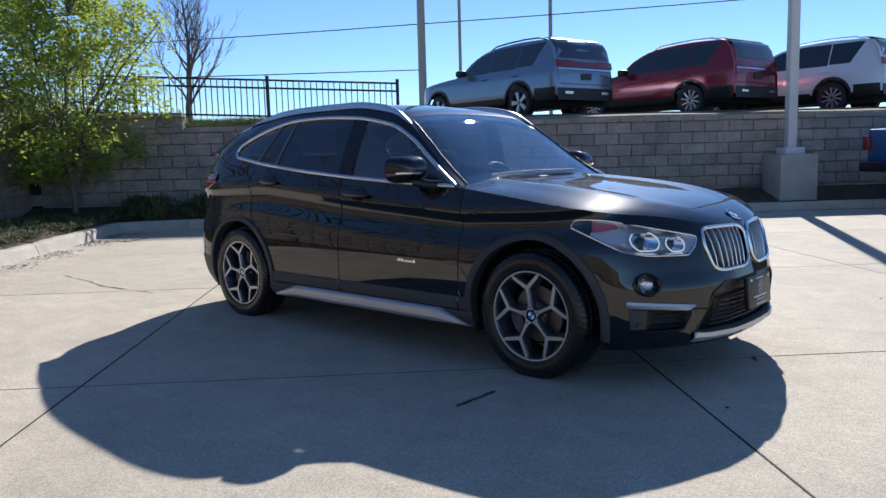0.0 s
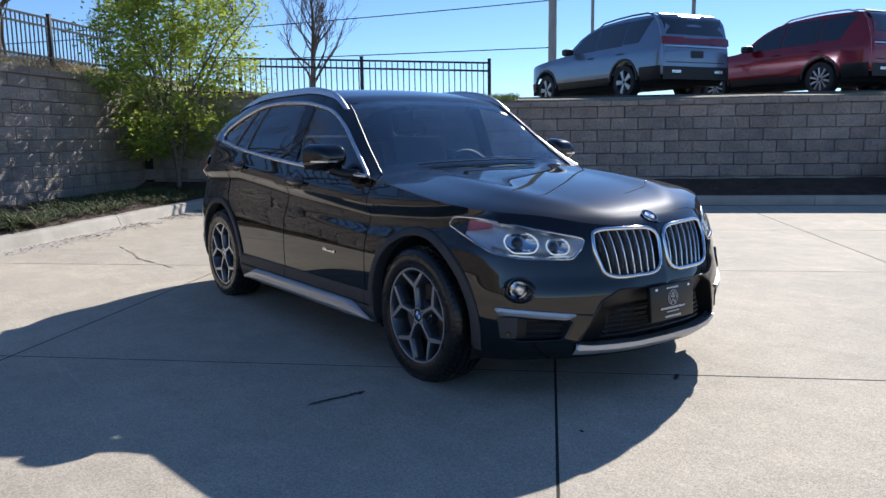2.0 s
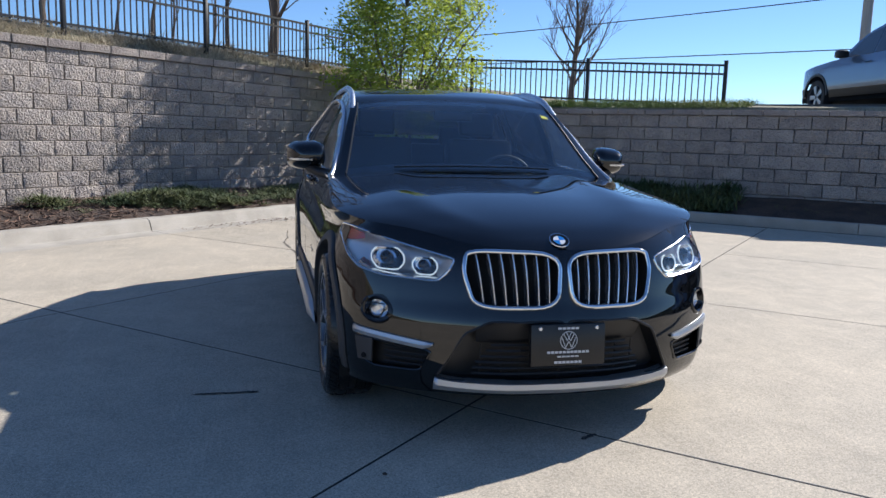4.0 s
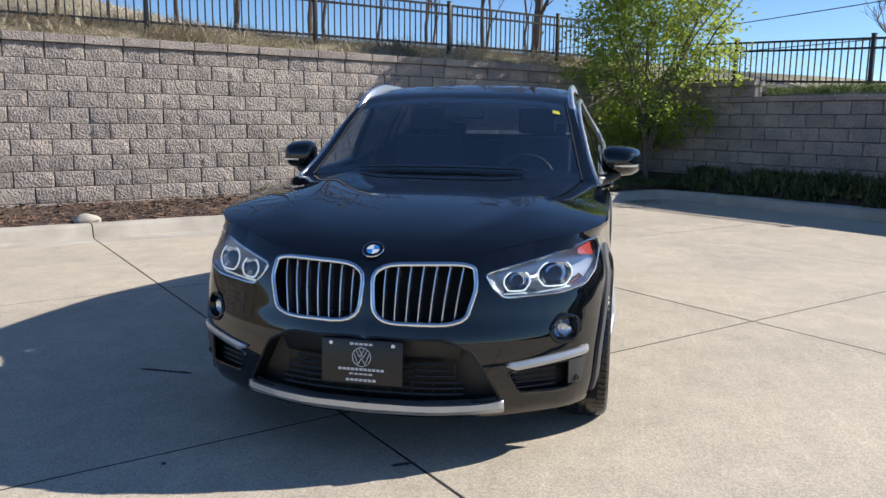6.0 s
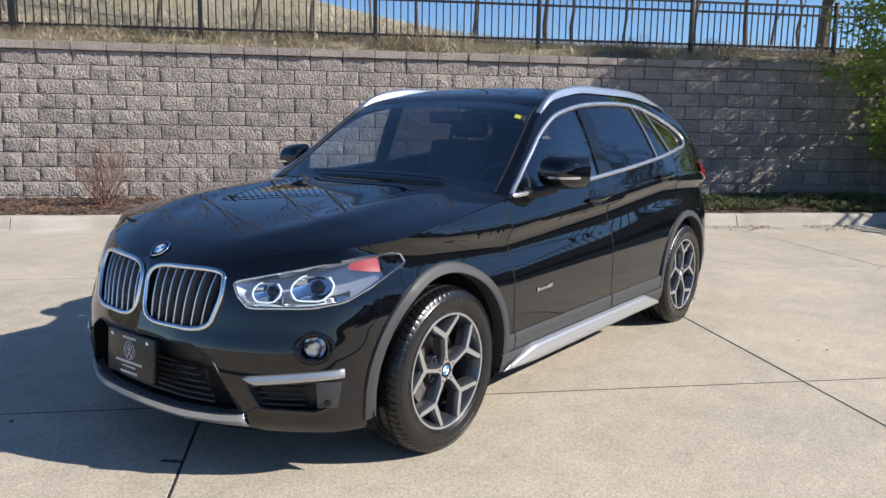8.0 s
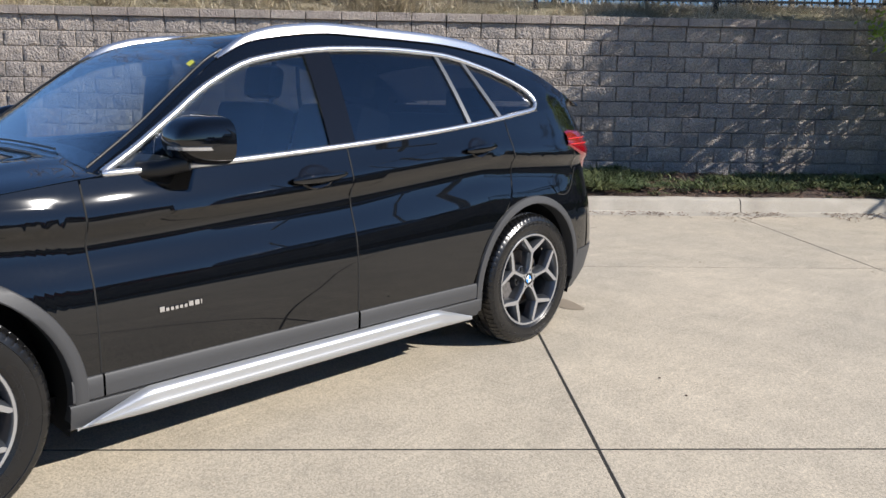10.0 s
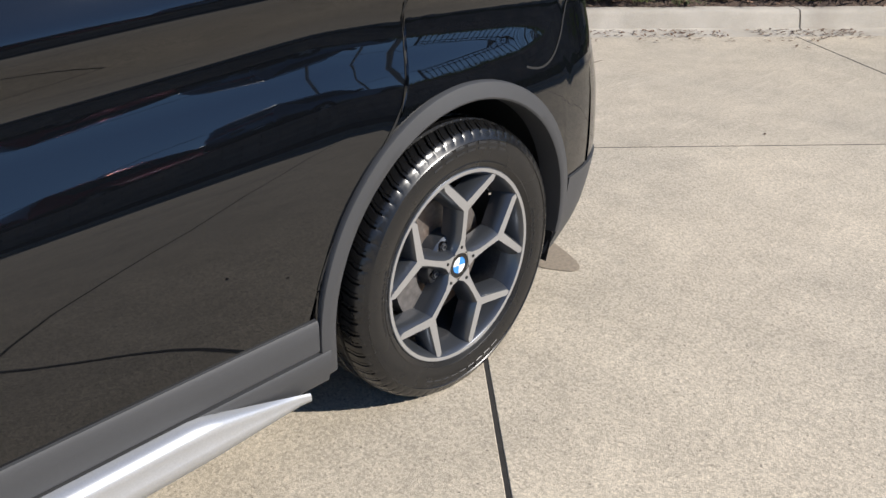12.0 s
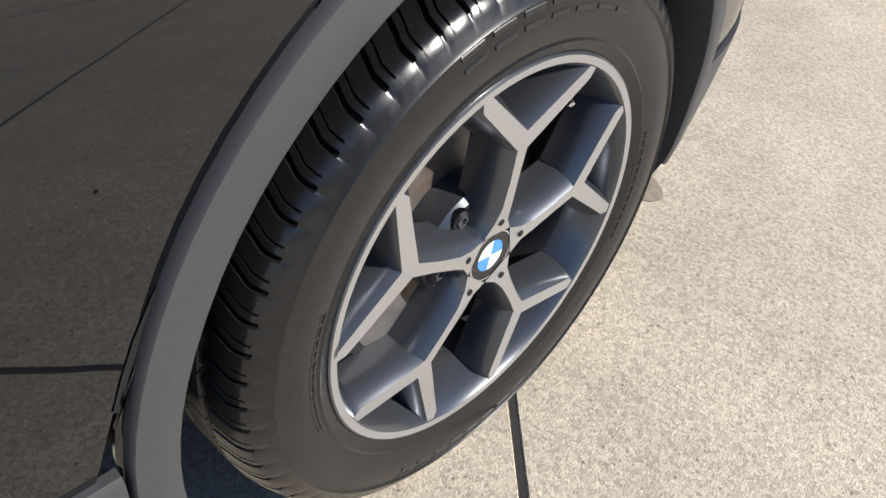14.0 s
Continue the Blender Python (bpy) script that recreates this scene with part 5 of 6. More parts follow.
for side, door in ((1, doors_f[0]), (-1, doors_f[1])):
    S = Matrix.Diagonal((1, side, 1, 1))

    def put(name, bm, mat, parent, label="", sharp=40):
        if side < 0:
            bmesh.ops.transform(bm, matrix=S, verts=bm.verts)
        bmesh.ops.recalc_face_normals(bm, faces=bm.faces)
        return part(name, bm, mat, parent, label, sharp=sharp)

    mirror = put("door_mirror", mirror_bm(), PAINT, car, "black door mirror with a slim bright strip")
    put("mirror_foot", tube([(0.655, 0.80, 0.992), (0.60, 0.855, 1.000), (0.535, 0.905, 1.020)], [0.030, 0.027, 0.025], 12), BLACK, mirror)
    strip = bmesh.new()
    add_grid(strip, [[(mirror_front(y, z) + o, y + o * 0.5, z) for z, o in ((1.062, -0.006), (1.064, 0.004), (1.074, 0.005), (1.076, -0.006))] for y in np.linspace(0.89, 1.016, 16)])
    put("mirror_strip", strip, SATIN, mirror, "bright indicator strip", 60)
    put("mirror_glass", boxed(0.440, 0.448, 0.87, 0.995, 1.028, 1.150, bevel=0.003), CHROME, mirror)
    for xa, xb, za, zb, owner in ((0.110, -0.145, 0.928, 0.942, doors_f), (-0.835, -1.045, 1.004, 1.022, doors_r)):
        d = owner[0 if side > 0 else 1]
        n = 16
        bar, cup = bmesh.new(), bmesh.new()
        rows, cups = [], []
        for i in range(n + 1):
            t = i / n
            x, z = xa + (xb - xa) * t, za + (zb - za) * t
            y = side_y(x, z)
            lift = 0.034 * math.sin(math.pi * min(1, max(0, (t + 0.04) / 1.08))) ** 0.45
            hh = 0.007 + 0.013 * math.sin(math.pi * t**0.85) ** 0.6
            rows.append([(x, y + lift + 0.010 * math.cos(a), z + hh * math.sin(a)) for a in np.linspace(0, math.tau, 10, endpoint=False)])
        add_grid(bar, rows, closed=True)
        for q in np.linspace(0.03, 1, 8):                # a shallow dished recess with a raised lip
            ring = []
            for a in np.linspace(0, math.tau, 36, endpoint=False):
                x = xa + (xb - xa) * (0.46 + 0.31 * q * math.cos(a))
                z = za + (zb - za) * 0.46 + 0.047 * q * math.sin(a)
                ring.append((x, side_y(x, z) + (0.0018 + 0.0055 * q**2 if q < 1 else 0.0005), z))
            cups.append(ring)
        handle = put("door_handle", bar, PAINT, d, "body-coloured pull handle", 60)
        add_grid(cup, cups, closed=True)
        put("handle_recess", cup, GLOSS, handle)
    # tail lamp round the corner
    bm = bmesh.new()
    rows = []
    s0, s1 = float(s_at_x(-1.675, 1.0)), PLAN_S[-1] - 1.6
    for t in np.linspace(0, 1, 24):
        s = s0 + (s1 - s0) * t
        lo = 0.975 - 0.135 * smoothstep(0.03, 0.5, t) + 0.03 * smoothstep(0.6, 1.0, t)
        hi = 1.085 - 0.03 * t
        k = smoothstep(-0.01, 0.08, t)
        mid = (lo + hi) / 2 + 0.015
        rows.append([wrap(s, mid + (z - mid) * (0.7 + 0.3 * k), o) for z, o in zip(np.linspace(lo, hi, 9), (-0.004, 0.006, 0.010, 0.011, 0.012, 0.011, 0.010, 0.006, -0.004))])
    add_grid(bm, rows)
    lamp = put("tail_lamp", bm, RED_LENS, car, "glossy red L-shaped tail lamp")
    for zz in (1.005, 1.035):
        put("lamp_bar", tube([wrap(s, zz, 0.0118) for s in np.linspace(s0 + 0.03, s1 - 0.2, 20)], 0.0028, 6), LAMP_BAR, lamp)
    # unreadably small script on the door, as bars
    x = 0.655 if side > 0 else 0.520
    for k, w in enumerate((0.020, 0.014, 0.014, 0.014, 0.014, 0.014, 0.020, 0.020, 0.007)):
        h = 0.017 if k in (0, 6, 7, 8) else 0.011
        zb = 0.538
        bm = bmesh.new()
        x2 = x - w
        zz = lambda q: zb + (0.705 - q) * 0.02
        pts = [[(wrap(s_at_x(q, zz(q) + r), zz(q) + r, o)) for q in (x, x2 + 0.0035)] for r, o in ((0, 0.0), (0, 0.004), (h, 0.004), (h, 0.0))]
        add_grid(bm, pts)
        put("script_bar", bm, CHROME, car)
        x -= w * 1.0 + 0.002

# windscreen wipers
for ya, yb in ((0.55, -0.05), (-0.05, -0.60)):
    p = [Vector(roof_row(0.77, y)) + Vector((0.006, 0, 0.009)) for y in np.linspace(ya, yb, 10)]
    part("wiper", tube(p, 0.0042, 6), BLACK, car)

# ---- cabin ----
def cushion(x0, x1, y0, y1, z0, z1, bevel=0.04):
    bm = boxed(x0, x1, y0, y1, z0, z1, bevel=bevel)
    return bm


for y in (0.37, -0.37):
    seat = part("front_seat", cushion(-0.38, 0.14, y - 0.25, y + 0.25, 0.42, 0.58), LEATHER, car, "dark fabric front seat")
    bm = cushion(-0.10, 0.10, y - 0.24, y + 0.24, 0.0, 0.66)
    bmesh.ops.transform(bm, matrix=pose(-0.36, 0, 0.55, 0, -16, 0), verts=bm.verts)
    part("seat_back", bm, LEATHER, seat)
    bm = cushion(-0.05, 0.05, y - 0.13, y + 0.13, 0.0, 0.17, 0.035)
    bmesh.ops.transform(bm, matrix=pose(-0.57, 0, 1.22, 0, -10, 0), verts=bm.verts)
    part("headrest", bm, LEATHER, seat)
bench = part("rear_bench", cushion(-1.15, -0.70, -0.66, 0.66, 0.45, 0.60), LEATHER, car, "dark fabric rear bench")
bm = cushion(-0.09, 0.09, -0.66, 0.66, 0.0, 0.60)
bmesh.ops.transform(bm, matrix=pose(-1.18, 0, 0.56, 0, -14, 0), verts=bm.verts)
part("bench_back", bm, LEATHER, bench)
for y in (0.40, -0.40):
    bm = cushion(-0.05, 0.05, y - 0.13, y + 0.13, 0.0, 0.16, 0.03)
    bmesh.ops.transform(bm, matrix=pose(-1.34, 0, 1.13, 0, -10, 0), verts=bm.verts)
    part("headrest", bm, LEATHER, bench)
bm = bmesh.new()
rows = []
for y in np.linspace(-0.76, 0.76, 24):
    k = 0.03 * math.exp(-((y - 0.37) / 0.2) ** 2)
    rows.append([(0.76, y, 0.985), (0.62, y, 0.985), (0.48, y, 0.985 + k), (0.38, y, 0.975 + k), (0.34, y, 0.94), (0.36, y, 0.80), (0.48, y, 0.62), (0.60, y, 0.50)])
add_grid(bm, rows)
outward(bm, (0.8, 0, 0.5))
solid(part("dashboard", bm, DASH, car, "dark moulded dashboard"), 0.01)
part("floor_carpet", boxed(-1.9, 0.85, -0.78, 0.78, 0.28, 0.31), DASH, car)
part("firewall", boxed(0.78, 0.82, -0.78, 0.78, 0.3, 0.97), BLACK, car)
wheel_m = Matrix.Translation((0.20, 0.37, 0.93)) @ pose(0, 0, 0, 0, -24, 0)
bm = bmesh.new()
add_tube(bm, [wheel_m @ Vector((0, 0.182 * math.cos(a), 0.182 * math.sin(a))) for a in np.linspace(0, math.tau * 1.02, 40)], 0.014, 8, cap=False)
swheel = part("steering_wheel", bm, DASH, car, "dark three-spoke steering wheel")
bm = lathe([(0, 0.02), (0.06, 0.015), (0.065, -0.01)], 20, m=wheel_m @ pose(0, 0, 0, 0, 0, 90))
part("wheel_hub", bm, DASH, swheel)
for a in (0, math.pi, -math.pi / 2):
    part("wheel_spoke", tube([wheel_m @ Vector((0, 0.05 * math.cos(a), 0.05 * math.sin(a))), wheel_m @ Vector((0, 0.18 * math.cos(a), 0.18 * math.sin(a)))], 0.012, 8), SATIN, swheel)
part("inner_mirror", boxed(0.17, 0.20, -0.12, 0.12, 1.31, 1.375, bevel=0.012), BLACK, car, "inside rear-view mirror")
part("headliner", span(np.linspace(0.20, -1.55, 20), np.linspace(-0.93, 0.93, 15), -0.035), material("headliner_grey", (0.35, 0.34, 0.33), 0.9, grain=0.1, fine=80), car)

# ---- vehicles on the upper car park ----
SUV_X = [3.86, 3.78, 3.60, 3.2, 2.6, 2.25, 1.75, 1.35, 0.9, 0.2, -0.4, -0.75, -0.98, -1.10, -1.16]
SUV_TOP = [0.74, 0.92, 1.03, 1.09, 1.14, 1.17, 1.52, 1.69, 1.76, 1.79, 1.77, 1.735, 1.62, 1.26, 0.95]
SUV_HALF = [0.72, 0.84, 0.92, 0.965, 0.985, 0.985, 0.985, 0.985, 0.985, 0.985, 0.985, 0.972, 0.95, 0.915, 0.875]


def suv_half(x):
    return float(spl(SUV_X, SUV_HALF, x))


def suv_top(x):
    return float(spl(SUV_X, SUV_TOP, x))


def suv_side(x, z):
    """Half width at a height."""
    w = suv_half(x)
    if z < 1.06:
        return w * float(spl([0.25, 0.4, 0.6, 0.8, 0.95, 1.06], [0.93, 0.975, 1.0, 0.995, 0.985, 0.955], z))
    return w * (0.955 - 0.235 * ((z - 1.06) / 0.62) ** 1.1)


def far_suv(m, paint, label, rim_style):
    root = thing("parked_suv", label, "car", "SUVs parked above the wall", m=m)
    bm = bmesh.new()
    for side in (1, -1):
        rows = []
        for x in np.linspace(3.86, -1.16, 90):
            top = suv_top(x)
            zs = np.linspace(0.46, max(0.5, top - 0.045), 26)
            row = [(x, side * suv_side(x, z), z) for z in zs]
            ye = suv_side(x, zs[-1])
            row += [(x, side * ye * (1 - t) ** 1, zs[-1] + 0.045 * math.sin(t * math.pi / 2)) for t in (0.06, 0.2, 0.5, 0.8, 1.0)]
            rows.append(row)
        add_grid(bm, rows)
    bmesh.ops.remove_doubles(bm, verts=bm.verts, dist=1e-4)
    gone = [f for f in bm.faces if min(math.hypot(f.calc_center_median().x - c, f.calc_center_median().z - 0.37) for c in (0, 2.98)) < 0.45]
    bmesh.ops.delete(bm, geom=gone, context="FACES")
    bmesh.ops.recalc_face_normals(bm, faces=bm.faces)
    body = part("body", bm, paint, root)
    bm = boxed(-0.95, 3.7, -0.88, 0.88, 0.26, 0.55)
    part("underbody", bm, WELL, root)

    def skin(name, x0, x1, z0, z1, mat, off=0.006, label="", nx=16, slant=(0, 0)):
        for side in (1, -1):
            bm = bmesh.new()
            rows = []
            for t in np.linspace(0, 1, nx):
                row = []
                for q in np.linspace(0, 1, 8):
                    x = x0 + slant[0] * (q - 0.5) + (x1 + slant[1] * (q - 0.5) - x0 - slant[0] * (q - 0.5)) * t
                    zz1 = min(z1, suv_top(x) - 0.10)
                    z = z0 + (zz1 - z0) * q
                    row.append((x, side * (suv_side(x, z) + off), z))
                rows.append(row)
            add_grid(bm, rows)
            outward(bm, (1, 0, 0.8))
            solid(part(name, bm, mat, root, label), 0.005)

    skin("side_window", 1.98, 1.10, 1.13, 1.66, FAR_GLASS, slant=(-0.62, 0.0))
    skin("side_window", 1.07, 0.14, 1.14, 1.67, FAR_GLASS)
    skin("side_window", 0.11, -0.52, 1.16, 1.66, FAR_GLASS, slant=(0, -0.26))
    skin("lower_cladding", 2.46, 0.52, 0.34, 0.50, BLACK, 0.012)
    skin("rear_cladding", -0.52, -1.10, 0.36, 0.64, BLACK, 0.012)
    skin("front_cladding", 3.80, 3.48, 0.36, 0.56, BLACK, 0.012)
    # the back: bumper, window, lamps, plate, exhaust trims
    def back(name, y0, y1, z0, z1, mat, off, label=""):
        bm = bmesh.new()
        rows = []
        for y in np.linspace(y0, y1, 14):
            row = []
            for z in np.linspace(z0, z1, 8):
                x = float(np.interp(z, [0.4, 0.95, 1.26, 1.62, 1.735, 1.77], [-1.17, -1.16, -1.10, -0.98, -0.75, -0.4])) + 0.035 * (abs(y) / 0.9) ** 4
                row.append((x - off, y, z))
            rows.append(row)
        add_grid(bm, rows)
        outward(bm, (1, 0, 0.8))
        return solid(part(name, bm, mat, root, label), 0.012)

    back("tailgate", -0.90, 0.90, 0.60, 1.66, paint, 0.0)
    back("rear_window", -0.79, 0.79, 1.27, 1.69, FAR_GLASS, 0.012)
    back("roof_spoiler", -0.74, 0.74, 1.70, 1.755, BLACK, 0.05)
    back("rear_bumper", -0.90, 0.90, 0.36, 0.62, BLACK, 0.03)
    back("tail_lamp", 0.36, 0.92, 1.07, 1.22, RED_LENS, 0.03, "wide red tail lamp")
    back("lamp_panel", -0.36, 0.36, 1.08, 1.20, RED_LENS, 0.026)
    # flat dark strip that draws the shade of a crease
    back("lower_tailgate_crease", -0.80, 0.80, 0.70, 0.715, SEAM, 0.003)
    back("tail_lamp", -0.92, -0.36, 1.07, 1.22, RED_LENS, 0.03, "wide red tail lamp")
    back("lamp_strip", -0.86, 0.86, 1.015, 1.045, CHROME, 0.032)
    back("number_plate", -0.16, 0.16, 0.80, 0.94, PLATE, 0.02)
    for s in (1, -1):
        back("exhaust_trim", 0.46 if s > 0 else -0.70, 0.70 if s > 0 else -0.46, 0.49, 0.545, SATIN, 0.045)
        pts = [(x, s * (suv_side(x, suv_top(x) - 0.05) - 0.04), suv_top(x) + (0.012 if -0.4 < x < 1.1 else -0.045)) for x in (1.25, 1.05, 0.6, 0.1, -0.38, -0.6)]
        part("roof_rail", tube(pts, 0.018, 8), CHROME if rim_style else BLACK, root)
        bm = boxed(1.78, 1.98, s * 0.99 if s > 0 else -1.22, 1.22 if s > 0 else s * 0.99, 1.10, 1.25, bevel=0.04)
        part("door_mirror", bm, BLACK, root)
        for x in (1.05, 0.02):
            part("door_handle", tube([(x, s * (suv_side(x, 0.98) + 0.03), 0.98), (x + 0.22, s * (suv_side(x, 0.98) + 0.03), 0.98)], 0.014, 6), paint, root)
        for c in (0.0, 2.98):
            wheel = new("wheel")
            wheel.parent = root
            wheel.matrix_basis = pose(c, s * 0.86, 0.37, 0, 0, 0 if s > 0 else 180)
            part("tyre", lathe([(0.235, 0.06), (0.25, 0.10), (0.30, 0.115), (0.35, 0.105), (0.37, 0.06), (0.372, 0), (0.37, -0.06), (0.35, -0.11), (0.24, -0.11)], 40), DARK_TYRE, wheel)
            bm = bmesh.new()
            add_lathe(bm, [(0.262, 0.085), (0.258, 0.102), (0.245, 0.105), (0.238, 0.085), (0.225, 0.02), (0.0, 0.0)], 40)
            add_lathe(bm, [(0.0, 0.085), (0.05, 0.085), (0.06, 0.06)], 20)
            bmesh.ops.recalc_face_normals(bm, faces=bm.faces)
            part("rim", bm, RIM_GREY, wheel)
            n = 5 if not rim_style else 10
            for k in range(n):
                a = k * math.tau / n
                w = 0.055 if n == 5 else 0.026
                bm = bmesh.new()
                tw = 0.0 if n == 5 else 0.35
                ca, sa = math.cos(a), math.sin(a)
                pts = [(0.04, -w * 0.5), (0.245, -w + tw * 0.16), (0.245, w * 0.9 + tw * 0.16), (0.04, w * 0.5)]
                add_prism(bm, [(x * ca - y * sa, x * sa + y * ca) for x, y in pts], 0.06, 0.10)
                bmesh.ops.recalc_face_normals(bm, faces=bm.faces)
                part("spoke", bm, RIM_FACE, wheel)
            part("arch_trim", sheet([[(r * math.cos(a), 0.125 + o, r * math.sin(a)) for r, o in ((0.42, -0.03), (0.425, 0.01), (0.475, 0.01), (0.48, -0.02))] for a in np.linspace(0.0, math.pi, 30)]), BLACK, root, m=pose(c, s * 0.86, 0.39, 0, 0, 0 if s > 0 else 180))
    return root


FAR_GLASS = material("dark_car_glass", (0.012, 0.016, 0.02), 0.04, spec=0.7, coat=1.0)
GREY_BLUE = material("grey_blue_car_paint", (0.20, 0.27, 0.37), 0.22, 0.45, grain=0.08, fine=500, coat=1.0)
RED_PAINT = material("red_car_paint", (0.30, 0.012, 0.022), 0.2, 0.35, grain=0.08, fine=500, coat=1.0)
WHITE_PAINT = material("white_car_paint", (0.74, 0.75, 0.78), 0.22, 0.0, grain=0.03, fine=500, coat=1.0)
BLUE_PAINT = material("blue_car_paint", (0.012, 0.12, 0.36), 0.22, 0.3, grain=0.08, fine=500, coat=1.0)
SUV_TURN = 124.0
for u, v, paint, text, style in ((1.62, 13.5, GREY_BLUE, "metallic grey-blue SUV parked above the block wall", 0), (5.80, 14.0, RED_PAINT, "dark red SUV with bright wheels parked above the wall", 1),
                                 (9.40, 14.2, WHITE_PAINT, "white SUV parked beside the light pole", 1)):
    h = radians(SUV_TURN)
    # the left rear wheel stands at (u, v)
    ox, oy = u - (-math.sin(h)) * 0.9, v - math.cos(h) * 0.9
    far_suv(LOT @ pose(ox, oy, UPPER + 0.03, 0, 0, SUV_TURN), paint, text, style)


def pickup(m):
    root = thing("pickup_truck", "bright blue off-road pickup standing by the shaded kerb", "truck", m=m)
    part("cargo_bed", boxed(0, 1.75, -0.86, 0.86, 0.78, 1.42, bevel=0.05), BLUE_PAINT, root)
    part("cab", boxed(1.76, 3.6, -0.82, 0.82, 0.78, 1.45, bevel=0.05), BLUE_PAINT, root)
    part("cab_top", boxed(1.80, 3.35, -0.76, 0.76, 1.45, 1.95, bevel=0.08), BLACK, root)
    part("engine_bay", boxed(3.6, 4.9, -0.70, 0.70, 0.80, 1.30, bevel=0.08), BLUE_PAINT, root)
    part("rear_bumper", boxed(-0.20, -0.02, -0.80, 0.80, 0.66, 0.84, bevel=0.04), BLACK, root)
    for s in (1, -1):
        part("tail_lamp", boxed(-0.07, 0.05, s * 0.86 - 0.13, s * 0.86 + 0.03, 1.04, 1.30, bevel=0.015), RED_LENS, root, "square red tail lamp")
        part("fender_flare", boxed(0.45, 1.60, s * 0.90 - 0.07, s * 0.90 + 0.07, 0.86, 0.95, bevel=0.03), BLACK, root)
        for x in (1.0, 4.2):
            part("tyre", lathe([(0.2, 0.08), (0.22, 0.13), (0.36, 0.13), (0.41, 0.09), (0.41, -0.09), (0.36, -0.13), (0.2, -0.13)], 32, m=pose(x, s * 0.80, 0.41)), DARK_TYRE, root)
            part("rim", lathe([(0, 0.05), (0.08, 0.06), (0.2, 0.03), (0.22, 0.10)], 24, m=pose(x, s * 0.80, 0.41, 0, 0, 0 if s > 0 else 180)), RIM_GREY, root)
    return root


pickup(LOT @ pose(7.35, 8.6, 0.0, 0, 0, 4))

# ---- trees, shrubs, grass, mulch ----
def grow(r, start, direction, length, radius, depth, bm, tips, spread=0.6, up=0.25, forks=(2, 3), shrink=0.68, steps=4, sides=5, min_r=0.003):
    """A limb that bends, tapers and forks."""
    p, d = Vector(start), Vector(direction).normalized()
    pts, rad = [p.copy()], [radius]
    for i in range(steps):
        d = (d + Vector((r.uniform(-1, 1), r.uniform(-1, 1), r.uniform(-1, 1) + up)) * 0.16).normalized()
        p = p + d * (length / steps)
        pts.append(p.copy())
        rad.append(max(min_r, radius * (1 - 0.45 * (i + 1) / steps)))
    add_tube(bm, pts, rad, sides if radius > 0.012 else 4 if radius > 0.006 else 3, cap=False)
    tips.append((pts, depth))
    if depth <= 0:
        return
    for k in range(r.randint(*forks)):
        at = r.choice(pts[1:]) if k else pts[-1]
        side = Vector((r.uniform(-1, 1), r.uniform(-1, 1), r.uniform(-0.3, 0.8)))
        nd = (d + side * spread).normalized()
        grow(r, at, nd, length * r.uniform(shrink - 0.12, shrink + 0.1), max(min_r, rad[-1] * r.uniform(0.6, 0.85)), depth - 1, bm, tips, spread, up, forks, shrink, steps, sides, min_r)


def leaf_faces(verts, faces, p, d, size, r, droop=0.5):
    """One folded leaf of two quads."""
    d = (Vector(d) + Vector((r.uniform(-1, 1), r.uniform(-1, 1), r.uniform(-1, 0.6) - droop)) * 0.8).normalized()
    s = d.cross(Vector((r.uniform(-1, 1), r.uniform(-1, 1), r.uniform(-0.2, 1)))).normalized()
    n = d.cross(s)
    w = size * 0.27
    b = len(verts)
    verts += [p, p + d * size * 0.45 + s * w + n * w * 0.4, p + d * size, p + d * size * 0.45 - s * w + n * w * 0.4, p + d * size * 0.5]
    faces += [(b, b + 1, b + 4), (b + 1, b + 2, b + 4), (b, b + 4, b + 3), (b + 4, b + 2, b + 3)]


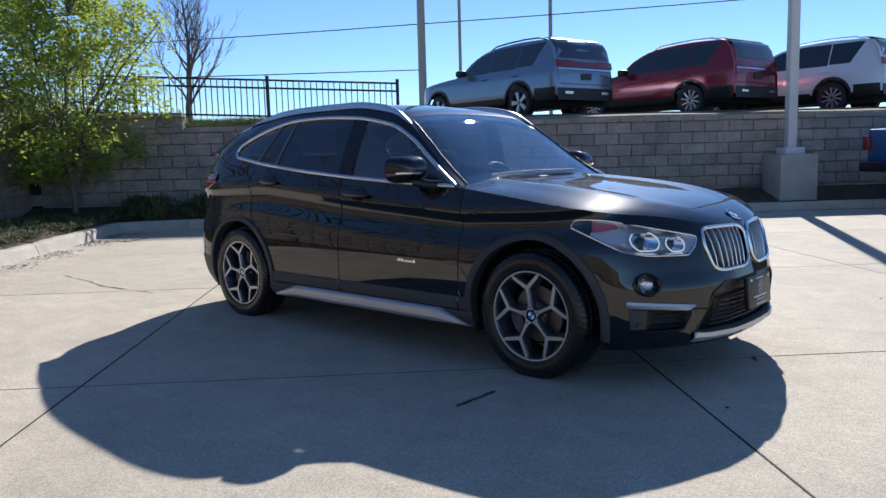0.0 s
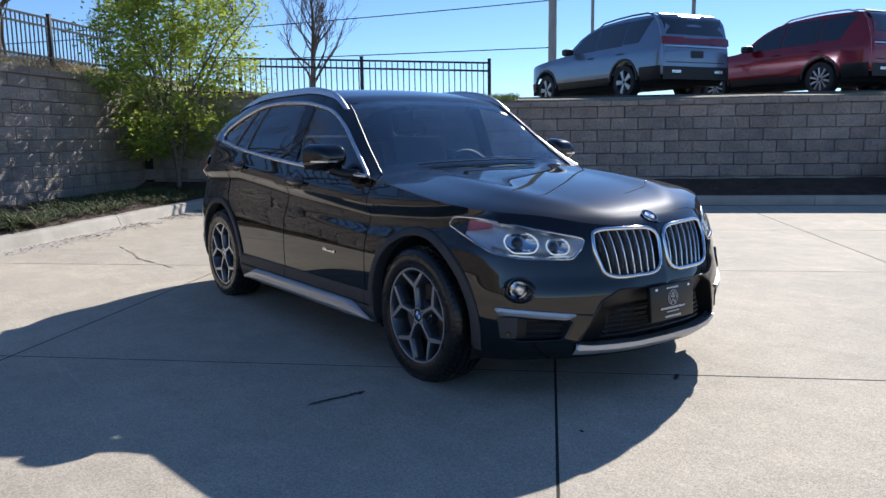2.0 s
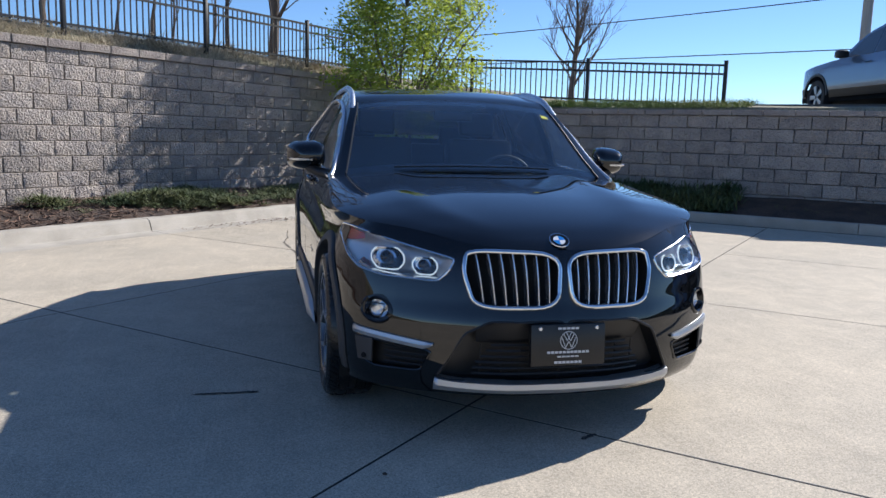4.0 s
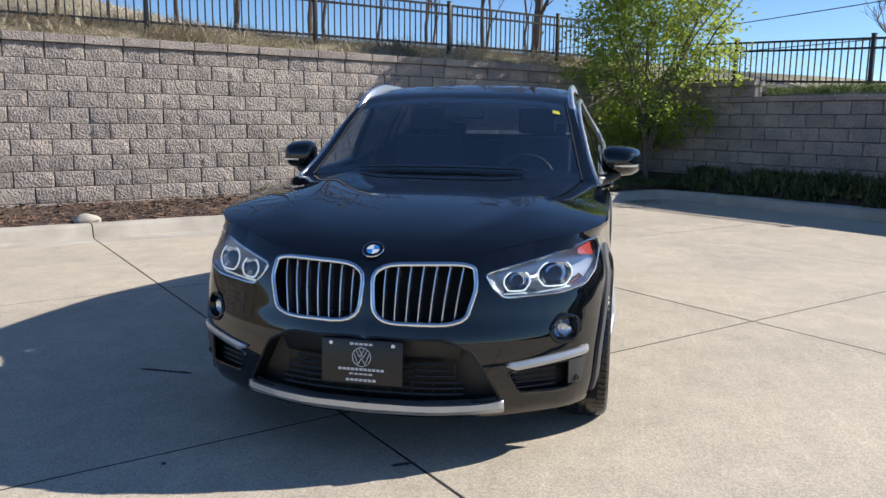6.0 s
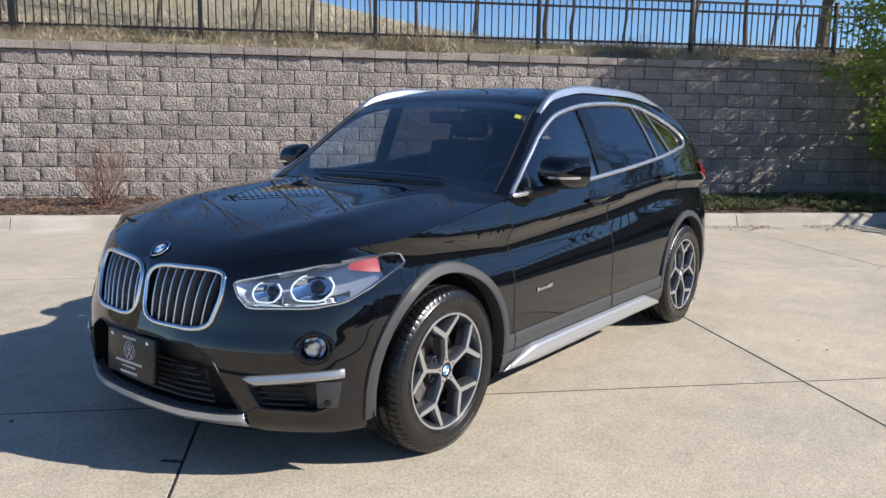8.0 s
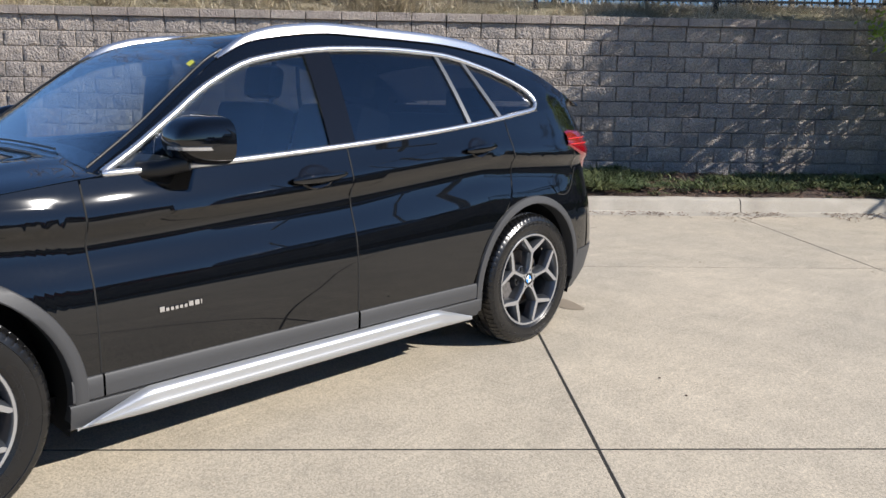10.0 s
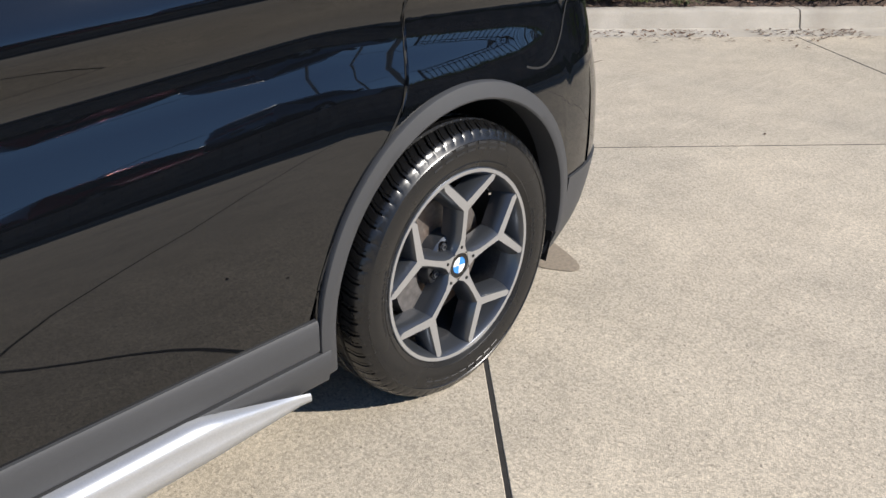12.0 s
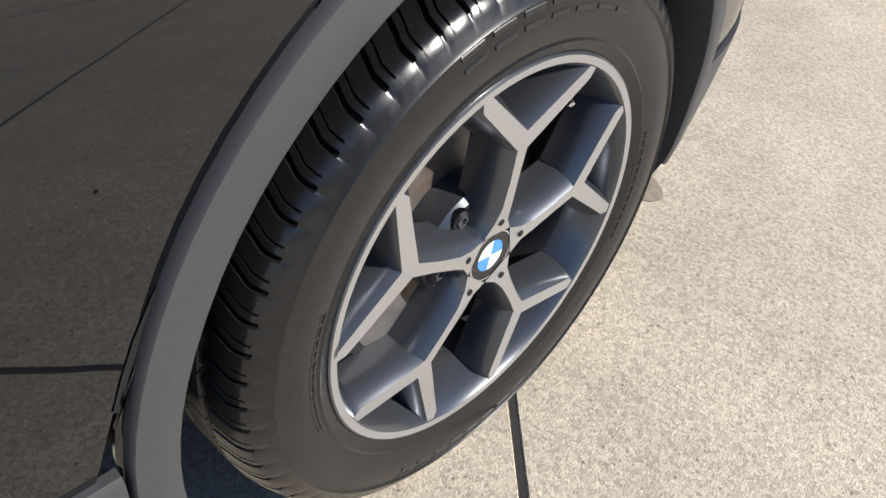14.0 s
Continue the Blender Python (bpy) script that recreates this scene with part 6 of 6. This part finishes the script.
def leafy_tree(u, v, z):
    """A broad crown: limbs fan out of a short clump of stems, each leaf clump hangs on a twig of its own."""
    r = random.Random(5)
    root = thing("young_tree", "multi-stemmed young tree with yellow-green spring leaves in the bed", "tree", m=LOT @ pose(u, v, z))
    bm = bmesh.new()
    add_tube(bm, [(0, 0, -0.15), (0.015, 0, 0.25), (0.0, 0.02, 0.62)], [0.062, 0.050, 0.046], 10)
    joints = []
    for k in range(15):
        a = k * 2.4 + r.uniform(-0.3, 0.3)
        reach, rise = r.uniform(0.5, 2.0), r.uniform(2.0, 5.1)
        if reach > 1.5:
            rise = min(rise, 3.4)
        base = Vector((0.02 * math.cos(a), 0.02 * math.sin(a), 0.40 + 0.022 * k))
        pts = []
        for i in range(9):
            t = i / 8
            out = reach * t ** 1.15
            pts.append(base + Vector((math.cos(a + 0.4 * t) * out + r.gauss(0, 0.03) * (i > 0), math.sin(a + 0.4 * t) * out + r.gauss(0, 0.03) * (i > 0), (rise - base.z) * t ** 0.85)))
        add_tube(bm, pts, [0.026 * (1 - 0.8 * i / 8) + 0.003 for i in range(9)], 6, cap=False)
        joints += pts[2:]
    verts, faces = [], []
    clumps = []
    while len(clumps) < 600:
        a, h = r.uniform(0, math.tau), r.uniform(0.75, 5.5)
        wide = 1.80 * math.sin(math.pi * min(1.0, (h - 0.25) / 5.6) ** 0.80) ** 0.75
        rad = wide * (r.random() ** 0.42) * (0.86 + 0.30 * noise.noise((math.cos(a) * 1.6, math.sin(a) * 1.6, h * 1.3)))
        p = Vector((math.cos(a) * rad, math.sin(a) * rad, h))
        if h < 1.9 and r.random() < 0.55 or noise.noise(p * 1.15 + Vector((3, 1, 7))) < -0.30:
            continue
        clumps.append(p)
    for p in clumps:
        q = min(joints, key=lambda j: (j - p).length + 0.6 * max(0.0, j.z - p.z))
        mid = q.lerp(p, 0.55) + Vector((r.gauss(0, 0.04), r.gauss(0, 0.04), 0.06))
        add_tube(bm, [q, mid, p], [0.008, 0.005, 0.003], 3, cap=False)
        way = (p - q).normalized()
        spread = r.uniform(0.10, 0.19)
        for _ in range(r.randint(32, 56)):
            at = p + Vector((r.gauss(0, spread), r.gauss(0, spread), r.gauss(0, spread * 0.75))) - way * r.uniform(0, 0.12)
            leaf_faces(verts, faces, at, way + Vector((r.gauss(0, 0.8), r.gauss(0, 0.8), 0)), r.uniform(0.055, 0.105), r, 0.15)
    part("trunk", bm, BARK, root, "thin grey-brown stems and twigs")
    me = bpy.data.meshes.new("crown")
    me.from_pydata(verts, [], faces)
    tagged(mesh_part("crown", me, LEAF, root, "loose yellow-green leaves with gaps", sharp=None), kind="stuff")
    return root


leafy_tree(-7.05, 10.0, 0.2)


def bare_tree(u, v, z, height, seed, radius, label="leafless tree with fine twigs on the bank", sides=16, depth=2):
    """A leafless tree: a leader that tapers to the top, with rising side limbs that fork into twigs."""
    r = random.Random(seed)
    root = thing("bare_tree", label, "tree", "leafless trees on the banks", m=LOT @ pose(u, v, z))
    trunk, rad, p = [], [], Vector((0, 0, -0.3))
    for i in range(12):
        t = i / 11
        trunk.append(p.copy())
        rad.append(max(0.006, radius * (1.12 - 1.05 * t)))
        p = p + Vector((r.gauss(0, 0.03), r.gauss(0, 0.03), height / 11))
    part("trunk", tube(trunk, rad, 8), BARE_BARK, root)
    for k in range(sides):
        t = 0.26 + 0.70 * (k + r.random()) / sides
        i = int(t * 11)
        at, a, tips = trunk[i].lerp(trunk[min(i + 1, 11)], t * 11 - i), k * 2.4 + r.uniform(-0.4, 0.4), []
        bm = bmesh.new()
        grow(r, at, (math.cos(a) * 0.75, math.sin(a) * 0.75, 0.9), height * (0.30 - 0.17 * t) * r.uniform(0.75, 1.2), max(0.008, rad[i] * 0.42), depth, bm, tips, 0.55, 0.35, (3, 4), 0.62, 4, 5, 0.0045)
        part("limb", bm, BARE_BARK, root)
    return root


bare_tree(-7.6, 20.5, 1.7, 5.2, 3, 0.12, "leafless street tree beyond the corner of the fence", 26, 3)
bare_tree(-11.2, 10.6, 2.5, 5.6, 8, 0.13, "dark bare tree behind the fence", 20, 3)
for k, (u, v) in enumerate(((-11.2, 7.9), (-12.0, 5.6), (-11.0, 3.4), (-12.6, 1.6), (-11.4, -0.6), (-13.0, 8.8), (-10.9, 6.3), (-13.4, 11.0), (-10.4, 4.6), (-10.6, 2.3), (-10.3, 0.4), (-11.8, -2.4), (-10.5, -3.6), (-12.2, -5.2), (-10.4, 8.6), (-9.9, 9.4))):
    bare_tree(u, v, terrain(u, v), 3.2 + (k * 37 % 10) / 8, 20 + k, 0.030 + 0.010 * (k % 3), sides=12)

def twig_shrub(u, v, z):
    """A low fan of bare reddish twigs."""
    r = random.Random(41)
    root = thing("bare_shrub", "low leafless shrub of fine reddish twigs in the mulch", "shrub", m=LOT @ pose(u, v, z))
    for k in range(46):
        a, lean, tips = r.uniform(0, math.tau), r.uniform(0.1, 0.95), []
        bm = bmesh.new()
        grow(r, (r.gauss(0, 0.05), r.gauss(0, 0.05), -0.03), (math.cos(a) * lean, math.sin(a) * lean, 1), r.uniform(0.32, 0.55), 0.006, 2, bm, tips, 0.45, 0.2, (2, 3), 0.62, 3, 4, 0.0018)
        part("twig", bm, RED_TWIG, root)
    return root


RED_TWIG = material("red_twig_bark", (0.22, 0.105, 0.085), 0.8, second=(0.14, 0.08, 0.065), grain=0.3, fine=40, coarse=6)
twig_shrub(-7.2, -2.35, 0.14)

# ground cover, grass and mulch, each one mass
def tufts(name, label, mat, places, blades, size, width, lean, seed, category="plants", flat=0.0):
    """Clumps of narrow blades in one mesh."""
    r = random.Random(seed)
    verts, faces = [], []
    for x, y, z, s in places:
        for _ in range(blades):
            a = r.uniform(0, math.tau)
            h = size * s * r.uniform(0.5, 1.2)
            l = lean * r.uniform(0.3, 1.3)
            d = Vector((math.cos(a) * l, math.sin(a) * l, max(0.08, 1 - flat * r.random()))).normalized()
            side = Vector((-math.sin(a), math.cos(a), 0)) * width * s * r.uniform(0.6, 1.3)
            p = Vector((x + r.gauss(0, 0.05) * s, y + r.gauss(0, 0.05) * s, z))
            m = p + d * h * 0.55
            e = p + d * h + Vector((math.cos(a), math.sin(a), -0.5)) * h * 0.25 * l
            b = len(verts)
            verts += [p - side, p + side, m + side * 0.8, m - side * 0.8, e]
            faces += [(b, b + 1, b + 2, b + 3), (b + 3, b + 2, b + 4)]
    me = bpy.data.meshes.new(name)
    me.from_pydata(verts, [], faces)
    ob = mesh_part(name, me, mat, None, label, LOT, sharp=None)
    return tagged(ob, category=category, kind="stuff")


r = random.Random(77)
spots = []
while len(spots) < 1500:                      # low mat in the west bed
    u, v = r.uniform(W_FACE + 0.35, W_KERB - 0.22), r.uniform(2.6, 9.9)
    keep = 0.30 + 1.3 * noise.noise((u * 1.5, v * 1.1, 3)) + 0.35 * (3.4 < v < 5.2)
    if r.random() < keep and (v > 3.4 or u < -6.6):
        spots.append((u, v, bed_w_height(u, v) + r.uniform(0, 0.05) + 0.10 * max(0, keep - 0.5), r.uniform(0.5, 1.4)))
tufts("ground_cover", "low green juniper mat spilling to the kerb", JUNIPER, spots, 30, 0.10, 0.006, 2.1, 1, flat=0.5)
spots = []
while len(spots) < 1100:                      # shaded mat below the north wall
    u, v = r.uniform(-6.2, -0.6), r.uniform(N_KERB + 0.2, N_FACE - 0.1)
    if r.random() < 0.42 + 0.9 * noise.noise((u * 1.4, v * 1.4, 8)):
        spots.append((u, v, bed_n_height(u, v) + r.uniform(0, 0.13), r.uniform(0.5, 1.7)))
tufts("ground_cover", "dark green low shrubs in the wall's shade", JUNIPER, spots, 22, 0.13, 0.008, 0.9, 2)
spots = [(r.uniform(-0.6, 14), r.uniform(N_KERB + 0.5, N_FACE - 0.05), 0.2, r.uniform(0.5, 1.0)) for _ in range(260)]
tufts("weeds", "sparse dark weeds along the shaded wall", JUNIPER, spots, 12, 0.10, 0.006, 0.9, 3)
spots = []
for _ in range(8200):                          # dry grass on the west bank
    u, v = W_FACE - 0.24 - abs(r.gauss(0, 0.6)), r.uniform(-9, 10.8)
    lush = 0.75 + 0.7 * noise.noise((u * 0.8, v * 0.8, 2))
    spots.append((u, v, terrain(u, v), r.uniform(0.35, 1.2) * lush * (2.3 if u < -8.8 and r.random() < 0.12 else 1)))
tufts("dry_grass", "straw-coloured dry grass along the wall top", STRAW, spots, 13, 0.19, 0.0026, 1.9, 4, "grass")
spots = []
for _ in range(3500):
    u, v = r.uniform(-16, -8.6), r.uniform(-8, 12)
    spots.append((u, v, terrain(u, v), r.uniform(0.5, 1.3)))
tufts("bank_grass", "tufted straw-coloured grass on the green hill", STRAW, spots, 7, 0.16, 0.005, 0.9, 5, "grass")
spots = []
for _ in range(2600):
    u, v = r.uniform(-8.9, -0.7), N_FACE + 0.25 + abs(r.gauss(0, 0.7))
    spots.append((u, v, terrain(u, v), r.uniform(0.5, 1.2)))
tufts("green_grass", "fresh green grass above the corner wall", GRASS, spots, 9, 0.15, 0.0035, 0.7, 6, "grass")

verts, faces = [], []
for _ in range(5200):                          # bark chips
    u, v = r.uniform(W_FACE + 0.02, W_KERB - 0.2), r.uniform(-7, 9.4)
    p = Vector((u, v, bed_w_height(u, v) + r.uniform(0.0, 0.02)))
    a, l, w = r.uniform(0, math.tau), r.uniform(0.025, 0.075), r.uniform(0.006, 0.016)
    d = Vector((math.cos(a), math.sin(a), r.uniform(-0.4, 0.4))).normalized() * l
    s = Vector((-math.sin(a), math.cos(a), r.uniform(-0.5, 0.5))) * w
    n = Vector((0, 0, 0.008))
    b = len(verts)
    verts += [p - d - s, p + d - s * 0.6, p + d + s, p - d + s * 0.7, p - d * 0.8 + n, p + d * 0.8 + n]
    faces += [(b, b + 1, b + 5, b + 4), (b + 4, b + 5, b + 2, b + 3), (b + 1, b + 2, b + 5), (b, b + 4, b + 3)]
me = bpy.data.meshes.new("bark_chips")
me.from_pydata(verts, [], faces)
tagged(mesh_part("bark_chips", me, CHIP, None, "loose brown bark chips in the bed", LOT, sharp=None), category="mulch", kind="stuff")

verts, faces = [], []
for _ in range(900):                           # leaf litter swept against the kerb foot
    v = 3.2 + 5.6 * r.random() ** 0.6
    if noise.noise((v * 1.7, 4.0, 2.0)) < -0.15:
        continue
    u = W_KERB + 0.03 + abs(r.gauss(0, 0.10 + 0.02 * v))
    p = Vector((u, v, 0.006))
    a, l, w = r.uniform(0, math.tau), r.uniform(0.010, 0.034), r.uniform(0.005, 0.013)
    d, q = Vector((math.cos(a), math.sin(a), r.uniform(-0.1, 0.1))) * l, Vector((-math.sin(a), math.cos(a), r.uniform(-0.1, 0.1))) * w
    n = Vector((0, 0, r.uniform(0.004, 0.012)))
    b = len(verts)
    verts += [p - d, p - q + n * 0.4, p + d + n, p + q + n * 0.7]
    faces += [(b, b + 1, b + 3), (b + 1, b + 2, b + 3)]
me = bpy.data.meshes.new("leaf_litter")
me.from_pydata(verts, [], faces)
tagged(mesh_part("leaf_litter", me, CHIP, None, "dry brown leaf litter along the kerb foot", LOT, sharp=None), category="litter", kind="stuff")

# a pale stone in the mulch, marks and debris on the concrete
bm = bmesh.new()
bmesh.ops.create_icosphere(bm, subdivisions=3, radius=1)
for q in bm.verts:
    q.co = Vector((q.co.x * 0.11, q.co.y * 0.14, q.co.z * 0.075)) * (1 + 0.18 * noise.noise(q.co * 1.7))
tagged(part("stone", bm, KERB, None, "pale rounded stone lying in the mulch", LOT @ pose(-6.33, 0.0, 0.16), sharp=60), category="stone")
STAIN = material("tyre_skid_mark", (0.06, 0.055, 0.05), 0.9, grain=0.4, fine=120, coarse=20)
CRACK = material("hairline_crack", (0.20, 0.17, 0.14), 0.95, grain=0.4, fine=90)
BROWN_PATCH = material("damp_patch", (0.29, 0.24, 0.18), 0.75, grain=0.2, fine=80)


def streak(pts, w, mat, name, label, z=0.0035, jag=0.006, seed=1):
    r = random.Random(seed)
    P = [Vector((*p, z)) for p in pts]
    line = [P[0].lerp(P[1], t / 24) if len(P) == 2 else P[min(int(t / 24 * (len(P) - 1)), len(P) - 2)].lerp(P[min(int(t / 24 * (len(P) - 1)), len(P) - 2) + 1], t / 24 * (len(P) - 1) % 1 if t < 24 else 1) for t in range(25)]
    d = (P[-1] - P[0]).normalized()
    s = Vector((-d.y, d.x, 0))
    bm = bmesh.new()
    rows = [[q + s * (w * r.uniform(0.5, 1.2) * min(1, (i + 0.4) / 3, (25 - i) / 3) + jag * r.uniform(-1, 1)) for i, q in enumerate(line)],
            [q - s * (w * r.uniform(0.5, 1.2) * min(1, (i + 0.4) / 3, (25 - i) / 3) + jag * r.uniform(-1, 1)) for i, q in enumerate(line)]]
    add_grid(bm, rows)
    outward(bm, (0, 0, -5))
    return tagged(part(name, bm, mat, None, label, LOT), category="mark")


streak([(-1.085, -0.61), (-0.87, -0.405)], 0.012, STAIN, "skid_mark", "short dark scuff on the concrete", jag=0.003)
streak([(0.61, -0.085), (0.64, 0.005)], 0.012, STAIN, "skid_mark", "small dark scuff on the concrete", jag=0.004, seed=3)
# a flat rounded patch, browner and darker than the slab
bm = bmesh.new()
ring = [bm.verts.new((0.13 * math.cos(a) * (1 + 0.16 * math.sin(3 * a)), 0.085 * math.sin(a) * (1 + 0.2 * math.cos(2 * a)), 0.0)) for a in np.linspace(0, math.tau, 40, endpoint=False)]
bm.faces.new(ring)
tagged(part("damp_patch", bm, BROWN_PATCH, None, "small darker brown patch on the concrete behind a tyre", LOT @ pose(-1.93, 3.30, 0.0030, 0, 0, 20)), category="mark")
streak([(-4.87, 4.2), (-4.4, 3.7), (-4.16, 3.37), (-3.5, 2.85)], 0.005, CRACK, "crack", "hairline crack wandering across a slab", jag=0.012, seed=5)
for u, v, s in ((0.13, -0.80, 0.009), (-0.47, 3.53, 0.006), (-0.68, 3.48, 0.006), (-3.2, 4.6, 0.007), (2.3, 1.4, 0.007), (-1.9, -1.8, 0.006), (-2.9, 5.8, 0.007)):
    bm = bmesh.new()
    bmesh.ops.create_icosphere(bm, subdivisions=2, radius=s)
    for q in bm.verts:
        q.co *= 1 + 0.5 * noise.noise(q.co * 90)
        q.co.z *= 0.4
    tagged(part("debris", bm, SOIL, None, "small dark crumb of debris on the concrete", LOT @ pose(u, v, 0.004)), category="debris")

# ---- pieces of the setting: slabs and wall blocks ----
def slab_mesh(w, d, seed):
    bm = bmesh.new()
    g, h = 0.0060, 0.0060
    top = [(g, h), (w - g, h), (w - g, d - h), (g, d - h)]
    e = 0.002
    inner = [bm.verts.new((x + (e if x < w / 2 else -e), y + (e if y < d / 2 else -e), 0.0)) for x, y in top]
    rim = [bm.verts.new((x, y, -0.0015)) for x, y in top]
    low = [bm.verts.new((x, y, -0.05)) for x, y in top]
    bm.faces.new(inner)
    for a, b in ((inner, rim), (rim, low)):
        for i in range(4):
            j = (i + 1) % 4
            bm.faces.new((a[j], a[i], b[i], b[j]))
    me = bpy.data.meshes.new("slab")
    bmesh.ops.recalc_face_normals(bm, faces=bm.faces)
    bm.to_mesh(me)
    bm.free()
    me.materials.append(CONCRETE)
    return me


V_LINE = {j: j * SLAB for j in range(-8, 4)}
V_LINE[1], V_LINE[2] = 3.032, 5.92                                     # one row cast a little narrower
V_LINE[3] = N_KERB - 0.29
U_LINE = {i: i * SLAB for i in range(-2, 8)}
U_LINE[-1], U_LINE[0] = -3.03, 0.03
U_LINE[-2] = W_KERB + 0.29
slab_shapes = {}
for i in range(-2, 7):
    for j in range(-8, 3):
        w, d = round(U_LINE[i + 1] - U_LINE[i], 3), round(V_LINE[j + 1] - V_LINE[j], 3)
        if (w, d) not in slab_shapes:
            slab_shapes[w, d] = slab_mesh(w, d, 0)
        o = new("slab", slab_shapes[w, d])
        o.parent = pavement
        o.matrix_basis = pose(U_LINE[i], V_LINE[j], rng.uniform(-0.0006, 0.0006))


def block_mesh(w, h, depth, seed):
    """A split-face block: rough front towards -y, edges set back."""
    r = random.Random(seed)
    fx = [0.0, 0.022] + list(np.linspace(0.11, 0.89, 9)) + [0.978, 1.0]
    fz = [0.0, 0.045] + list(np.linspace(0.22, 0.78, 4)) + [0.955, 1.0]
    nx, nz = len(fx) - 1, len(fz) - 1
    bm = bmesh.new()
    rows = []
    for k in range(nz + 1):
        row = []
        for i in range(nx + 1):
            x, z = w * fx[i], h * fz[k]
            rim, near_rim = i in (0, nx) or k in (0, nz), i in (1, nx - 1) or k in (1, nz - 1)
            y = 0.012 if rim else r.uniform(-0.006, 0.003) if near_rim else -0.007 + r.uniform(-0.013, 0.011)
            x += 0.0050 if i == 0 else -0.0050 if i == nx else 0 if near_rim else r.uniform(-0.012, 0.012)
            z += 0.0035 if k == 0 else -0.0035 if k == nz else 0 if near_rim else r.uniform(-0.008, 0.008)
            row.append((x, y, z))
        rows.append(row)
    v = add_grid(bm, rows)
    loop = v[0] + [q[-1] for q in v[1:]] + v[-1][-2::-1] + [q[0] for q in v[-2:0:-1]]
    back = [bm.verts.new((q.co.x, depth, q.co.z)) for q in loop]
    for i in range(len(loop)):
        j = (i + 1) % len(loop)
        bm.faces.new((loop[j], loop[i], back[i], back[j]))
    bmesh.ops.recalc_face_normals(bm, faces=bm.faces)
    return bm


def block_wall(name, label, m, length, near, z0, courses, pitch, width, top_cap, seed, setback=0.0):
    """A dry-laid wall of split-face blocks in running bond with capstones; local x along it, face towards -y."""
    root = thing(name, label, "wall", kind="structure", m=m)
    part("core", boxed(0, length, 0.13, 0.36, z0 - 0.25, z0 + courses * pitch), WALL_CORE, root, "dark joints behind the blocks")
    variants = []
    for s in range(7):
        bm = block_mesh(width, pitch, 0.2, seed + s)
        me = bpy.data.meshes.new("block")
        bm.to_mesh(me)
        bm.free()
        me.materials.append(BLOCK)
        me.polygons.foreach_set("use_smooth", [True] * len(me.polygons))
        me.set_sharp_from_angle(angle=radians(28))
        variants.append(me)
    r = random.Random(seed)
    verts, faces = [], []
    for c in range(courses):
        x = -width * (0.5 if c % 2 else 0.0) + 0.13 * noise.noise((seed, c, 0))
        while x < length - width * 0.3:
            if x > -0.05:
                me = r.choice(variants)
                y = r.uniform(-0.004, 0.004) + (c - (courses - 1) / 2) * setback
                if near[0] < x < near[1]:
                    o = new("block", me)
                    o.parent = root
                    o.matrix_basis = pose(x, y, z0 + c * pitch)
                else:
                    base = len(verts)
                    verts += [(p.co.x + x, p.co.y + y, p.co.z + z0 + c * pitch) for p in me.vertices]
                    faces += [[base + q for q in f.vertices] for f in me.polygons]
            x += width
    me = bpy.data.meshes.new("far_blocks")
    me.from_pydata(verts, [], faces)
    tagged(mesh_part("far_blocks", me, BLOCK_JOINED, root, "rough split-face blocks", sharp=50), kind="stuff")
    x, top = 0.0, z0 + courses * pitch
    cap = boxed(0.005, width - 0.005, -0.052, 0.27, 0.0, top_cap, bevel=0.008)
    cap_me = bpy.data.meshes.new("capstone")
    cap.to_mesh(cap_me)
    cap.free()
    cap_me.materials.append(CAPSTONE)
    while x < length - 0.1:
        o = new("capstone", cap_me)
        o.parent = root
        o.matrix_basis = pose(x, r.uniform(-0.006, 0.006) + courses / 2 * setback, top + 0.001, 0, 0, r.uniform(-0.5, 0.5))
        x += width
    return root


BLOCK_W, BLOCK_H = 0.474, 0.205
block_wall("wall_west", "sunlit split-face concrete block retaining wall, brown-grey", LOT @ pose(W_FACE, -12.4, 0, 0, 0, 90), N_FACE + 12.4,
           (10.0, 21.5), W_TOP - 0.09 - 11 * BLOCK_H, 11, BLOCK_H, BLOCK_W, 0.11, 11, 0.016)
block_wall("wall_north", "shaded split-face concrete block retaining wall, grey-brown", LOT @ pose(W_FACE, N_FACE, 0, 0, 0, 0), 22.0,
           (2.0, 14.5), N_TOP - 0.09 - 8 * 0.215, 8, 0.215, 0.485, 0.09, 31)
block_wall("wall_corner", "raised end of the block wall in the corner", LOT @ pose(W_FACE, N_FACE, 0, 0, 0, 0), 2.9,
           (0.0, 2.9), N_TOP + 0.002, 1, 0.19, 0.485, 0.09, 51)
